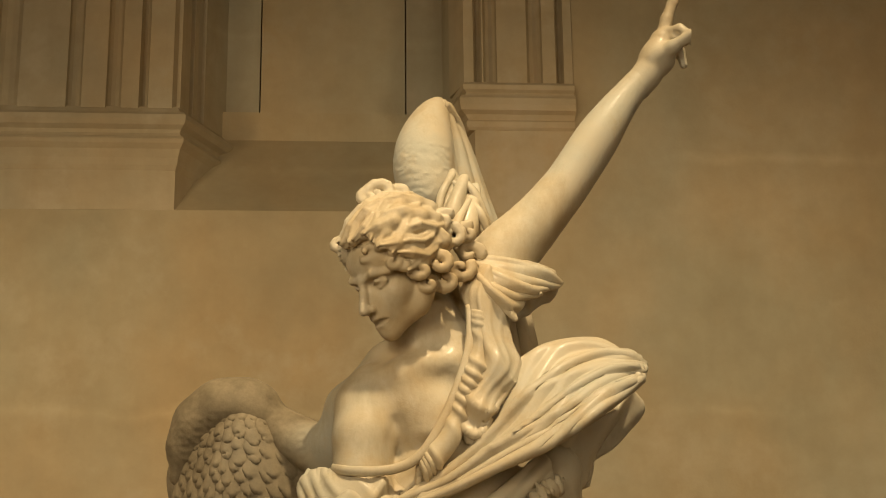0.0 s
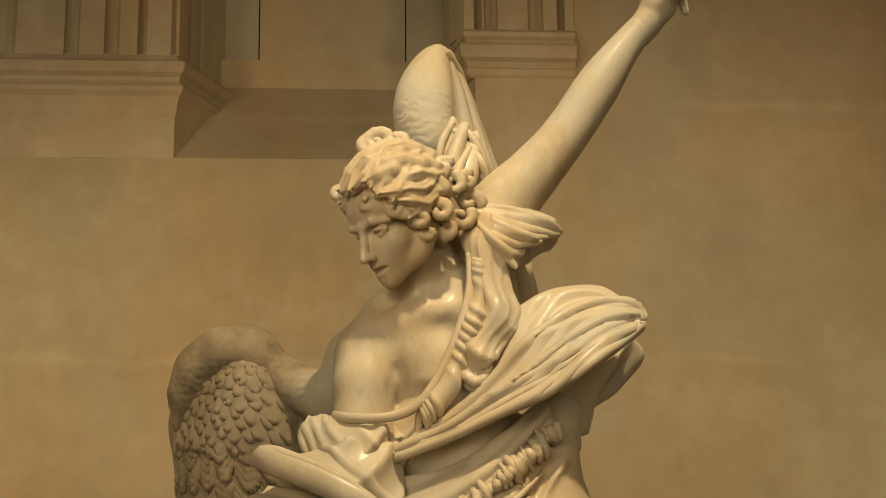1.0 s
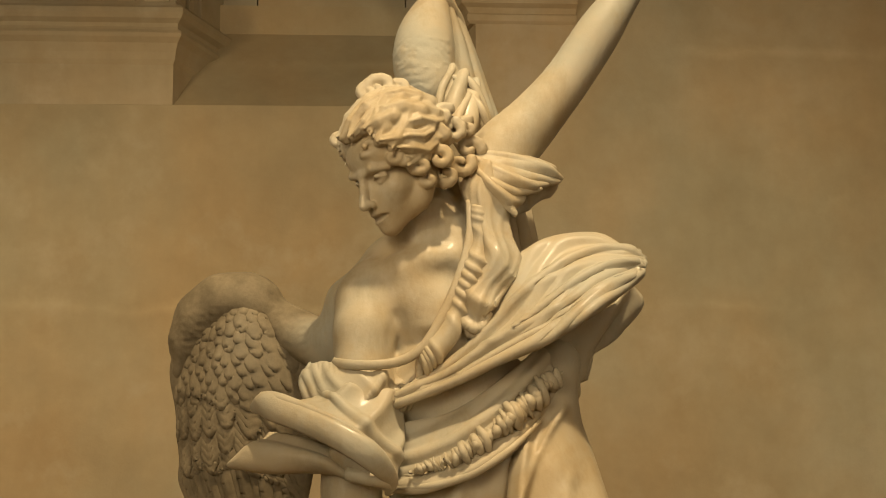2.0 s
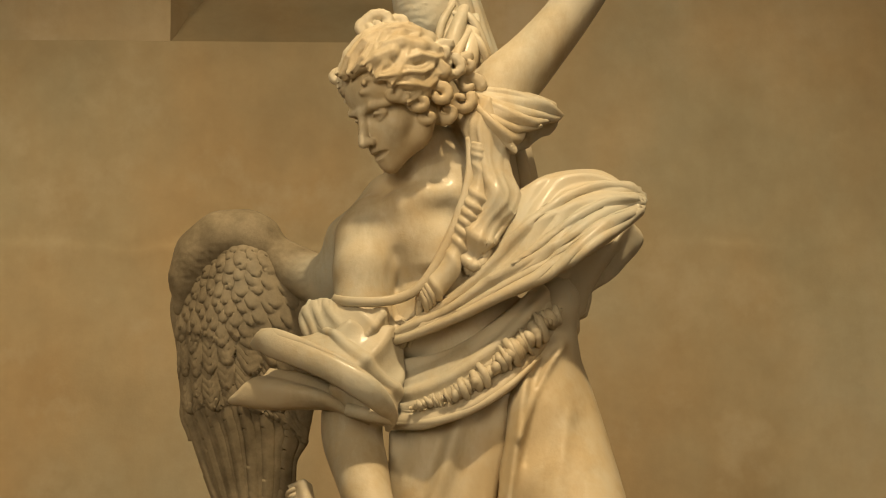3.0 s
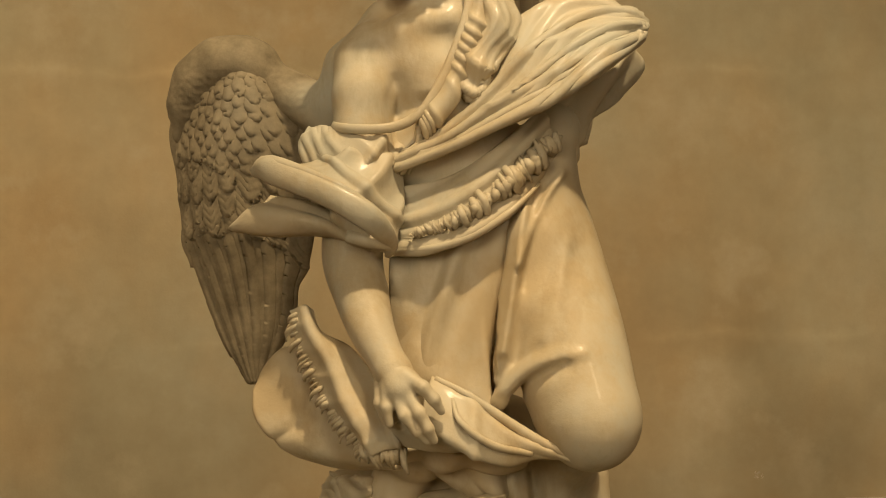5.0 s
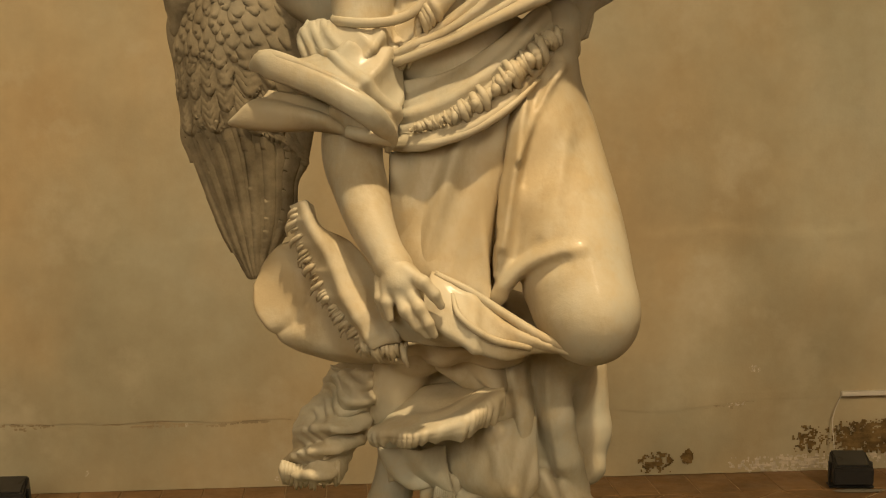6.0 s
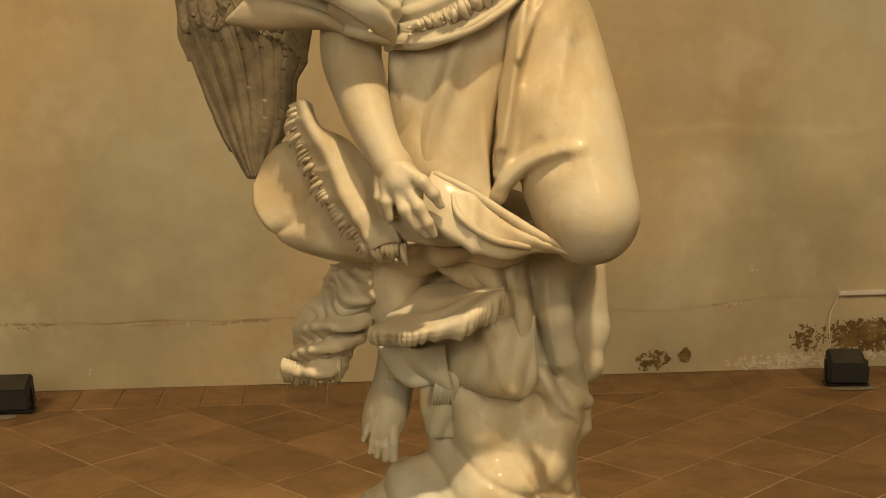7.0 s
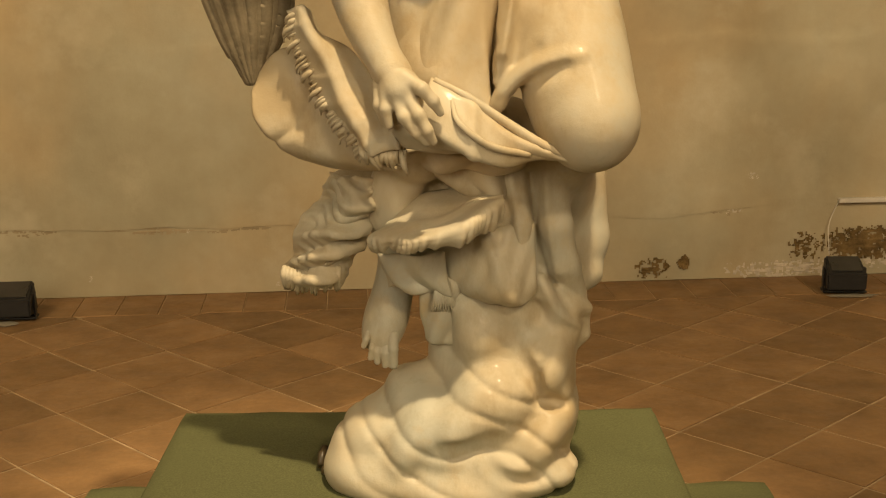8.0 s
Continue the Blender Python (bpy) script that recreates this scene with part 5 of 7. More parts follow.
strand(marble, [(0.17, 2.351, 1.619, 0.0063), (0.173, 2.339, 1.601, 0.009), (0.18, 2.345, 1.582, 0.0079), (0.176, 2.355, 1.575, 0.0039)], 9, 8, 1)
strand(marble, [(0.165, 2.356, 1.622, 0.004), (0.169, 2.344, 1.604, 0.0057), (0.18, 2.35, 1.586, 0.005), (0.18, 2.36, 1.58, 0.0025)], 9, 8, 1)
strand(marble, [(0.162, 2.354, 1.626, 0.0033), (0.171, 2.342, 1.607, 0.0047), (0.182, 2.348, 1.588, 0.0041), (0.185, 2.358, 1.58, 0.0021)], 9, 8, 1)
strand(marble, [(0.175, 2.357, 1.617, 0.0038), (0.18, 2.345, 1.61, 0.0055), (0.182, 2.351, 1.604, 0.0048), (0.182, 2.361, 1.602, 0.0024)], 9, 8, 1)
strand(marble, [(0.187, 2.358, 1.621, 0.0029), (0.189, 2.346, 1.613, 0.0042), (0.189, 2.352, 1.606, 0.0037), (0.187, 2.362, 1.603, 0.0018)], 9, 8, 1)
strand(marble, [(0.176, 2.368, 1.629, 0.0052), (0.183, 2.356, 1.617, 0.0074), (0.191, 2.362, 1.605, 0.0065), (0.197, 2.372, 1.6, 0.0033)], 9, 8, 1)
strand(marble, [(0.185, 2.366, 1.63, 0.0075), (0.19, 2.354, 1.619, 0.0107), (0.195, 2.36, 1.609, 0.0093), (0.198, 2.37, 1.606, 0.0047)], 9, 8, 1)
strand(marble, [(0.199, 2.37, 1.63, 0.0056), (0.197, 2.358, 1.623, 0.008), (0.2, 2.364, 1.616, 0.0069), (0.205, 2.374, 1.614, 0.0035)], 9, 8, 1)
strand(marble, [(0.2, 2.371, 1.639, 0.0049), (0.201, 2.359, 1.626, 0.007), (0.206, 2.365, 1.611, 0.0061), (0.2, 2.375, 1.606, 0.003)], 9, 8, 1)
strand(marble, [(0.211, 2.378, 1.634, 0.0033), (0.207, 2.366, 1.629, 0.0047), (0.207, 2.372, 1.625, 0.0041), (0.21, 2.382, 1.623, 0.0021)], 9, 8, 1)

# thin skirt drawn between the thighs
sheet(marble, [[(-0.095, 2.375, 1.423), (-0.025, 2.35, 1.435), (0.055, 2.345, 1.466), (0.134, 2.355, 1.52), (0.203, 2.4, 1.58)],
              [(-0.096, 2.365, 1.354), (-0.025, 2.335, 1.359), (0.054, 2.33, 1.383), (0.123, 2.335, 1.412), (0.198, 2.355, 1.47)],
              [(-0.091, 2.355, 1.274), (-0.026, 2.325, 1.276), (0.048, 2.32, 1.295), (0.102, 2.335, 1.294), (0.165, 2.31, 1.344)],
              [(-0.087, 2.345, 1.215), (-0.017, 2.312, 1.208), (0.052, 2.315, 1.217), (0.091, 2.33, 1.195), (0.139, 2.29, 1.248)],
              [(-0.067, 2.33, 1.152), (0.002, 2.302, 1.155), (0.061, 2.305, 1.154), (0.096, 2.32, 1.161), (0.124, 2.3, 1.198)]],
      0.008, lambda u, v: -0.016 * crease(u, 0.72 - 0.03 * v, 0.04) * np.clip(v * 2.2, 0, 1) + 0.008 * crease(u, 0.60 - 0.04 * v, 0.05) * v + 0.009 * crease(u, 0.14 + 0.30 * (1 - v) ** 1.4, 0.045) * (1 - v) + 0.006 * crease(u, 0.42 - 0.25 * v, 0.05) * np.clip(1.3 - 1.6 * v, 0, 1) + 0.006 * crease(u, 0.52 + 0.10 * v, 0.03) * np.clip(v * 2 - 0.5, 0, 1) + 0.0015 * np.sin(u * 31 + v * 13), 90, 60)

# gathered apron: bright strip, fan and ruffled fold
sheet(marble, [[(-0.022, 2.3, 1.221), (0.041, 2.29, 1.192), (0.109, 2.28, 1.144), (0.165, 2.265, 1.105), (0.236, 2.245, 1.08)],
              [(-0.038, 2.25, 1.191), (0.023, 2.235, 1.149), (0.087, 2.24, 1.111), (0.155, 2.25, 1.095), (0.239, 2.248, 1.075)],
              [(-0.085, 2.25, 1.144), (0.001, 2.245, 1.108), (0.059, 2.25, 1.091), (0.107, 2.26, 1.079), (0.157, 2.28, 1.083)],
              [(-0.116, 2.29, 1.112), (-0.028, 2.285, 1.102), (0.06, 2.29, 1.098), (0.109, 2.3, 1.085), (0.149, 2.31, 1.088)]],
      0.01, lambda u, v: 0.014 * pleat(v * 7.5 - u * 1.6 + 2.6) * (0.4 + 0.6 * np.sin(3.1 * u)) + 0.006 * crease(u - 0.25, 0.3 * v, 0.04) - 0.005, 90, 50)
strand(marble, [(-0.017, 2.285, 1.217, 0.0058), (0.041, 2.265, 1.189, 0.0067), (0.107, 2.258, 1.145, 0.0087), (0.164, 2.25, 1.11, 0.0087), (0.23, 2.24, 1.081, 0.0039)], 40, 8, 0.7)
strand(marble, [(0.012, 2.26, 1.185, 0.0038), (0.025, 2.228, 1.15, 0.0057), (0.077, 2.232, 1.111, 0.0067), (0.145, 2.25, 1.092, 0.0058)], 30, 8, 0.8)
sheet(marble, [[(-0.246, 2.4, 1.264), (-0.292, 2.4, 1.258), (-0.328, 2.4, 1.227), (-0.346, 2.4, 1.187)],
              [(-0.207, 2.38, 1.223), (-0.258, 2.365, 1.205), (-0.3, 2.37, 1.174), (-0.34, 2.385, 1.144)],
              [(-0.167, 2.36, 1.134), (-0.208, 2.345, 1.126), (-0.259, 2.35, 1.116), (-0.312, 2.375, 1.109)],
              [(-0.117, 2.345, 1.07), (-0.169, 2.345, 1.066), (-0.22, 2.355, 1.077), (-0.273, 2.385, 1.083)],
              [(-0.068, 2.37, 1.049), (-0.111, 2.38, 1.042), (-0.173, 2.395, 1.05), (-0.235, 2.41, 1.066)]],
      0.012, lambda u, v: 0.006 * np.sin(u * 6 + v * 3) - 0.006 * crease(v, 0.25 + 0.3 * u, 0.05), 60, 60)
sheet(marble, [[(-0.264, 2.345, 1.332), (-0.264, 2.345, 1.297), (-0.24, 2.335, 1.238), (-0.21, 2.32, 1.175), (-0.165, 2.305, 1.122), (-0.136, 2.295, 1.088)],
              [(-0.247, 2.33, 1.342), (-0.232, 2.32, 1.297), (-0.191, 2.305, 1.238), (-0.161, 2.285, 1.182), (-0.129, 2.27, 1.14), (-0.105, 2.27, 1.097)],
              [(-0.231, 2.345, 1.334), (-0.218, 2.34, 1.295), (-0.163, 2.335, 1.265), (-0.12, 2.31, 1.208), (-0.099, 2.28, 1.152), (-0.084, 2.28, 1.099)]],
      0.012, lambda u, v: 0.012 * pleat(v * 5 + u * 1.2 + 0.3) * (0.4 + u) + 0.006 * pleat(u * 21) * (1 - v) ** 2, 80, 40)
strand(marble, [(-0.248, 2.333, 1.334, 0.002), (-0.259, 2.33, 1.326, 0.005), (-0.269, 2.339, 1.32, 0.0046), (-0.275, 2.349, 1.314, 0.0012)], 8, 6, 1)
strand(marble, [(-0.248, 2.333, 1.33, 0.002), (-0.259, 2.333, 1.322, 0.0023), (-0.269, 2.339, 1.316, 0.002), (-0.275, 2.349, 1.31, 0.0012)], 8, 6, 1)
strand(marble, [(-0.249, 2.333, 1.323, 0.002), (-0.259, 2.329, 1.316, 0.0058), (-0.267, 2.339, 1.311, 0.0053), (-0.268, 2.349, 1.307, 0.0012)], 8, 6, 1)
strand(marble, [(-0.249, 2.333, 1.323, 0.002), (-0.26, 2.332, 1.315, 0.0026), (-0.274, 2.339, 1.304, 0.0023), (-0.278, 2.349, 1.293, 0.0012)], 8, 6, 1)
strand(marble, [(-0.249, 2.333, 1.316, 0.002), (-0.26, 2.331, 1.308, 0.0037), (-0.268, 2.339, 1.304, 0.0034), (-0.273, 2.349, 1.299, 0.0012)], 8, 6, 1)
strand(marble, [(-0.249, 2.333, 1.314, 0.002), (-0.259, 2.33, 1.307, 0.0052), (-0.275, 2.339, 1.295, 0.0047), (-0.278, 2.349, 1.284, 0.0012)], 8, 6, 1)
strand(marble, [(-0.249, 2.333, 1.308, 0.002), (-0.26, 2.333, 1.3, 0.0021), (-0.275, 2.339, 1.289, 0.0019), (-0.278, 2.349, 1.278, 0.0012)], 8, 6, 1)
strand(marble, [(-0.249, 2.333, 1.307, 0.002), (-0.26, 2.333, 1.299, 0.002), (-0.268, 2.339, 1.295, 0.0018), (-0.272, 2.349, 1.29, 0.0012)], 8, 6, 1)
strand(marble, [(-0.247, 2.332, 1.302, 0.002), (-0.258, 2.331, 1.294, 0.0032), (-0.267, 2.338, 1.289, 0.0029), (-0.268, 2.348, 1.284, 0.0012)], 8, 6, 1)
strand(marble, [(-0.242, 2.33, 1.288, 0.002), (-0.252, 2.327, 1.281, 0.0047), (-0.268, 2.336, 1.269, 0.0042), (-0.271, 2.346, 1.258, 0.0012)], 8, 6, 1)
strand(marble, [(-0.239, 2.329, 1.281, 0.002), (-0.25, 2.329, 1.273, 0.002), (-0.258, 2.335, 1.268, 0.0018), (-0.257, 2.345, 1.264, 0.0012)], 8, 6, 1)
strand(marble, [(-0.237, 2.328, 1.277, 0.002), (-0.248, 2.327, 1.27, 0.0032), (-0.257, 2.334, 1.264, 0.0029), (-0.26, 2.344, 1.259, 0.0012)], 8, 6, 1)
strand(marble, [(-0.235, 2.327, 1.272, 0.002), (-0.246, 2.326, 1.265, 0.0033), (-0.257, 2.333, 1.257, 0.0029), (-0.257, 2.343, 1.25, 0.0012)], 8, 6, 1)
strand(marble, [(-0.231, 2.326, 1.263, 0.002), (-0.242, 2.324, 1.255, 0.0036), (-0.254, 2.332, 1.246, 0.0032), (-0.258, 2.342, 1.238, 0.0012)], 8, 6, 1)
strand(marble, [(-0.228, 2.325, 1.256, 0.002), (-0.239, 2.324, 1.249, 0.0025), (-0.255, 2.331, 1.236, 0.0023), (-0.257, 2.341, 1.225, 0.0012)], 8, 6, 1)
strand(marble, [(-0.226, 2.324, 1.251, 0.002), (-0.237, 2.324, 1.243, 0.0016), (-0.25, 2.33, 1.233, 0.0015), (-0.252, 2.34, 1.224, 0.0012)], 8, 6, 1)
strand(marble, [(-0.225, 2.323, 1.249, 0.002), (-0.236, 2.321, 1.241, 0.0041), (-0.245, 2.329, 1.236, 0.0037), (-0.246, 2.339, 1.23, 0.0012)], 8, 6, 1)
strand(marble, [(-0.22, 2.321, 1.238, 0.002), (-0.231, 2.318, 1.23, 0.0046), (-0.244, 2.327, 1.22, 0.0042), (-0.248, 2.337, 1.21, 0.0012)], 8, 6, 1)
strand(marble, [(-0.22, 2.32, 1.236, 0.002), (-0.23, 2.317, 1.229, 0.0051), (-0.244, 2.326, 1.218, 0.0046), (-0.245, 2.336, 1.208, 0.0012)], 8, 6, 1)
strand(marble, [(-0.214, 2.318, 1.224, 0.002), (-0.225, 2.317, 1.216, 0.0024), (-0.232, 2.324, 1.212, 0.0021), (-0.236, 2.334, 1.208, 0.0012)], 8, 6, 1)
strand(marble, [(-0.21, 2.316, 1.217, 0.002), (-0.221, 2.315, 1.209, 0.0023), (-0.233, 2.322, 1.2, 0.0021), (-0.232, 2.332, 1.192, 0.0012)], 8, 6, 1)
strand(marble, [(-0.205, 2.313, 1.206, 0.002), (-0.216, 2.312, 1.199, 0.0035), (-0.231, 2.319, 1.187, 0.0032), (-0.236, 2.329, 1.176, 0.0012)], 8, 6, 1)
strand(marble, [(-0.206, 2.313, 1.207, 0.002), (-0.216, 2.311, 1.199, 0.0046), (-0.231, 2.319, 1.188, 0.0041), (-0.236, 2.329, 1.178, 0.0012)], 8, 6, 1)
strand(marble, [(-0.199, 2.31, 1.193, 0.002), (-0.21, 2.309, 1.186, 0.0033), (-0.222, 2.316, 1.177, 0.003), (-0.225, 2.326, 1.168, 0.0012)], 8, 6, 1)
strand(marble, [(-0.197, 2.309, 1.188, 0.002), (-0.208, 2.307, 1.181, 0.0044), (-0.218, 2.315, 1.173, 0.004), (-0.224, 2.325, 1.165, 0.0012)], 8, 6, 1)
strand(marble, [(-0.193, 2.307, 1.182, 0.002), (-0.204, 2.304, 1.174, 0.0055), (-0.213, 2.313, 1.168, 0.005), (-0.217, 2.323, 1.162, 0.0012)], 8, 6, 1)
strand(marble, [(-0.191, 2.307, 1.179, 0.002), (-0.201, 2.305, 1.171, 0.0032), (-0.213, 2.313, 1.163, 0.0029), (-0.215, 2.323, 1.154, 0.0012)], 8, 6, 1)
strand(marble, [(-0.182, 2.304, 1.168, 0.002), (-0.192, 2.301, 1.161, 0.0049), (-0.201, 2.31, 1.155, 0.0044), (-0.201, 2.32, 1.149, 0.0012)], 8, 6, 1)
strand(marble, [(-0.178, 2.302, 1.164, 0.002), (-0.189, 2.301, 1.156, 0.0035), (-0.199, 2.308, 1.148, 0.0031), (-0.203, 2.318, 1.14, 0.0012)], 8, 6, 1)
strand(marble, [(-0.175, 2.301, 1.16, 0.002), (-0.186, 2.301, 1.153, 0.0023), (-0.195, 2.307, 1.146, 0.0021), (-0.197, 2.317, 1.14, 0.0012)], 8, 6, 1)
strand(marble, [(-0.172, 2.3, 1.157, 0.002), (-0.183, 2.298, 1.149, 0.004), (-0.194, 2.306, 1.141, 0.0036), (-0.198, 2.316, 1.133, 0.0012)], 8, 6, 1)
strand(marble, [(-0.167, 2.299, 1.151, 0.002), (-0.178, 2.295, 1.144, 0.0053), (-0.19, 2.305, 1.134, 0.0048), (-0.195, 2.315, 1.125, 0.0012)], 8, 6, 1)
strand(marble, [(-0.159, 2.296, 1.142, 0.002), (-0.17, 2.292, 1.134, 0.0054), (-0.183, 2.302, 1.124, 0.0049), (-0.184, 2.312, 1.115, 0.0012)], 8, 6, 1)
strand(marble, [(-0.157, 2.295, 1.138, 0.002), (-0.167, 2.292, 1.131, 0.0052), (-0.176, 2.301, 1.125, 0.0047), (-0.179, 2.311, 1.119, 0.0012)], 8, 6, 1)
strand(marble, [(-0.154, 2.294, 1.135, 0.002), (-0.165, 2.294, 1.127, 0.0023), (-0.179, 2.3, 1.116, 0.0021), (-0.183, 2.31, 1.104, 0.0012)], 8, 6, 1)
strand(marble, [(-0.148, 2.292, 1.128, 0.002), (-0.159, 2.289, 1.121, 0.0047), (-0.168, 2.298, 1.114, 0.0042), (-0.171, 2.308, 1.108, 0.0012)], 8, 6, 1)
strand(marble, [(-0.144, 2.291, 1.124, 0.002), (-0.155, 2.288, 1.117, 0.0051), (-0.165, 2.297, 1.109, 0.0046), (-0.171, 2.307, 1.101, 0.0012)], 8, 6, 1)
strand(marble, [(-0.14, 2.29, 1.12, 0.002), (-0.151, 2.289, 1.112, 0.0021), (-0.159, 2.296, 1.107, 0.0019), (-0.16, 2.306, 1.102, 0.0012)], 8, 6, 1)
strand(marble, [(-0.138, 2.289, 1.117, 0.002), (-0.149, 2.287, 1.11, 0.0041), (-0.156, 2.295, 1.105, 0.0037), (-0.154, 2.305, 1.1, 0.0012)], 8, 6, 1)
strand(marble, [(-0.134, 2.287, 1.112, 0.002), (-0.144, 2.284, 1.105, 0.005), (-0.155, 2.293, 1.096, 0.0045), (-0.154, 2.303, 1.088, 0.0012)], 8, 6, 1)
strand(marble, [(-0.133, 2.287, 1.111, 0.002), (-0.143, 2.283, 1.104, 0.0057), (-0.153, 2.293, 1.097, 0.0052), (-0.151, 2.303, 1.09, 0.0012)], 8, 6, 1)
strand(marble, [(-0.129, 2.286, 1.107, 0.002), (-0.14, 2.282, 1.1, 0.0053), (-0.153, 2.292, 1.089, 0.0048), (-0.155, 2.302, 1.079, 0.0012)], 8, 6, 1)
strand(marble, [(-0.124, 2.284, 1.101, 0.002), (-0.135, 2.283, 1.093, 0.0025), (-0.146, 2.29, 1.084, 0.0023), (-0.15, 2.3, 1.076, 0.0012)], 8, 6, 1)
strand(marble, [(-0.123, 2.284, 1.1, 0.002), (-0.134, 2.284, 1.093, 0.0021), (-0.146, 2.29, 1.083, 0.0019), (-0.148, 2.3, 1.073, 0.0012)], 8, 6, 1)
strand(marble, [(-0.143, 2.285, 1.107, 0.0039), (-0.142, 2.272, 1.093, 0.0058), (-0.134, 2.288, 1.074, 0.0025)], 8, 6, 1)
strand(marble, [(-0.136, 2.285, 1.106, 0.0039), (-0.135, 2.272, 1.092, 0.0058), (-0.134, 2.288, 1.073, 0.0025)], 8, 6, 1)
strand(marble, [(-0.129, 2.285, 1.105, 0.0039), (-0.131, 2.272, 1.093, 0.0058), (-0.126, 2.288, 1.076, 0.0025)], 8, 6, 1)
strand(marble, [(-0.123, 2.285, 1.104, 0.0039), (-0.125, 2.272, 1.086, 0.0058), (-0.114, 2.288, 1.062, 0.0025)], 8, 6, 1)
strand(marble, [(-0.116, 2.285, 1.104, 0.0039), (-0.119, 2.272, 1.087, 0.0058), (-0.11, 2.288, 1.065, 0.0025)], 8, 6, 1)
strand(marble, [(-0.109, 2.285, 1.103, 0.0039), (-0.108, 2.272, 1.089, 0.0058), (-0.111, 2.288, 1.07, 0.0025)], 8, 6, 1)
strand(marble, [(-0.103, 2.285, 1.102, 0.0039), (-0.101, 2.272, 1.087, 0.0058), (-0.096, 2.288, 1.067, 0.0025)], 8, 6, 1)
strand(marble, [(-0.096, 2.285, 1.101, 0.0039), (-0.093, 2.272, 1.085, 0.0058), (-0.09, 2.288, 1.064, 0.0025)], 8, 6, 1)
strand(marble, [(-0.089, 2.285, 1.1, 0.0039), (-0.092, 2.272, 1.088, 0.0058), (-0.086, 2.288, 1.071, 0.0025)], 8, 6, 1)
strand(marble, [(-0.082, 2.285, 1.1, 0.0039), (-0.085, 2.272, 1.089, 0.0058), (-0.081, 2.288, 1.073, 0.0025)], 8, 6, 1)
strand(marble, [(-0.076, 2.285, 1.099, 0.0039), (-0.073, 2.272, 1.083, 0.0058), (-0.071, 2.288, 1.063, 0.0025)], 8, 6, 1)
strand(marble, [(-0.069, 2.285, 1.098, 0.0039), (-0.072, 2.272, 1.078, 0.0058), (-0.065, 2.288, 1.053, 0.0025)], 8, 6, 1)
sheet(marble, [[(-0.089, 2.36, 1.092), (-0.019, 2.33, 1.091), (0.061, 2.33, 1.083), (0.147, 2.36, 1.069)],
              [(-0.085, 2.38, 1.058), (-0.019, 2.35, 1.056), (0.051, 2.35, 1.052), (0.143, 2.38, 1.045)],
              [(-0.059, 2.4, 1.047), (-0.008, 2.38, 1.048), (0.063, 2.37, 1.047), (0.131, 2.4, 1.041)],
              [(0.043, 2.42, 0.991), (0.068, 2.38, 0.995), (0.099, 2.37, 0.995), (0.131, 2.41, 0.986)]],
      0.012, lambda u, v: 0.006 * np.sin(u * 15 + v * 5), 60, 40)

# pointed fold of the skirt falling over the cloud
sheet(marble, [[(-0.025, 2.42, 0.906), (0.042, 2.385, 0.919), (0.104, 2.375, 0.941), (0.162, 2.395, 0.942)],
              [(-0.012, 2.42, 0.866), (0.052, 2.37, 0.869), (0.108, 2.355, 0.881), (0.164, 2.38, 0.887)],
              [(0.005, 2.42, 0.827), (0.057, 2.365, 0.826), (0.113, 2.345, 0.822), (0.164, 2.37, 0.836)],
              [(0.023, 2.425, 0.806), (0.073, 2.375, 0.800), (0.129, 2.36, 0.796), (0.166, 2.38, 0.814)]],
      0.012, lambda u, v: 0.008 * pleat(u * 5.0 - 1.6 * v + 0.5, 1.6) * (1 - v) + 0.004 * crease(u, 0.45 + 0.3 * v, 0.06) + 0.0015 * np.sin(u * 27 + v * 11), 70, 50)

# fringed end of the sash: a frilled edge, and the cut threads hanging from it
sheet(marble, [[(-0.080, 2.44, 0.959), (-0.027, 2.43, 0.993), (0.033, 2.43, 1.005), (0.112, 2.43, 0.988)],
              [(-0.102, 2.385, 0.939), (-0.034, 2.345, 0.965), (0.034, 2.345, 0.982), (0.107, 2.37, 0.995)],
              [(-0.134, 2.35, 0.927), (-0.094, 2.3, 0.940), (-0.053, 2.27, 0.947), (0.026, 2.27, 0.968), (0.070, 2.285, 0.990), (0.103, 2.31, 1.003)],
              [(-0.138, 2.345, 0.917), (-0.095, 2.295, 0.928), (-0.054, 2.262, 0.934), (0.024, 2.262, 0.949), (0.068, 2.277, 0.969), (0.101, 2.305, 0.983)],
              [(-0.130, 2.355, 0.907), (-0.095, 2.305, 0.917), (-0.057, 2.275, 0.921), (0.019, 2.275, 0.932), (0.062, 2.29, 0.947), (0.098, 2.315, 0.964)]],
      0.010, lambda u, v: 0.005 * np.sin(u * 8 + 3 * v) * (1 - v) + (0.0075 * pleat(u * 58 + 2.0 * np.sin(u * 17) + v, 0.9) - 0.003) * np.clip(v * 2.2 - 1.1, 0, 1) + 0.004 * np.sin(u * 23) * v ** 2 + 0.004 * crease(v, 0.25 + 0.1 * np.sin(4 * u), 0.05), 320, 60)
sheet(marble, [[(-0.127, 2.42, 0.885), (-0.072, 2.38, 0.887), (-0.004, 2.37, 0.893)],
              [(-0.116, 2.43, 0.836), (-0.073, 2.39, 0.844), (0.002, 2.38, 0.844)],
              [(-0.106, 2.44, 0.815), (-0.05, 2.395, 0.812), (0.012, 2.385, 0.81)]],
      0.012, lambda u, v: 0.007 * np.sin(u * 12 - v * 4), 40, 30)
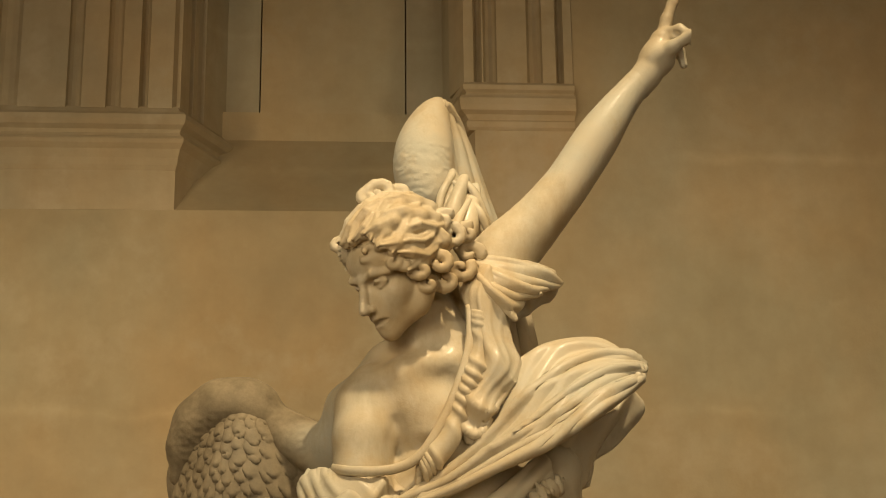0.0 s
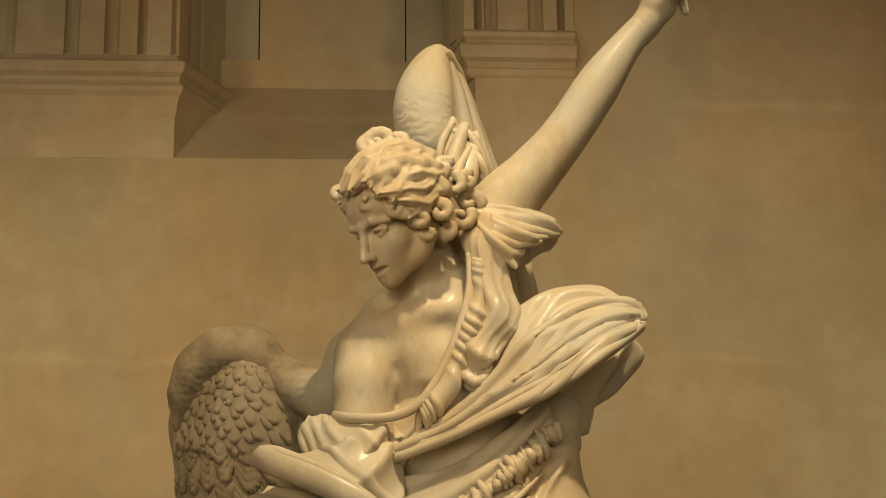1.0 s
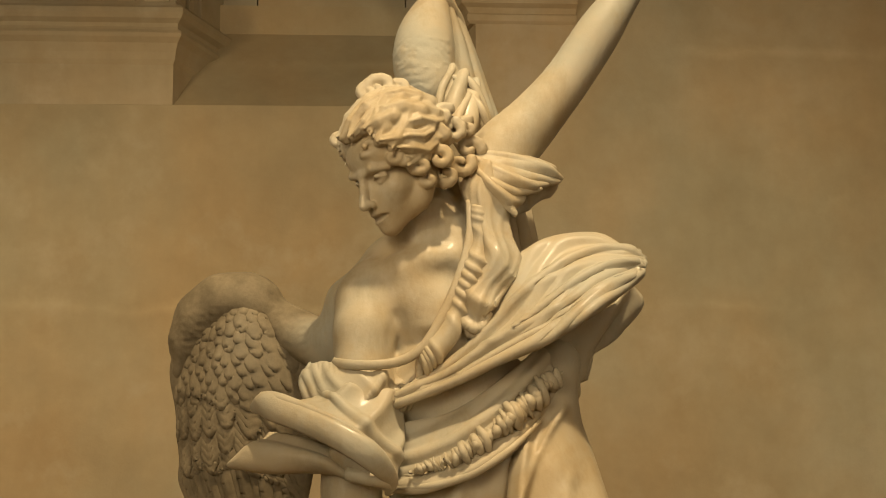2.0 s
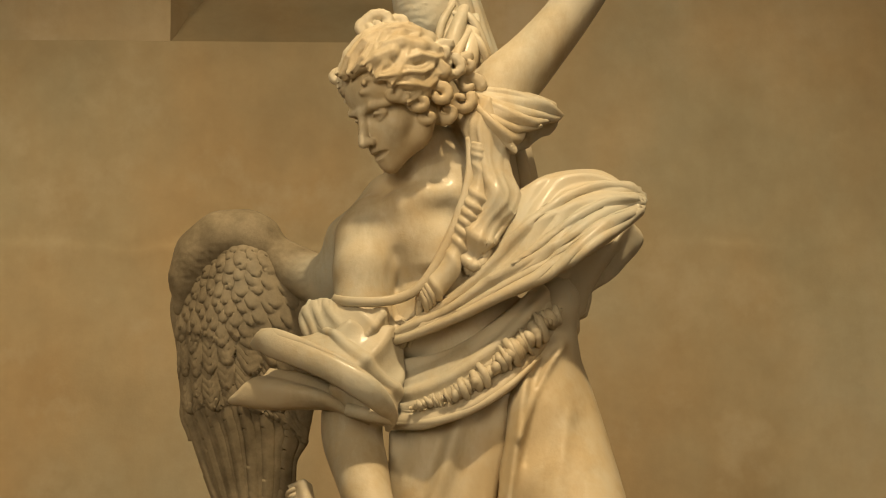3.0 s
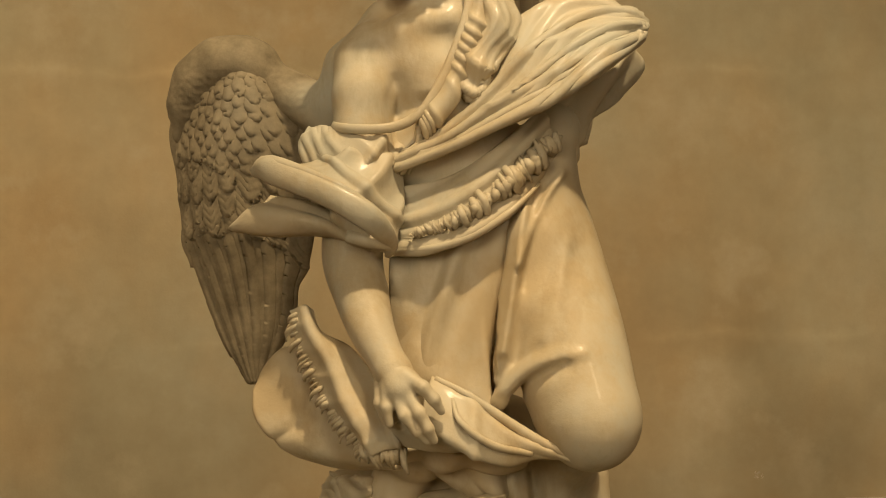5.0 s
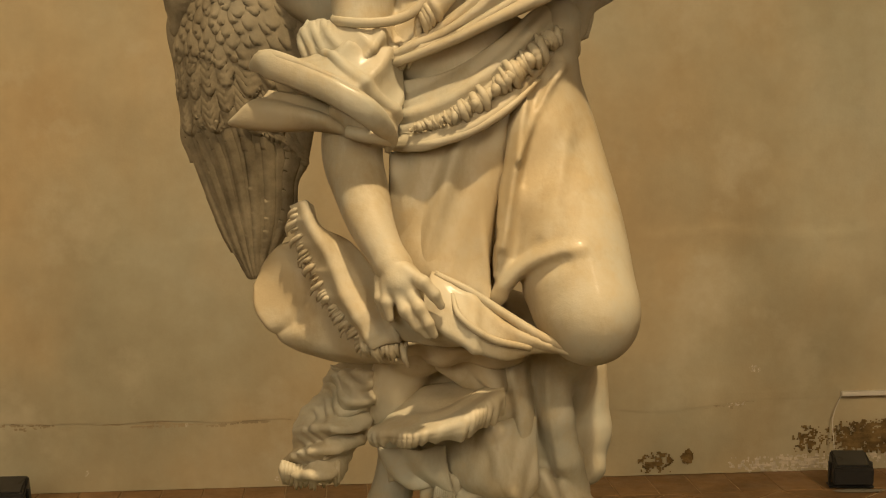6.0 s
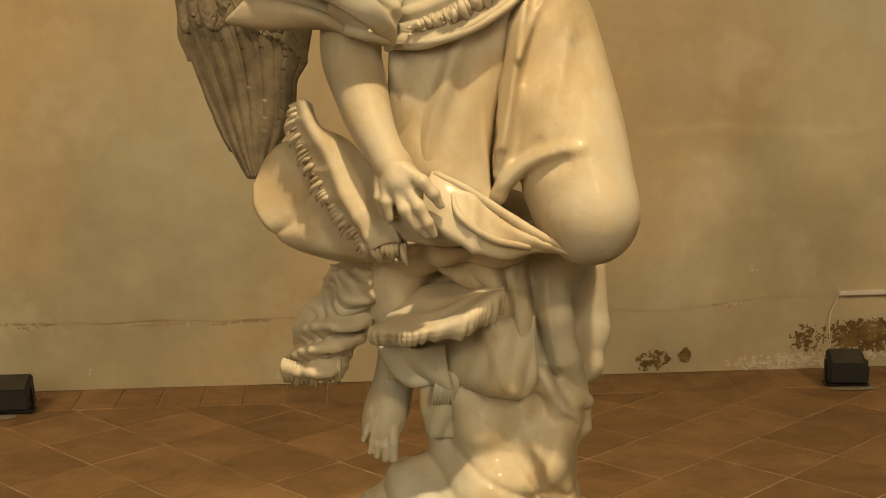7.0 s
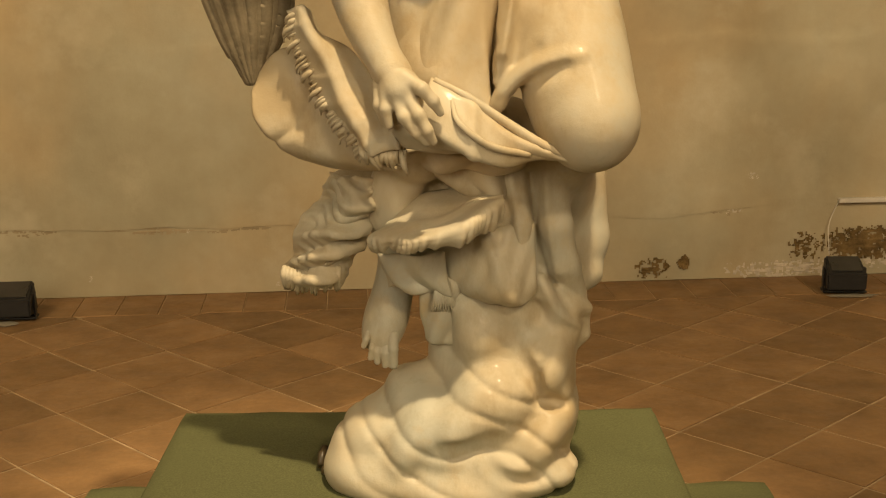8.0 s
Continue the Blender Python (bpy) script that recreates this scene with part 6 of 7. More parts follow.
sheet(marble, [[(-0.047, 2.405, 0.831), (-0.01, 2.395, 0.844), (0.023, 2.4, 0.829)],
              [(-0.049, 2.41, 0.762), (-0.011, 2.4, 0.764), (0.027, 2.405, 0.749)],
              [(-0.038, 2.42, 0.714), (-0.012, 2.415, 0.703), (0.018, 2.42, 0.707)]],
      0.012, lambda u, v: 0.005 * np.sin(u * 9 + v * 6), 36, 36)
strand(marble, [(-0.017, 2.385, 0.834, 0.0021), (-0.021, 2.38, 0.808, 0.0036), (-0.028, 2.388, 0.777, 0.0016)], 8, 6, 1)
strand(marble, [(-0.015, 2.385, 0.834, 0.0021), (-0.017, 2.38, 0.808, 0.0036), (-0.022, 2.388, 0.777, 0.0016)], 8, 6, 1)
strand(marble, [(-0.013, 2.385, 0.834, 0.0021), (-0.013, 2.38, 0.808, 0.0036), (-0.017, 2.388, 0.777, 0.0016)], 8, 6, 1)
strand(marble, [(-0.012, 2.385, 0.834, 0.0021), (-0.01, 2.38, 0.808, 0.0036), (-0.012, 2.388, 0.777, 0.0016)], 8, 6, 1)
strand(marble, [(-0.01, 2.385, 0.834, 0.0021), (-0.006, 2.38, 0.808, 0.0036), (-0.006, 2.388, 0.777, 0.0016)], 8, 6, 1)
strand(marble, [(-0.009, 2.385, 0.834, 0.0021), (-0.002, 2.38, 0.808, 0.0036), (-0.001, 2.388, 0.777, 0.0016)], 8, 6, 1)
strand(marble, [(-0.007, 2.385, 0.834, 0.0021), (0.002, 2.38, 0.808, 0.0036), (0.004, 2.388, 0.776, 0.0016)], 8, 6, 1)
strand(marble, [(-0.006, 2.385, 0.834, 0.0021), (0.005, 2.38, 0.808, 0.0036), (0.01, 2.388, 0.776, 0.0016)], 8, 6, 1)
strand(marble, [(-0.004, 2.385, 0.834, 0.0021), (0.009, 2.38, 0.808, 0.0036), (0.015, 2.388, 0.776, 0.0016)], 8, 6, 1)
strand(marble, [(-0.301, 2.425, 0.857, 0.0053), (-0.303, 2.415, 0.842, 0.0074), (-0.302, 2.43, 0.813, 0.0032)], 8, 6, 1)
strand(marble, [(-0.295, 2.425, 0.855, 0.0053), (-0.296, 2.415, 0.84, 0.0074), (-0.297, 2.43, 0.812, 0.0032)], 8, 6, 1)
strand(marble, [(-0.288, 2.425, 0.852, 0.0053), (-0.29, 2.415, 0.838, 0.0074), (-0.297, 2.43, 0.813, 0.0032)], 8, 6, 1)
strand(marble, [(-0.281, 2.425, 0.85, 0.0053), (-0.283, 2.415, 0.836, 0.0074), (-0.29, 2.43, 0.81, 0.0032)], 8, 6, 1)
strand(marble, [(-0.275, 2.425, 0.849, 0.0053), (-0.276, 2.415, 0.834, 0.0074), (-0.28, 2.43, 0.802, 0.0032)], 8, 6, 1)
strand(marble, [(-0.268, 2.425, 0.847, 0.0053), (-0.27, 2.415, 0.832, 0.0074), (-0.27, 2.43, 0.805, 0.0032)], 8, 6, 1)
strand(marble, [(-0.261, 2.425, 0.846, 0.0053), (-0.263, 2.415, 0.831, 0.0074), (-0.262, 2.43, 0.81, 0.0032)], 8, 6, 1)
strand(marble, [(-0.255, 2.425, 0.846, 0.0053), (-0.256, 2.415, 0.831, 0.0074), (-0.263, 2.43, 0.807, 0.0032)], 8, 6, 1)
strand(marble, [(-0.248, 2.425, 0.846, 0.0053), (-0.249, 2.415, 0.831, 0.0074), (-0.253, 2.43, 0.803, 0.0032)], 8, 6, 1)
strand(marble, [(-0.241, 2.425, 0.846, 0.0053), (-0.243, 2.415, 0.831, 0.0074), (-0.246, 2.43, 0.8, 0.0032)], 8, 6, 1)
strand(marble, [(-0.234, 2.425, 0.847, 0.0053), (-0.236, 2.415, 0.832, 0.0074), (-0.243, 2.43, 0.811, 0.0032)], 8, 6, 1)
strand(marble, [(-0.227, 2.425, 0.848, 0.0053), (-0.229, 2.415, 0.833, 0.0074), (-0.231, 2.43, 0.814, 0.0032)], 8, 6, 1)
strand(marble, [(-0.221, 2.425, 0.85, 0.0053), (-0.222, 2.415, 0.835, 0.0074), (-0.229, 2.43, 0.806, 0.0032)], 8, 6, 1)
strand(marble, [(-0.214, 2.425, 0.852, 0.0053), (-0.215, 2.415, 0.837, 0.0074), (-0.218, 2.43, 0.813, 0.0032)], 8, 6, 1)
strand(marble, [(-0.207, 2.425, 0.854, 0.0053), (-0.209, 2.415, 0.839, 0.0074), (-0.206, 2.43, 0.808, 0.0032)], 8, 6, 1)
strand(marble, [(-0.2, 2.425, 0.856, 0.0053), (-0.202, 2.415, 0.841, 0.0074), (-0.202, 2.43, 0.81, 0.0032)], 8, 6, 1)

# cloth knotted behind the shoulder
sheet(marble, [[(0.025, 2.58, 2.262), (0.047, 2.57, 2.247), (0.072, 2.59, 2.233)],
              [(0.002, 2.54, 2.195), (0.04, 2.52, 2.178), (0.08, 2.56, 2.177)],
              [(-0.005, 2.52, 2.133), (0.033, 2.49, 2.096), (0.097, 2.57, 2.131)]],
      0.012, lambda u, v: 0.008 * np.sin(u * 14 + v * 5), 40, 40)
strand(marble, [(0.027, 2.56, 2.25, 0.0068), (0.005, 2.535, 2.203, 0.0089), (-0.005, 2.52, 2.153, 0.0077)], 16, 8, 1)
strand(marble, [(0.041, 2.56, 2.241, 0.0068), (0.071, 2.55, 2.203, 0.009), (0.099, 2.56, 2.137, 0.0067)], 16, 8, 1)
strand(marble, [(0.059, 2.54, 2.19, 0.0067), (0.036, 2.5, 2.138, 0.0098), (0.029, 2.47, 2.086, 0.0086), (0.045, 2.45, 2.053, 0.0074)], 16, 8, 1)
strand(marble, [(0.064, 2.54, 2.185, 0.0078), (0.081, 2.53, 2.157, 0.0089), (0.094, 2.54, 2.125, 0.0066)], 16, 8, 1)
strand(marble, [(0.015, 2.56, 2.238, 0.0045), (0.038, 2.55, 2.221, 0.0067), (0.049, 2.55, 2.204, 0.0056)], 16, 8, 1)

# blades of the far wing, seen edge on
sheet(marble, [[(-0.002, 2.67, 2.443), (0.015, 2.66, 2.34), (0.025, 2.65, 2.239), (0.037, 2.62, 2.135)],
              [(0.011, 2.68, 2.449), (0.045, 2.69, 2.362), (0.073, 2.69, 2.262), (0.101, 2.68, 2.149)],
              [(0.028, 2.72, 2.448), (0.066, 2.74, 2.363), (0.101, 2.74, 2.249), (0.132, 2.72, 2.149)]],
      0.014, lambda u, v: 0.003 * np.sin(v * 19 + u * 2) + 0.003 * crease(v, 0.6, 0.05), 60, 40)
strand(marble, [(0.016, 2.66, 2.434, 0.0072), (0.042, 2.69, 2.406, 0.006), (0.058, 2.71, 2.377, 0.0024)], 16, 8, 0.6)
sheet(marble, [[(0.124, 2.63, 2.002), (0.138, 2.63, 1.905), (0.144, 2.62, 1.825)],
              [(0.149, 2.63, 2.005), (0.165, 2.63, 1.922), (0.175, 2.62, 1.835)],
              [(0.171, 2.66, 2.008), (0.187, 2.66, 1.932), (0.202, 2.65, 1.851)]],
      0.014, lambda u, v: 0.003 * np.sin(v * 15), 40, 30)

# the near wing: a bowed blade with its plumage in low relief, small feathers lapping over long ones
WING = [[(-0.483, 2.66, 1.777), (-0.518, 2.66, 1.701), (-0.523, 2.66, 1.588), (-0.513, 2.66, 1.476), (-0.494, 2.66, 1.403), (-0.441, 2.66, 1.263), (-0.391, 2.66, 1.170)],
        [(-0.440, 2.625, 1.803), (-0.457, 2.61, 1.701), (-0.464, 2.61, 1.591), (-0.456, 2.62, 1.481), (-0.436, 2.63, 1.400), (-0.403, 2.645, 1.266), (-0.382, 2.655, 1.169)],
        [(-0.386, 2.6, 1.810), (-0.385, 2.585, 1.704), (-0.385, 2.595, 1.595), (-0.377, 2.61, 1.485), (-0.369, 2.625, 1.397), (-0.363, 2.64, 1.269), (-0.373, 2.655, 1.173)],
        [(-0.333, 2.63, 1.788), (-0.273, 2.61, 1.705), (-0.249, 2.615, 1.594), (-0.249, 2.63, 1.495), (-0.265, 2.645, 1.411), (-0.268, 2.648, 1.393), (-0.287, 2.65, 1.360), (-0.293, 2.655, 1.306), (-0.315, 2.66, 1.261), (-0.360, 2.665, 1.186)]]


def scales(u, v, pitch, n, length, lean):
    """Lapped rows of round-ended feathers: how far along its own feather each place lies, 0 at the root and 1 at the tip, and how far aside."""
    b = u / pitch + lean * v
    along, aside = np.ones_like(u), np.zeros_like(u)
    free = np.ones(u.shape, bool)
    for back in range(length, -1, -1):
        j = np.floor(b) - back
        a = v * n + 0.5 * np.mod(j, 2) + 0.18 * np.sin(j * 2.7)
        k = np.floor(a)
        d = 2 * (a - k) - 1
        tip = j + length + 0.3 * np.sin(j * 5.1 + k * 3.3) - 0.62 * d * d
        hit = free & (b < tip)
        along[hit], aside[hit] = ((b - j) / length)[hit], d[hit]
        free &= ~hit
    return along, aside


def plumage(u, v):
    n = 7
    quill = np.mod(v * n + 0.25 * np.sin(u * 7), 1)
    long_ = 0.0055 * (1 - quill) - 0.003 * crease(quill, 0.5, 0.05)
    a, d = scales(u, v, 0.085, 7, 2, 0.25)
    middle = 0.003 + 0.0065 * a - 0.0022 * d * d + 0.0012 * crease(d, 0, 0.14) + 0.0004 * np.sin(a * 46 + 9 * np.abs(d))
    a, d = scales(u, v, 0.031, 12, 2, 1.2)
    small = 0.0065 + 0.0044 * a - 0.0022 * d * d + 0.0008 * crease(d, 0, 0.2)
    h = np.where(u < 0.50 + 0.035 * np.abs(np.sin(v * 11)), middle, long_)
    h = np.where(u < 0.30 + 0.035 * np.abs(np.sin(v * 15 + 1)) + 0.05 * (v - 0.5), small, h)
    return h * np.clip((u - 0.005) / 0.10, 0.1, 1) - 0.004


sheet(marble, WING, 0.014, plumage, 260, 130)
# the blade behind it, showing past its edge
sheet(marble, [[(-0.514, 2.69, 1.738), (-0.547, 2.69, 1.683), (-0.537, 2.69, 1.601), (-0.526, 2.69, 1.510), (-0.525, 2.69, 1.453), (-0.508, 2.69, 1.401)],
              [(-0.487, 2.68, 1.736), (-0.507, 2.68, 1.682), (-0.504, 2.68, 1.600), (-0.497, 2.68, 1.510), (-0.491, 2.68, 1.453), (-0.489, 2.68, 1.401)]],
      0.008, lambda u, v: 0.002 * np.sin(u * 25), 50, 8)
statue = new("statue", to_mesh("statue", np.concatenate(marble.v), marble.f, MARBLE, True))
tagged(statue, "polished ivory marble winged statue pointing upward, standing on the draped plinth", "statue")



# ---- plinth under a green cloth ----
def cloth_box(x0, x1, y0, y1, z0, z1, flare, seed, sag=0.0):
    """A cloth laid over a block: a soft-edged top, hanging sides with slack folds and a wavering hem."""
    top, nx, ny, nd = [], 40, 34, 14
    verts, faces = [], []
    ring = []
    for j in range(ny + 1):
        for i in range(nx + 1):
            x, y = x0 + (x1 - x0) * i / nx, y0 + (y1 - y0) * j / ny
            d = min(i, nx - i, j, ny - j)
            z = z1 + 0.004 * noise.fractal(Vector((x * 5 + seed, y * 5, 0)), 0.8, 2, 3)
            z += 0.006 * max(0, math.sin(9 * x + 14 * y + seed)) ** 6
            if d == 0:
                z -= 0.006
            verts.append((x, y, z))
    for j in range(ny):
        for i in range(nx):
            a = j * (nx + 1) + i
            faces.append((a, a + 1, a + nx + 2, a + nx + 1))
    border = [i for i in range(nx + 1)] + [(j * (nx + 1) + nx) for j in range(1, ny + 1)] + [ny * (nx + 1) + i for i in range(nx - 1, -1, -1)] + [j * (nx + 1) for j in range(ny - 1, 0, -1)]
    cx, cy = (x0 + x1) / 2, (y0 + y1) / 2
    prev = border
    nb = len(border)
    for k in range(1, nd + 1):
        q = k / nd
        cur = []
        for n, b in enumerate(border):
            x, y, _ = verts[b]
            ox = (1 if x > x1 - 1e-6 else -1 if x < x0 + 1e-6 else 0)
            oy = (1 if y > y1 - 1e-6 else -1 if y < y0 + 1e-6 else 0)
            corner = 0.6 if ox and oy else 1.0
            wave = 0.5 + 0.5 * noise.noise(Vector((x * 7 + seed, y * 7, 0)))
            out = (0.006 + flare * q ** 1.6 * (0.4 + wave)) * corner
            z = z1 + (z0 - z1) * q + 0.004 * (1 - q)
            if k == nd:
                z = z0 + 0.004
            verts.append((x + ox * out, y + oy * out, z))
            cur.append(len(verts) - 1)
        for n in range(nb):
            m = (n + 1) % nb
            faces.append((prev[n], cur[n], cur[m], prev[m]))
        prev = cur
    return verts, faces


plinth = tagged(new("plinth"), "stepped plinth draped in olive green cloth", "plinth")
for name, args, label in (("upper_cloth", (-0.582, 0.452, 1.98, 2.815, 0.2, 0.43, 0.03, 1.0), "smooth green cloth over the top block"),
                          ("lower_cloth", (-0.84, 0.74, 1.8, 2.93, 0.0, 0.2, 0.07, 5.0), "green cloth spread over the lower step")):
    ob = new(name, to_mesh(name, *cloth_box(*args), CLOTH, True))
    ob.parent = plinth
    tagged(ob, label)


# ---- floor floodlights by the wall, switched off ----
def floodlight(name, m, label):
    root = tagged(new(name), label, "floodlight", "floodlights along the wall")
    root.matrix_world = m
    bm = bmesh.new()
    vs = [bm.verts.new(c) for c in ((-0.078, -0.062, 0.018), (0.078, -0.062, 0.018), (0.078, 0.062, 0.018), (-0.078, 0.062, 0.018),
                                    (-0.08, -0.064, 0.086), (0.08, -0.064, 0.086), (0.07, 0.06, 0.135), (-0.07, 0.06, 0.135))]
    for f in ((3, 2, 1, 0), (4, 5, 6, 7), (0, 1, 5, 4), (1, 2, 6, 5), (2, 3, 7, 6), (3, 0, 4, 7)):
        bm.faces.new([vs[i] for i in f])
    bmesh.ops.bevel(bm, geom=bm.edges[:], offset=0.006, segments=2, affect="EDGES")
    part("housing", bm, BLACK, root)
    slope = Matrix.Translation((0, -0.002, 0.115)) @ pose(0, 0, 0, 21.8)
    bm = bmesh.new()
    box(bm, -0.062, 0.062, -0.05, 0.05, -0.004, 0.002, 0.002, slope)
    part("glass", bm, GLASS_DARK, root, "dark lamp glass")
    for s in (-1, 1):
        bm = bmesh.new()
        box(bm, s * 0.082 - 0.004, s * 0.082 + 0.004, -0.012, 0.012, 0.006, 0.1, 0.002)
        part("bracket", bm, BLACK, root)
    bm = bmesh.new()
    box(bm, -0.088, 0.088, -0.03, 0.03, 0.0, 0.008, 0.002)
    part("base_plate", bm, BLACK, root)
    return root


# each on a smear of cement at the foot of the wall
def smear(m, w, d, seed):
    bm = bmesh.new()
    n = 26
    ring = []
    c = bm.verts.new((0, 0, 0.005))
    for i in range(n):
        a = 2 * math.pi * i / n
        r = 1 + 0.25 * noise.noise(Vector((math.cos(a) * 2 + seed, math.sin(a) * 2, 0)))
        ring.append(bm.verts.new((w * r * math.cos(a), d * r * math.sin(a), 0.0035)))
    for i in range(n):
        bm.faces.new((c, ring[i], ring[(i + 1) % n]))
    ob = new("cement_smear", from_bm("cement_smear", bm, CEMENT))
    ob.matrix_world = m
    tagged(ob, "grey cement smear on the terracotta floor", "stain", "", "structure")


LAMPS = (pose(-1.685, 5.02, 0.006, 0, 0, 3), pose(1.622, 5.285, 0.006, 0, 0, -4))
for m in LAMPS:
    floodlight("floodlight", m, "small black floodlight standing on the floor by the wall")
smear(pose(-1.70, 4.945, 0, 0, 0, 10), 0.05, 0.035, 1.0)
smear(pose(1.64, 5.225, 0, 0, 0, 2), 0.10, 0.028, 4.0)


# ---- conduit and flex on the wall ----
def tube_mesh(points, r, n=8):
    verts, faces = [], []
    pts = [Vector(p) for p in points]
    for i, p in enumerate(pts):
        d = (pts[min(i + 1, len(pts) - 1)] - pts[max(i - 1, 0)]).normalized()
        a = d.cross(Vector((0.3, 1, 0.2))).normalized()
        b = d.cross(a)
        for k in range(n):
            t = 2 * math.pi * k / n
            verts.append(p + (a * math.cos(t) + b * math.sin(t)) * r)
    for i in range(len(pts) - 1):
        for k in range(n):
            faces.append((i * n + k, i * n + (k + 1) % n, (i + 1) * n + (k + 1) % n, (i + 1) * n + k))
    faces.append(tuple(range(n))[::-1])
    faces.append(tuple((len(pts) - 1) * n + k for k in range(n)))
    return verts, faces


conduit = tagged(new("cable_conduit"), "white cable conduit along the wall with a hanging flex", "conduit")
conduit.matrix_world = WALL
bm = bmesh.new()
box(bm, 1.665, 4.0, -0.022, 0.004, 0.318, 0.338, 0.004)
part("trunking", bm, PVC, conduit, "white plastic trunking")
flex = [(1.668 - 0.045 * math.sin(min(1, k / 8) * 1.5), -0.012 - 0.04 * (k / 14) ** 2, 0.327 - 0.225 * k / 14) for k in range(15)]
ob = new("flex", to_mesh("flex", *tube_mesh(flex, 0.002), PVC, True))
ob.parent = conduit
tagged(ob, "thin pale flex")


# ---- wear along the foot of the wall: bare brick, lime bloom and patches ----
def blotch(name, u, z, w, h, mat, seed, label, rag=0.45, lift=0.002, holes=0.0):
    """A ragged scab on the wall: cells kept where noise says so, within an oval."""
    bm = bmesh.new()
    n, m = max(12, int(w / 0.006)), max(8, int(h / 0.006))
    grid = {}

    def vert(i, j):
        if (i, j) not in grid:
            x, y = i / n * 2 - 1, j / m * 2 - 1
            jx, jz = (noise.noise(Vector((i * 0.9 + seed, j * 0.9, k))) * 0.0025 for k in (1.0, 7.0))
            grid[i, j] = bm.verts.new((u + x * w / 2 + jx, 0.009 - lift - 0.003 * noise.noise(Vector((x * 5, y * 5, seed))), z + y * h / 2 + jz))
        return grid[i, j]
    for j in range(m):
        for i in range(n):
            x, y = (i + 0.5) / n * 2 - 1, (j + 0.5) / m * 2 - 1
            f = 1 - x * x - y * y + rag * 2.2 * noise.fractal(Vector((x * w * 22 + seed, y * h * 22, seed)), 0.7, 2.0, 4) - holes
            if f > 0.25:
                bm.faces.new((vert(i, j), vert(i + 1, j), vert(i + 1, j + 1), vert(i, j + 1)))
    me = from_bm(name, bm, mat)
    ob = new(name, me)
    ob.matrix_world = WALL @ Matrix.Translation((0, -0.006, 0))
    return tagged(ob, label, "wear", "", "structure")


blotch("bare_brick_patch", 1.80, 0.14, 0.40, 0.15, BRICK, 3.0, "bare brown brick where the plaster has fallen", 0.5, 0.004)
blotch("bare_brick_patch", 1.53, 0.135, 0.14, 0.12, BRICK, 11.0, "small flaked holes in the plaster", 0.9, 0.004, 0.35)
blotch("bare_brick_patch", 1.01, 0.075, 0.062, 0.07, BRICK, 7.0, "small square hole in the plaster", 0.3, 0.004)
blotch("bare_brick_patch", 0.88, 0.055, 0.16, 0.09, BRICK, 21.0, "ragged flaking at the foot of the wall", 0.95, 0.004, 0.4)
blotch("lime_bloom", 1.46, 0.035, 0.55, 0.075, LIME, 15.0, "pale lime bloom at the foot of the wall", 0.7, 0.002, 0.2)
blotch("lime_bloom", 2.0, 0.055, 0.5, 0.06, LIME, 19.0, "pale lime bloom at the foot of the wall", 0.7, 0.002, 0.2)
blotch("plaster_scar", 1.27, 0.345, 0.10, 0.13, LIME, 5.0, "pale scar in the plaster", 0.9, -0.003, 0.4)
blotch("plaster_scar", 1.75, 0.43, 0.22, 0.10, CEMENT, 9.0, "grey cement repair in the plaster", 0.6, -0.003, 0.3)

# brown line under the plaster's lower edge, and chips that show lime
for u, z, w, seed in ((-1.15, 0.283, 1.5, 41.0), (-0.2, 0.285, 0.9, 43.0), (0.85, 0.30, 0.95, 47.0)):
    blotch("brown_line", u, z, w, 0.055, BROWN_PLASTER, seed, "brown line along the edge of the plaster", 0.55, -0.001, 0.0)
for u, z, w, h, seed in ((-1.06, 0.265, 0.016, 0.022, 51.0), (-0.46, 0.262, 0.012, 0.014, 52.0), (-0.31, 0.265, 0.014, 0.016, 53.0), (-1.47, 0.075, 0.02, 0.034, 54.0),
                         (-0.70, 0.03, 0.02, 0.028, 55.0), (1.30, 0.44, 0.05, 0.035, 56.0), (1.22, 0.30, 0.08, 0.04, 57.0), (0.60, 0.12, 0.018, 0.03, 58.0)):
    blotch("lime_chip", u, z, w, h, LIME, seed, "pale chip in the plaster", 0.5, -0.001, 0.0)

# a bronze strap bedded under the edge of the marble cloud
strap = tagged(new("bronze_strap"), "dark bronze strap under the edge of the marble base", "strap")
for name, pts, r in (("strap_band", [(-0.245, 2.47, 0.445), (-0.243, 2.44, 0.44), (-0.22, 2.41, 0.438), (-0.16, 2.36, 0.437), (-0.10, 2.32, 0.437)], 0.0055),
                     ("strap_end", [(-0.243, 2.49, 0.470), (-0.249, 2.475, 0.460), (-0.248, 2.455, 0.446)], 0.009)):
    ob = new(name, to_mesh(name, *tube_mesh(pts, r), BRONZE, True))
    ob.parent = strap


# ---- the floor's tiles, laid on the diagonal ----
TILE, TURN45 = 0.300, radians(45.2)
tu, tv = Vector((math.cos(TURN45), math.sin(TURN45))), Vector((math.sin(TURN45), -math.cos(TURN45)))


def tile_mesh(name, seed):
    h, e = TILE / 2 - 0.004, 0.005
    rnd = random.Random(seed)
    vs = []
    for inset, z in ((0.0, -0.006), (0.0, -0.002), (e, 0.0)):
        for sx, sy in ((-1, -1), (1, -1), (1, 1), (-1, 1)):
            vs.append((sx * (h - inset) + rnd.uniform(-0.001, 0.001), sy * (h - inset) + rnd.uniform(-0.001, 0.001), z))
    fs = [(8, 9, 10, 11)]
    for r in (0, 4):
        fs += [(r + k, r + (k + 1) % 4, r + 4 + (k + 1) % 4, r + 4 + k) for k in range(4)]
    return vs, fs


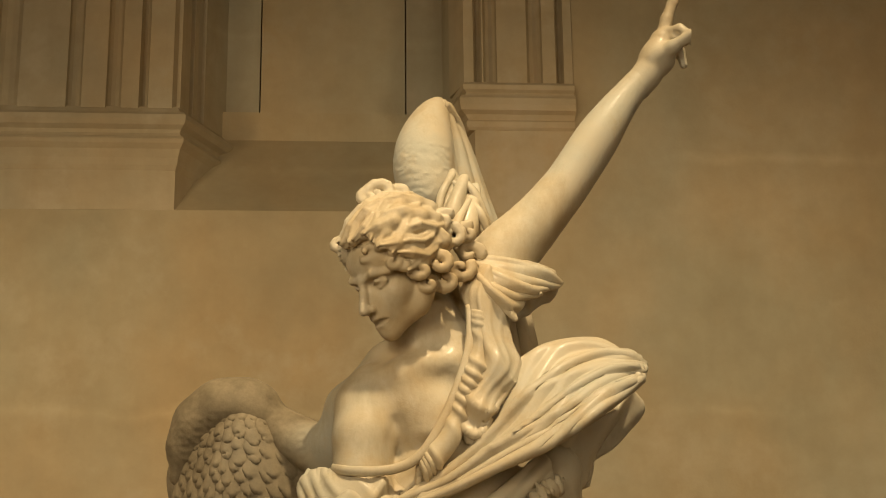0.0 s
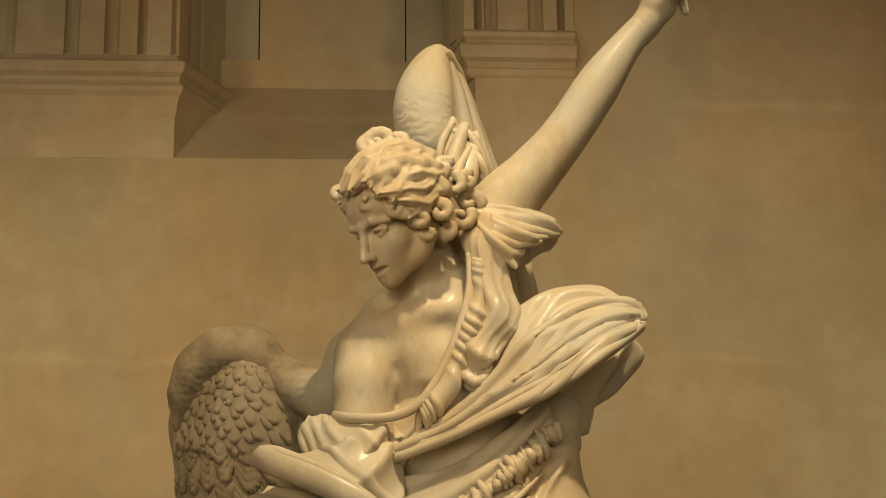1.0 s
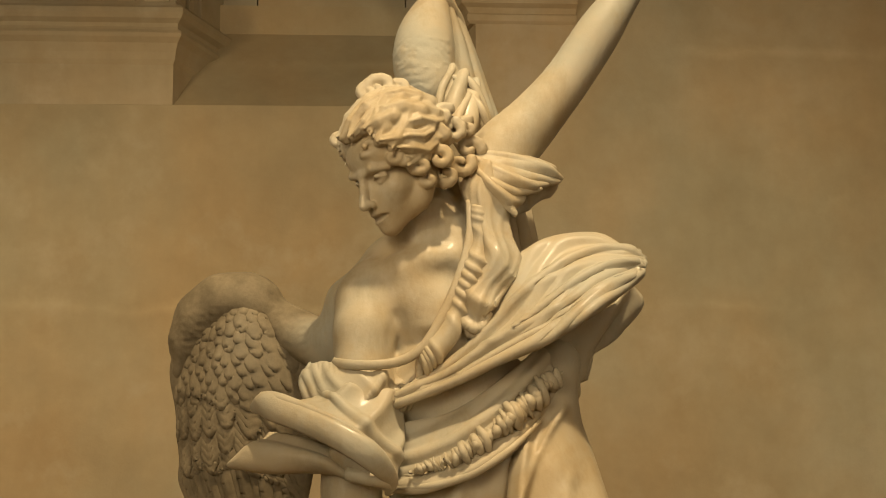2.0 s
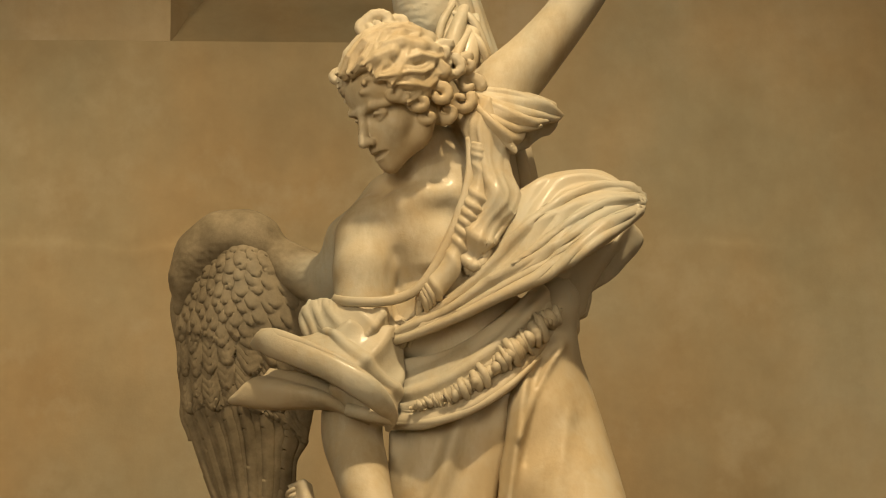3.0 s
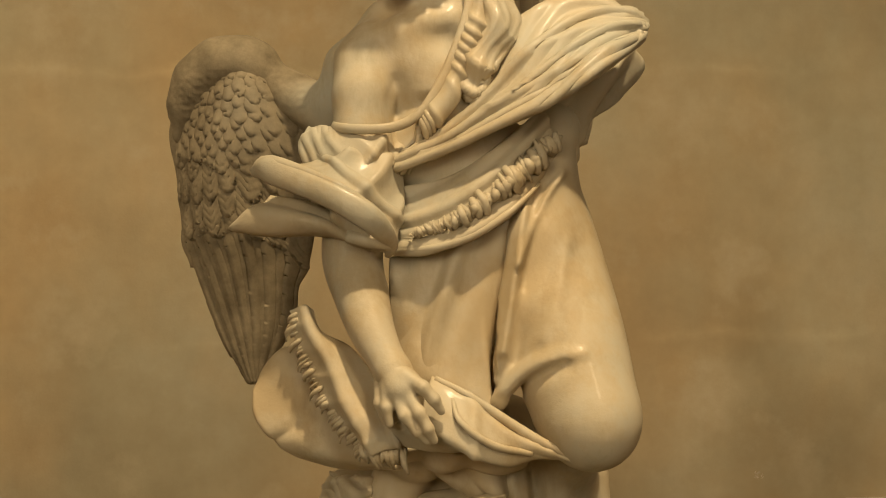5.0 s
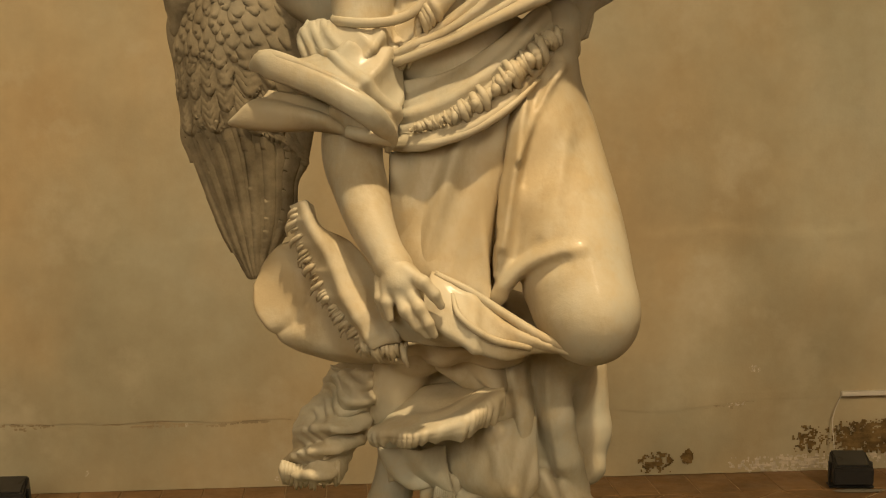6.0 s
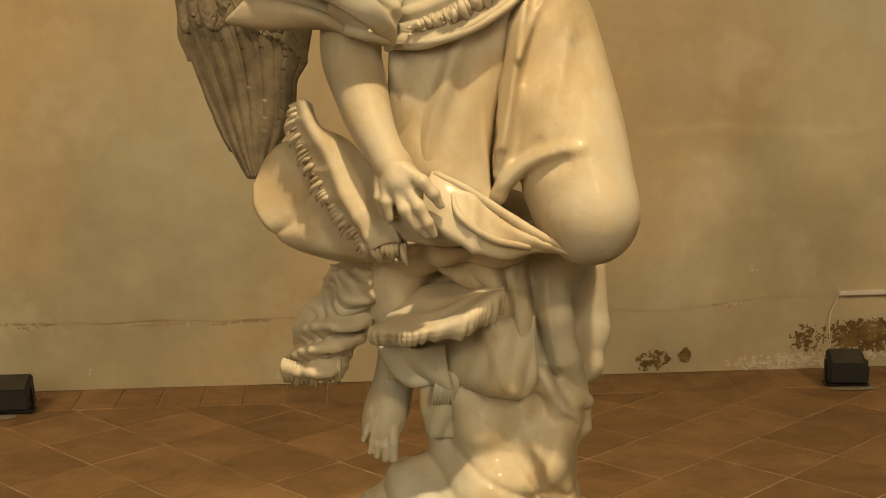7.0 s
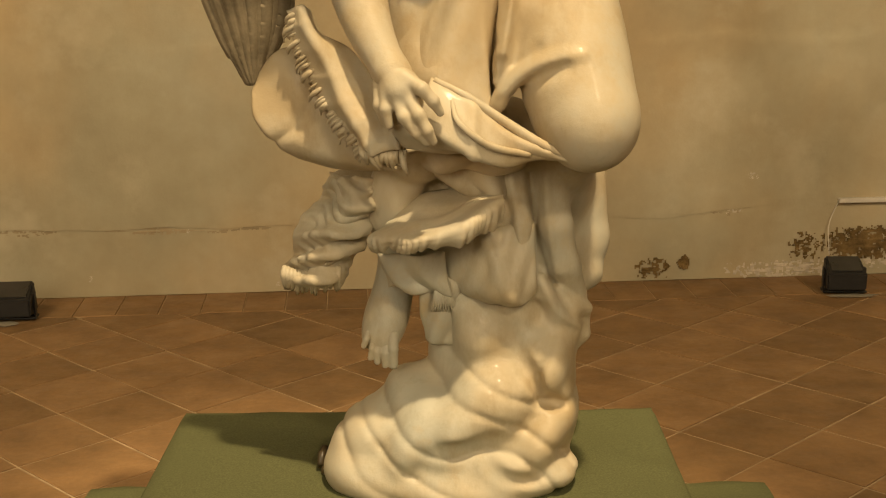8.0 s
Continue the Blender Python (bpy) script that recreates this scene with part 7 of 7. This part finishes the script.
BORDER = 0.285


def prism(outline):
    """A thin tile of any outline, its upper arris eased."""
    n, c = len(outline), sum((Vector(p) for p in outline), Vector((0, 0))) / len(outline)
    vs = []
    for ease, z in ((0.0, -0.006), (0.0, -0.002), (0.004, 0.0)):
        for p in outline:
            d = c - Vector(p)
            q = Vector(p) + d.normalized() * min(ease, d.length * 0.3)
            vs.append((q.x, q.y, z))
    fs = [tuple(range(2 * n, 3 * n))]
    for r in (0, n):
        fs += [(r + k, r + (k + 1) % n, r + n + (k + 1) % n, r + n + k) for k in range(n)]
    return vs, fs


def cut_at(outline, limit):
    """The part of an outline whose y stays below limit."""
    out = []
    for p, q in zip(outline, outline[1:] + outline[:1]):
        if p[1] <= limit:
            out.append(p)
        if (p[1] - limit) * (q[1] - limit) < 0:
            k = (limit - p[1]) / (q[1] - p[1])
            out.append((p[0] + k * (q[0] - p[0]), limit))
    return out


shapes = [to_mesh("tile", *tile_mesh("tile", s), TERRACOTTA) for s in range(6)]
rest_v, rest_f = [], []
rv, rf = tile_mesh("tile", 3)
edge = WALL.inverted()
rnd = random.Random(5)
for i in range(-30, 31):
    for j in range(-30, 31):
        c = Vector((0.9, 4.822)) + tu * (TILE * (i + 0.5)) + tv * (TILE * (j + 0.5))
        loc = edge @ Vector((c.x, c.y, 0))
        if abs(c.x) > 4.0 or c.y < -2.7:
            continue
        h = TILE / 2 - 0.004
        corners = [tuple((edge @ Vector((*(c + tu * a * h + tv * b * h), 0))).to_2d()) for a, b in ((-1, -1), (-1, 1), (1, 1), (1, -1))]
        if max(p[1] for p in corners) > -BORDER - 0.008:
            # tiles cut to meet the border along the wall
            piece = cut_at(corners, -BORDER - 0.008)
            if len(piece) > 2 and max(p[1] for p in piece) - min(p[1] for p in piece) > 0.02:
                ob = new("tile", to_mesh("tile", *prism(piece), TERRACOTTA))
                ob.matrix_world = WALL
                ob.parent = FLOOR
            continue
        m = Matrix.Translation((c.x, c.y, rnd.uniform(-0.0012, 0.0012))) @ Euler((rnd.uniform(-0.004, 0.004), rnd.uniform(-0.004, 0.004), TURN45 + rnd.choice((0, 1, 2, 3)) * math.pi / 2)).to_matrix().to_4x4()
        if abs(c.x) < 2.35 and c.y > 2.5:
            ob = new("tile", shapes[rnd.randrange(6)])
            ob.matrix_world = m
            ob.parent = FLOOR
        else:
            k = len(rest_v)
            rest_v += [m @ Vector(v) for v in rv]
            rest_f += [tuple(k + q for q in f) for f in rf]
# a border of upright tiles along the foot of the wall
for k in range(-24, 25):
    x = 0.166 * k
    piece = [(x + 0.002, -BORDER), (x + 0.164, -BORDER), (x + 0.164, 0.0), (x + 0.002, 0.0)]
    ob = new("border_tile", to_mesh("border_tile", *prism(piece), TERRACOTTA))
    ob.matrix_world = WALL @ Matrix.Translation((0, 0, rnd.uniform(-0.001, 0.001)))
    ob.parent = FLOOR
ob = new("tiles_beyond", to_mesh("tiles_beyond", rest_v, rest_f, TERRACOTTA))
ob.parent = FLOOR
tagged(ob, kind="stuff")
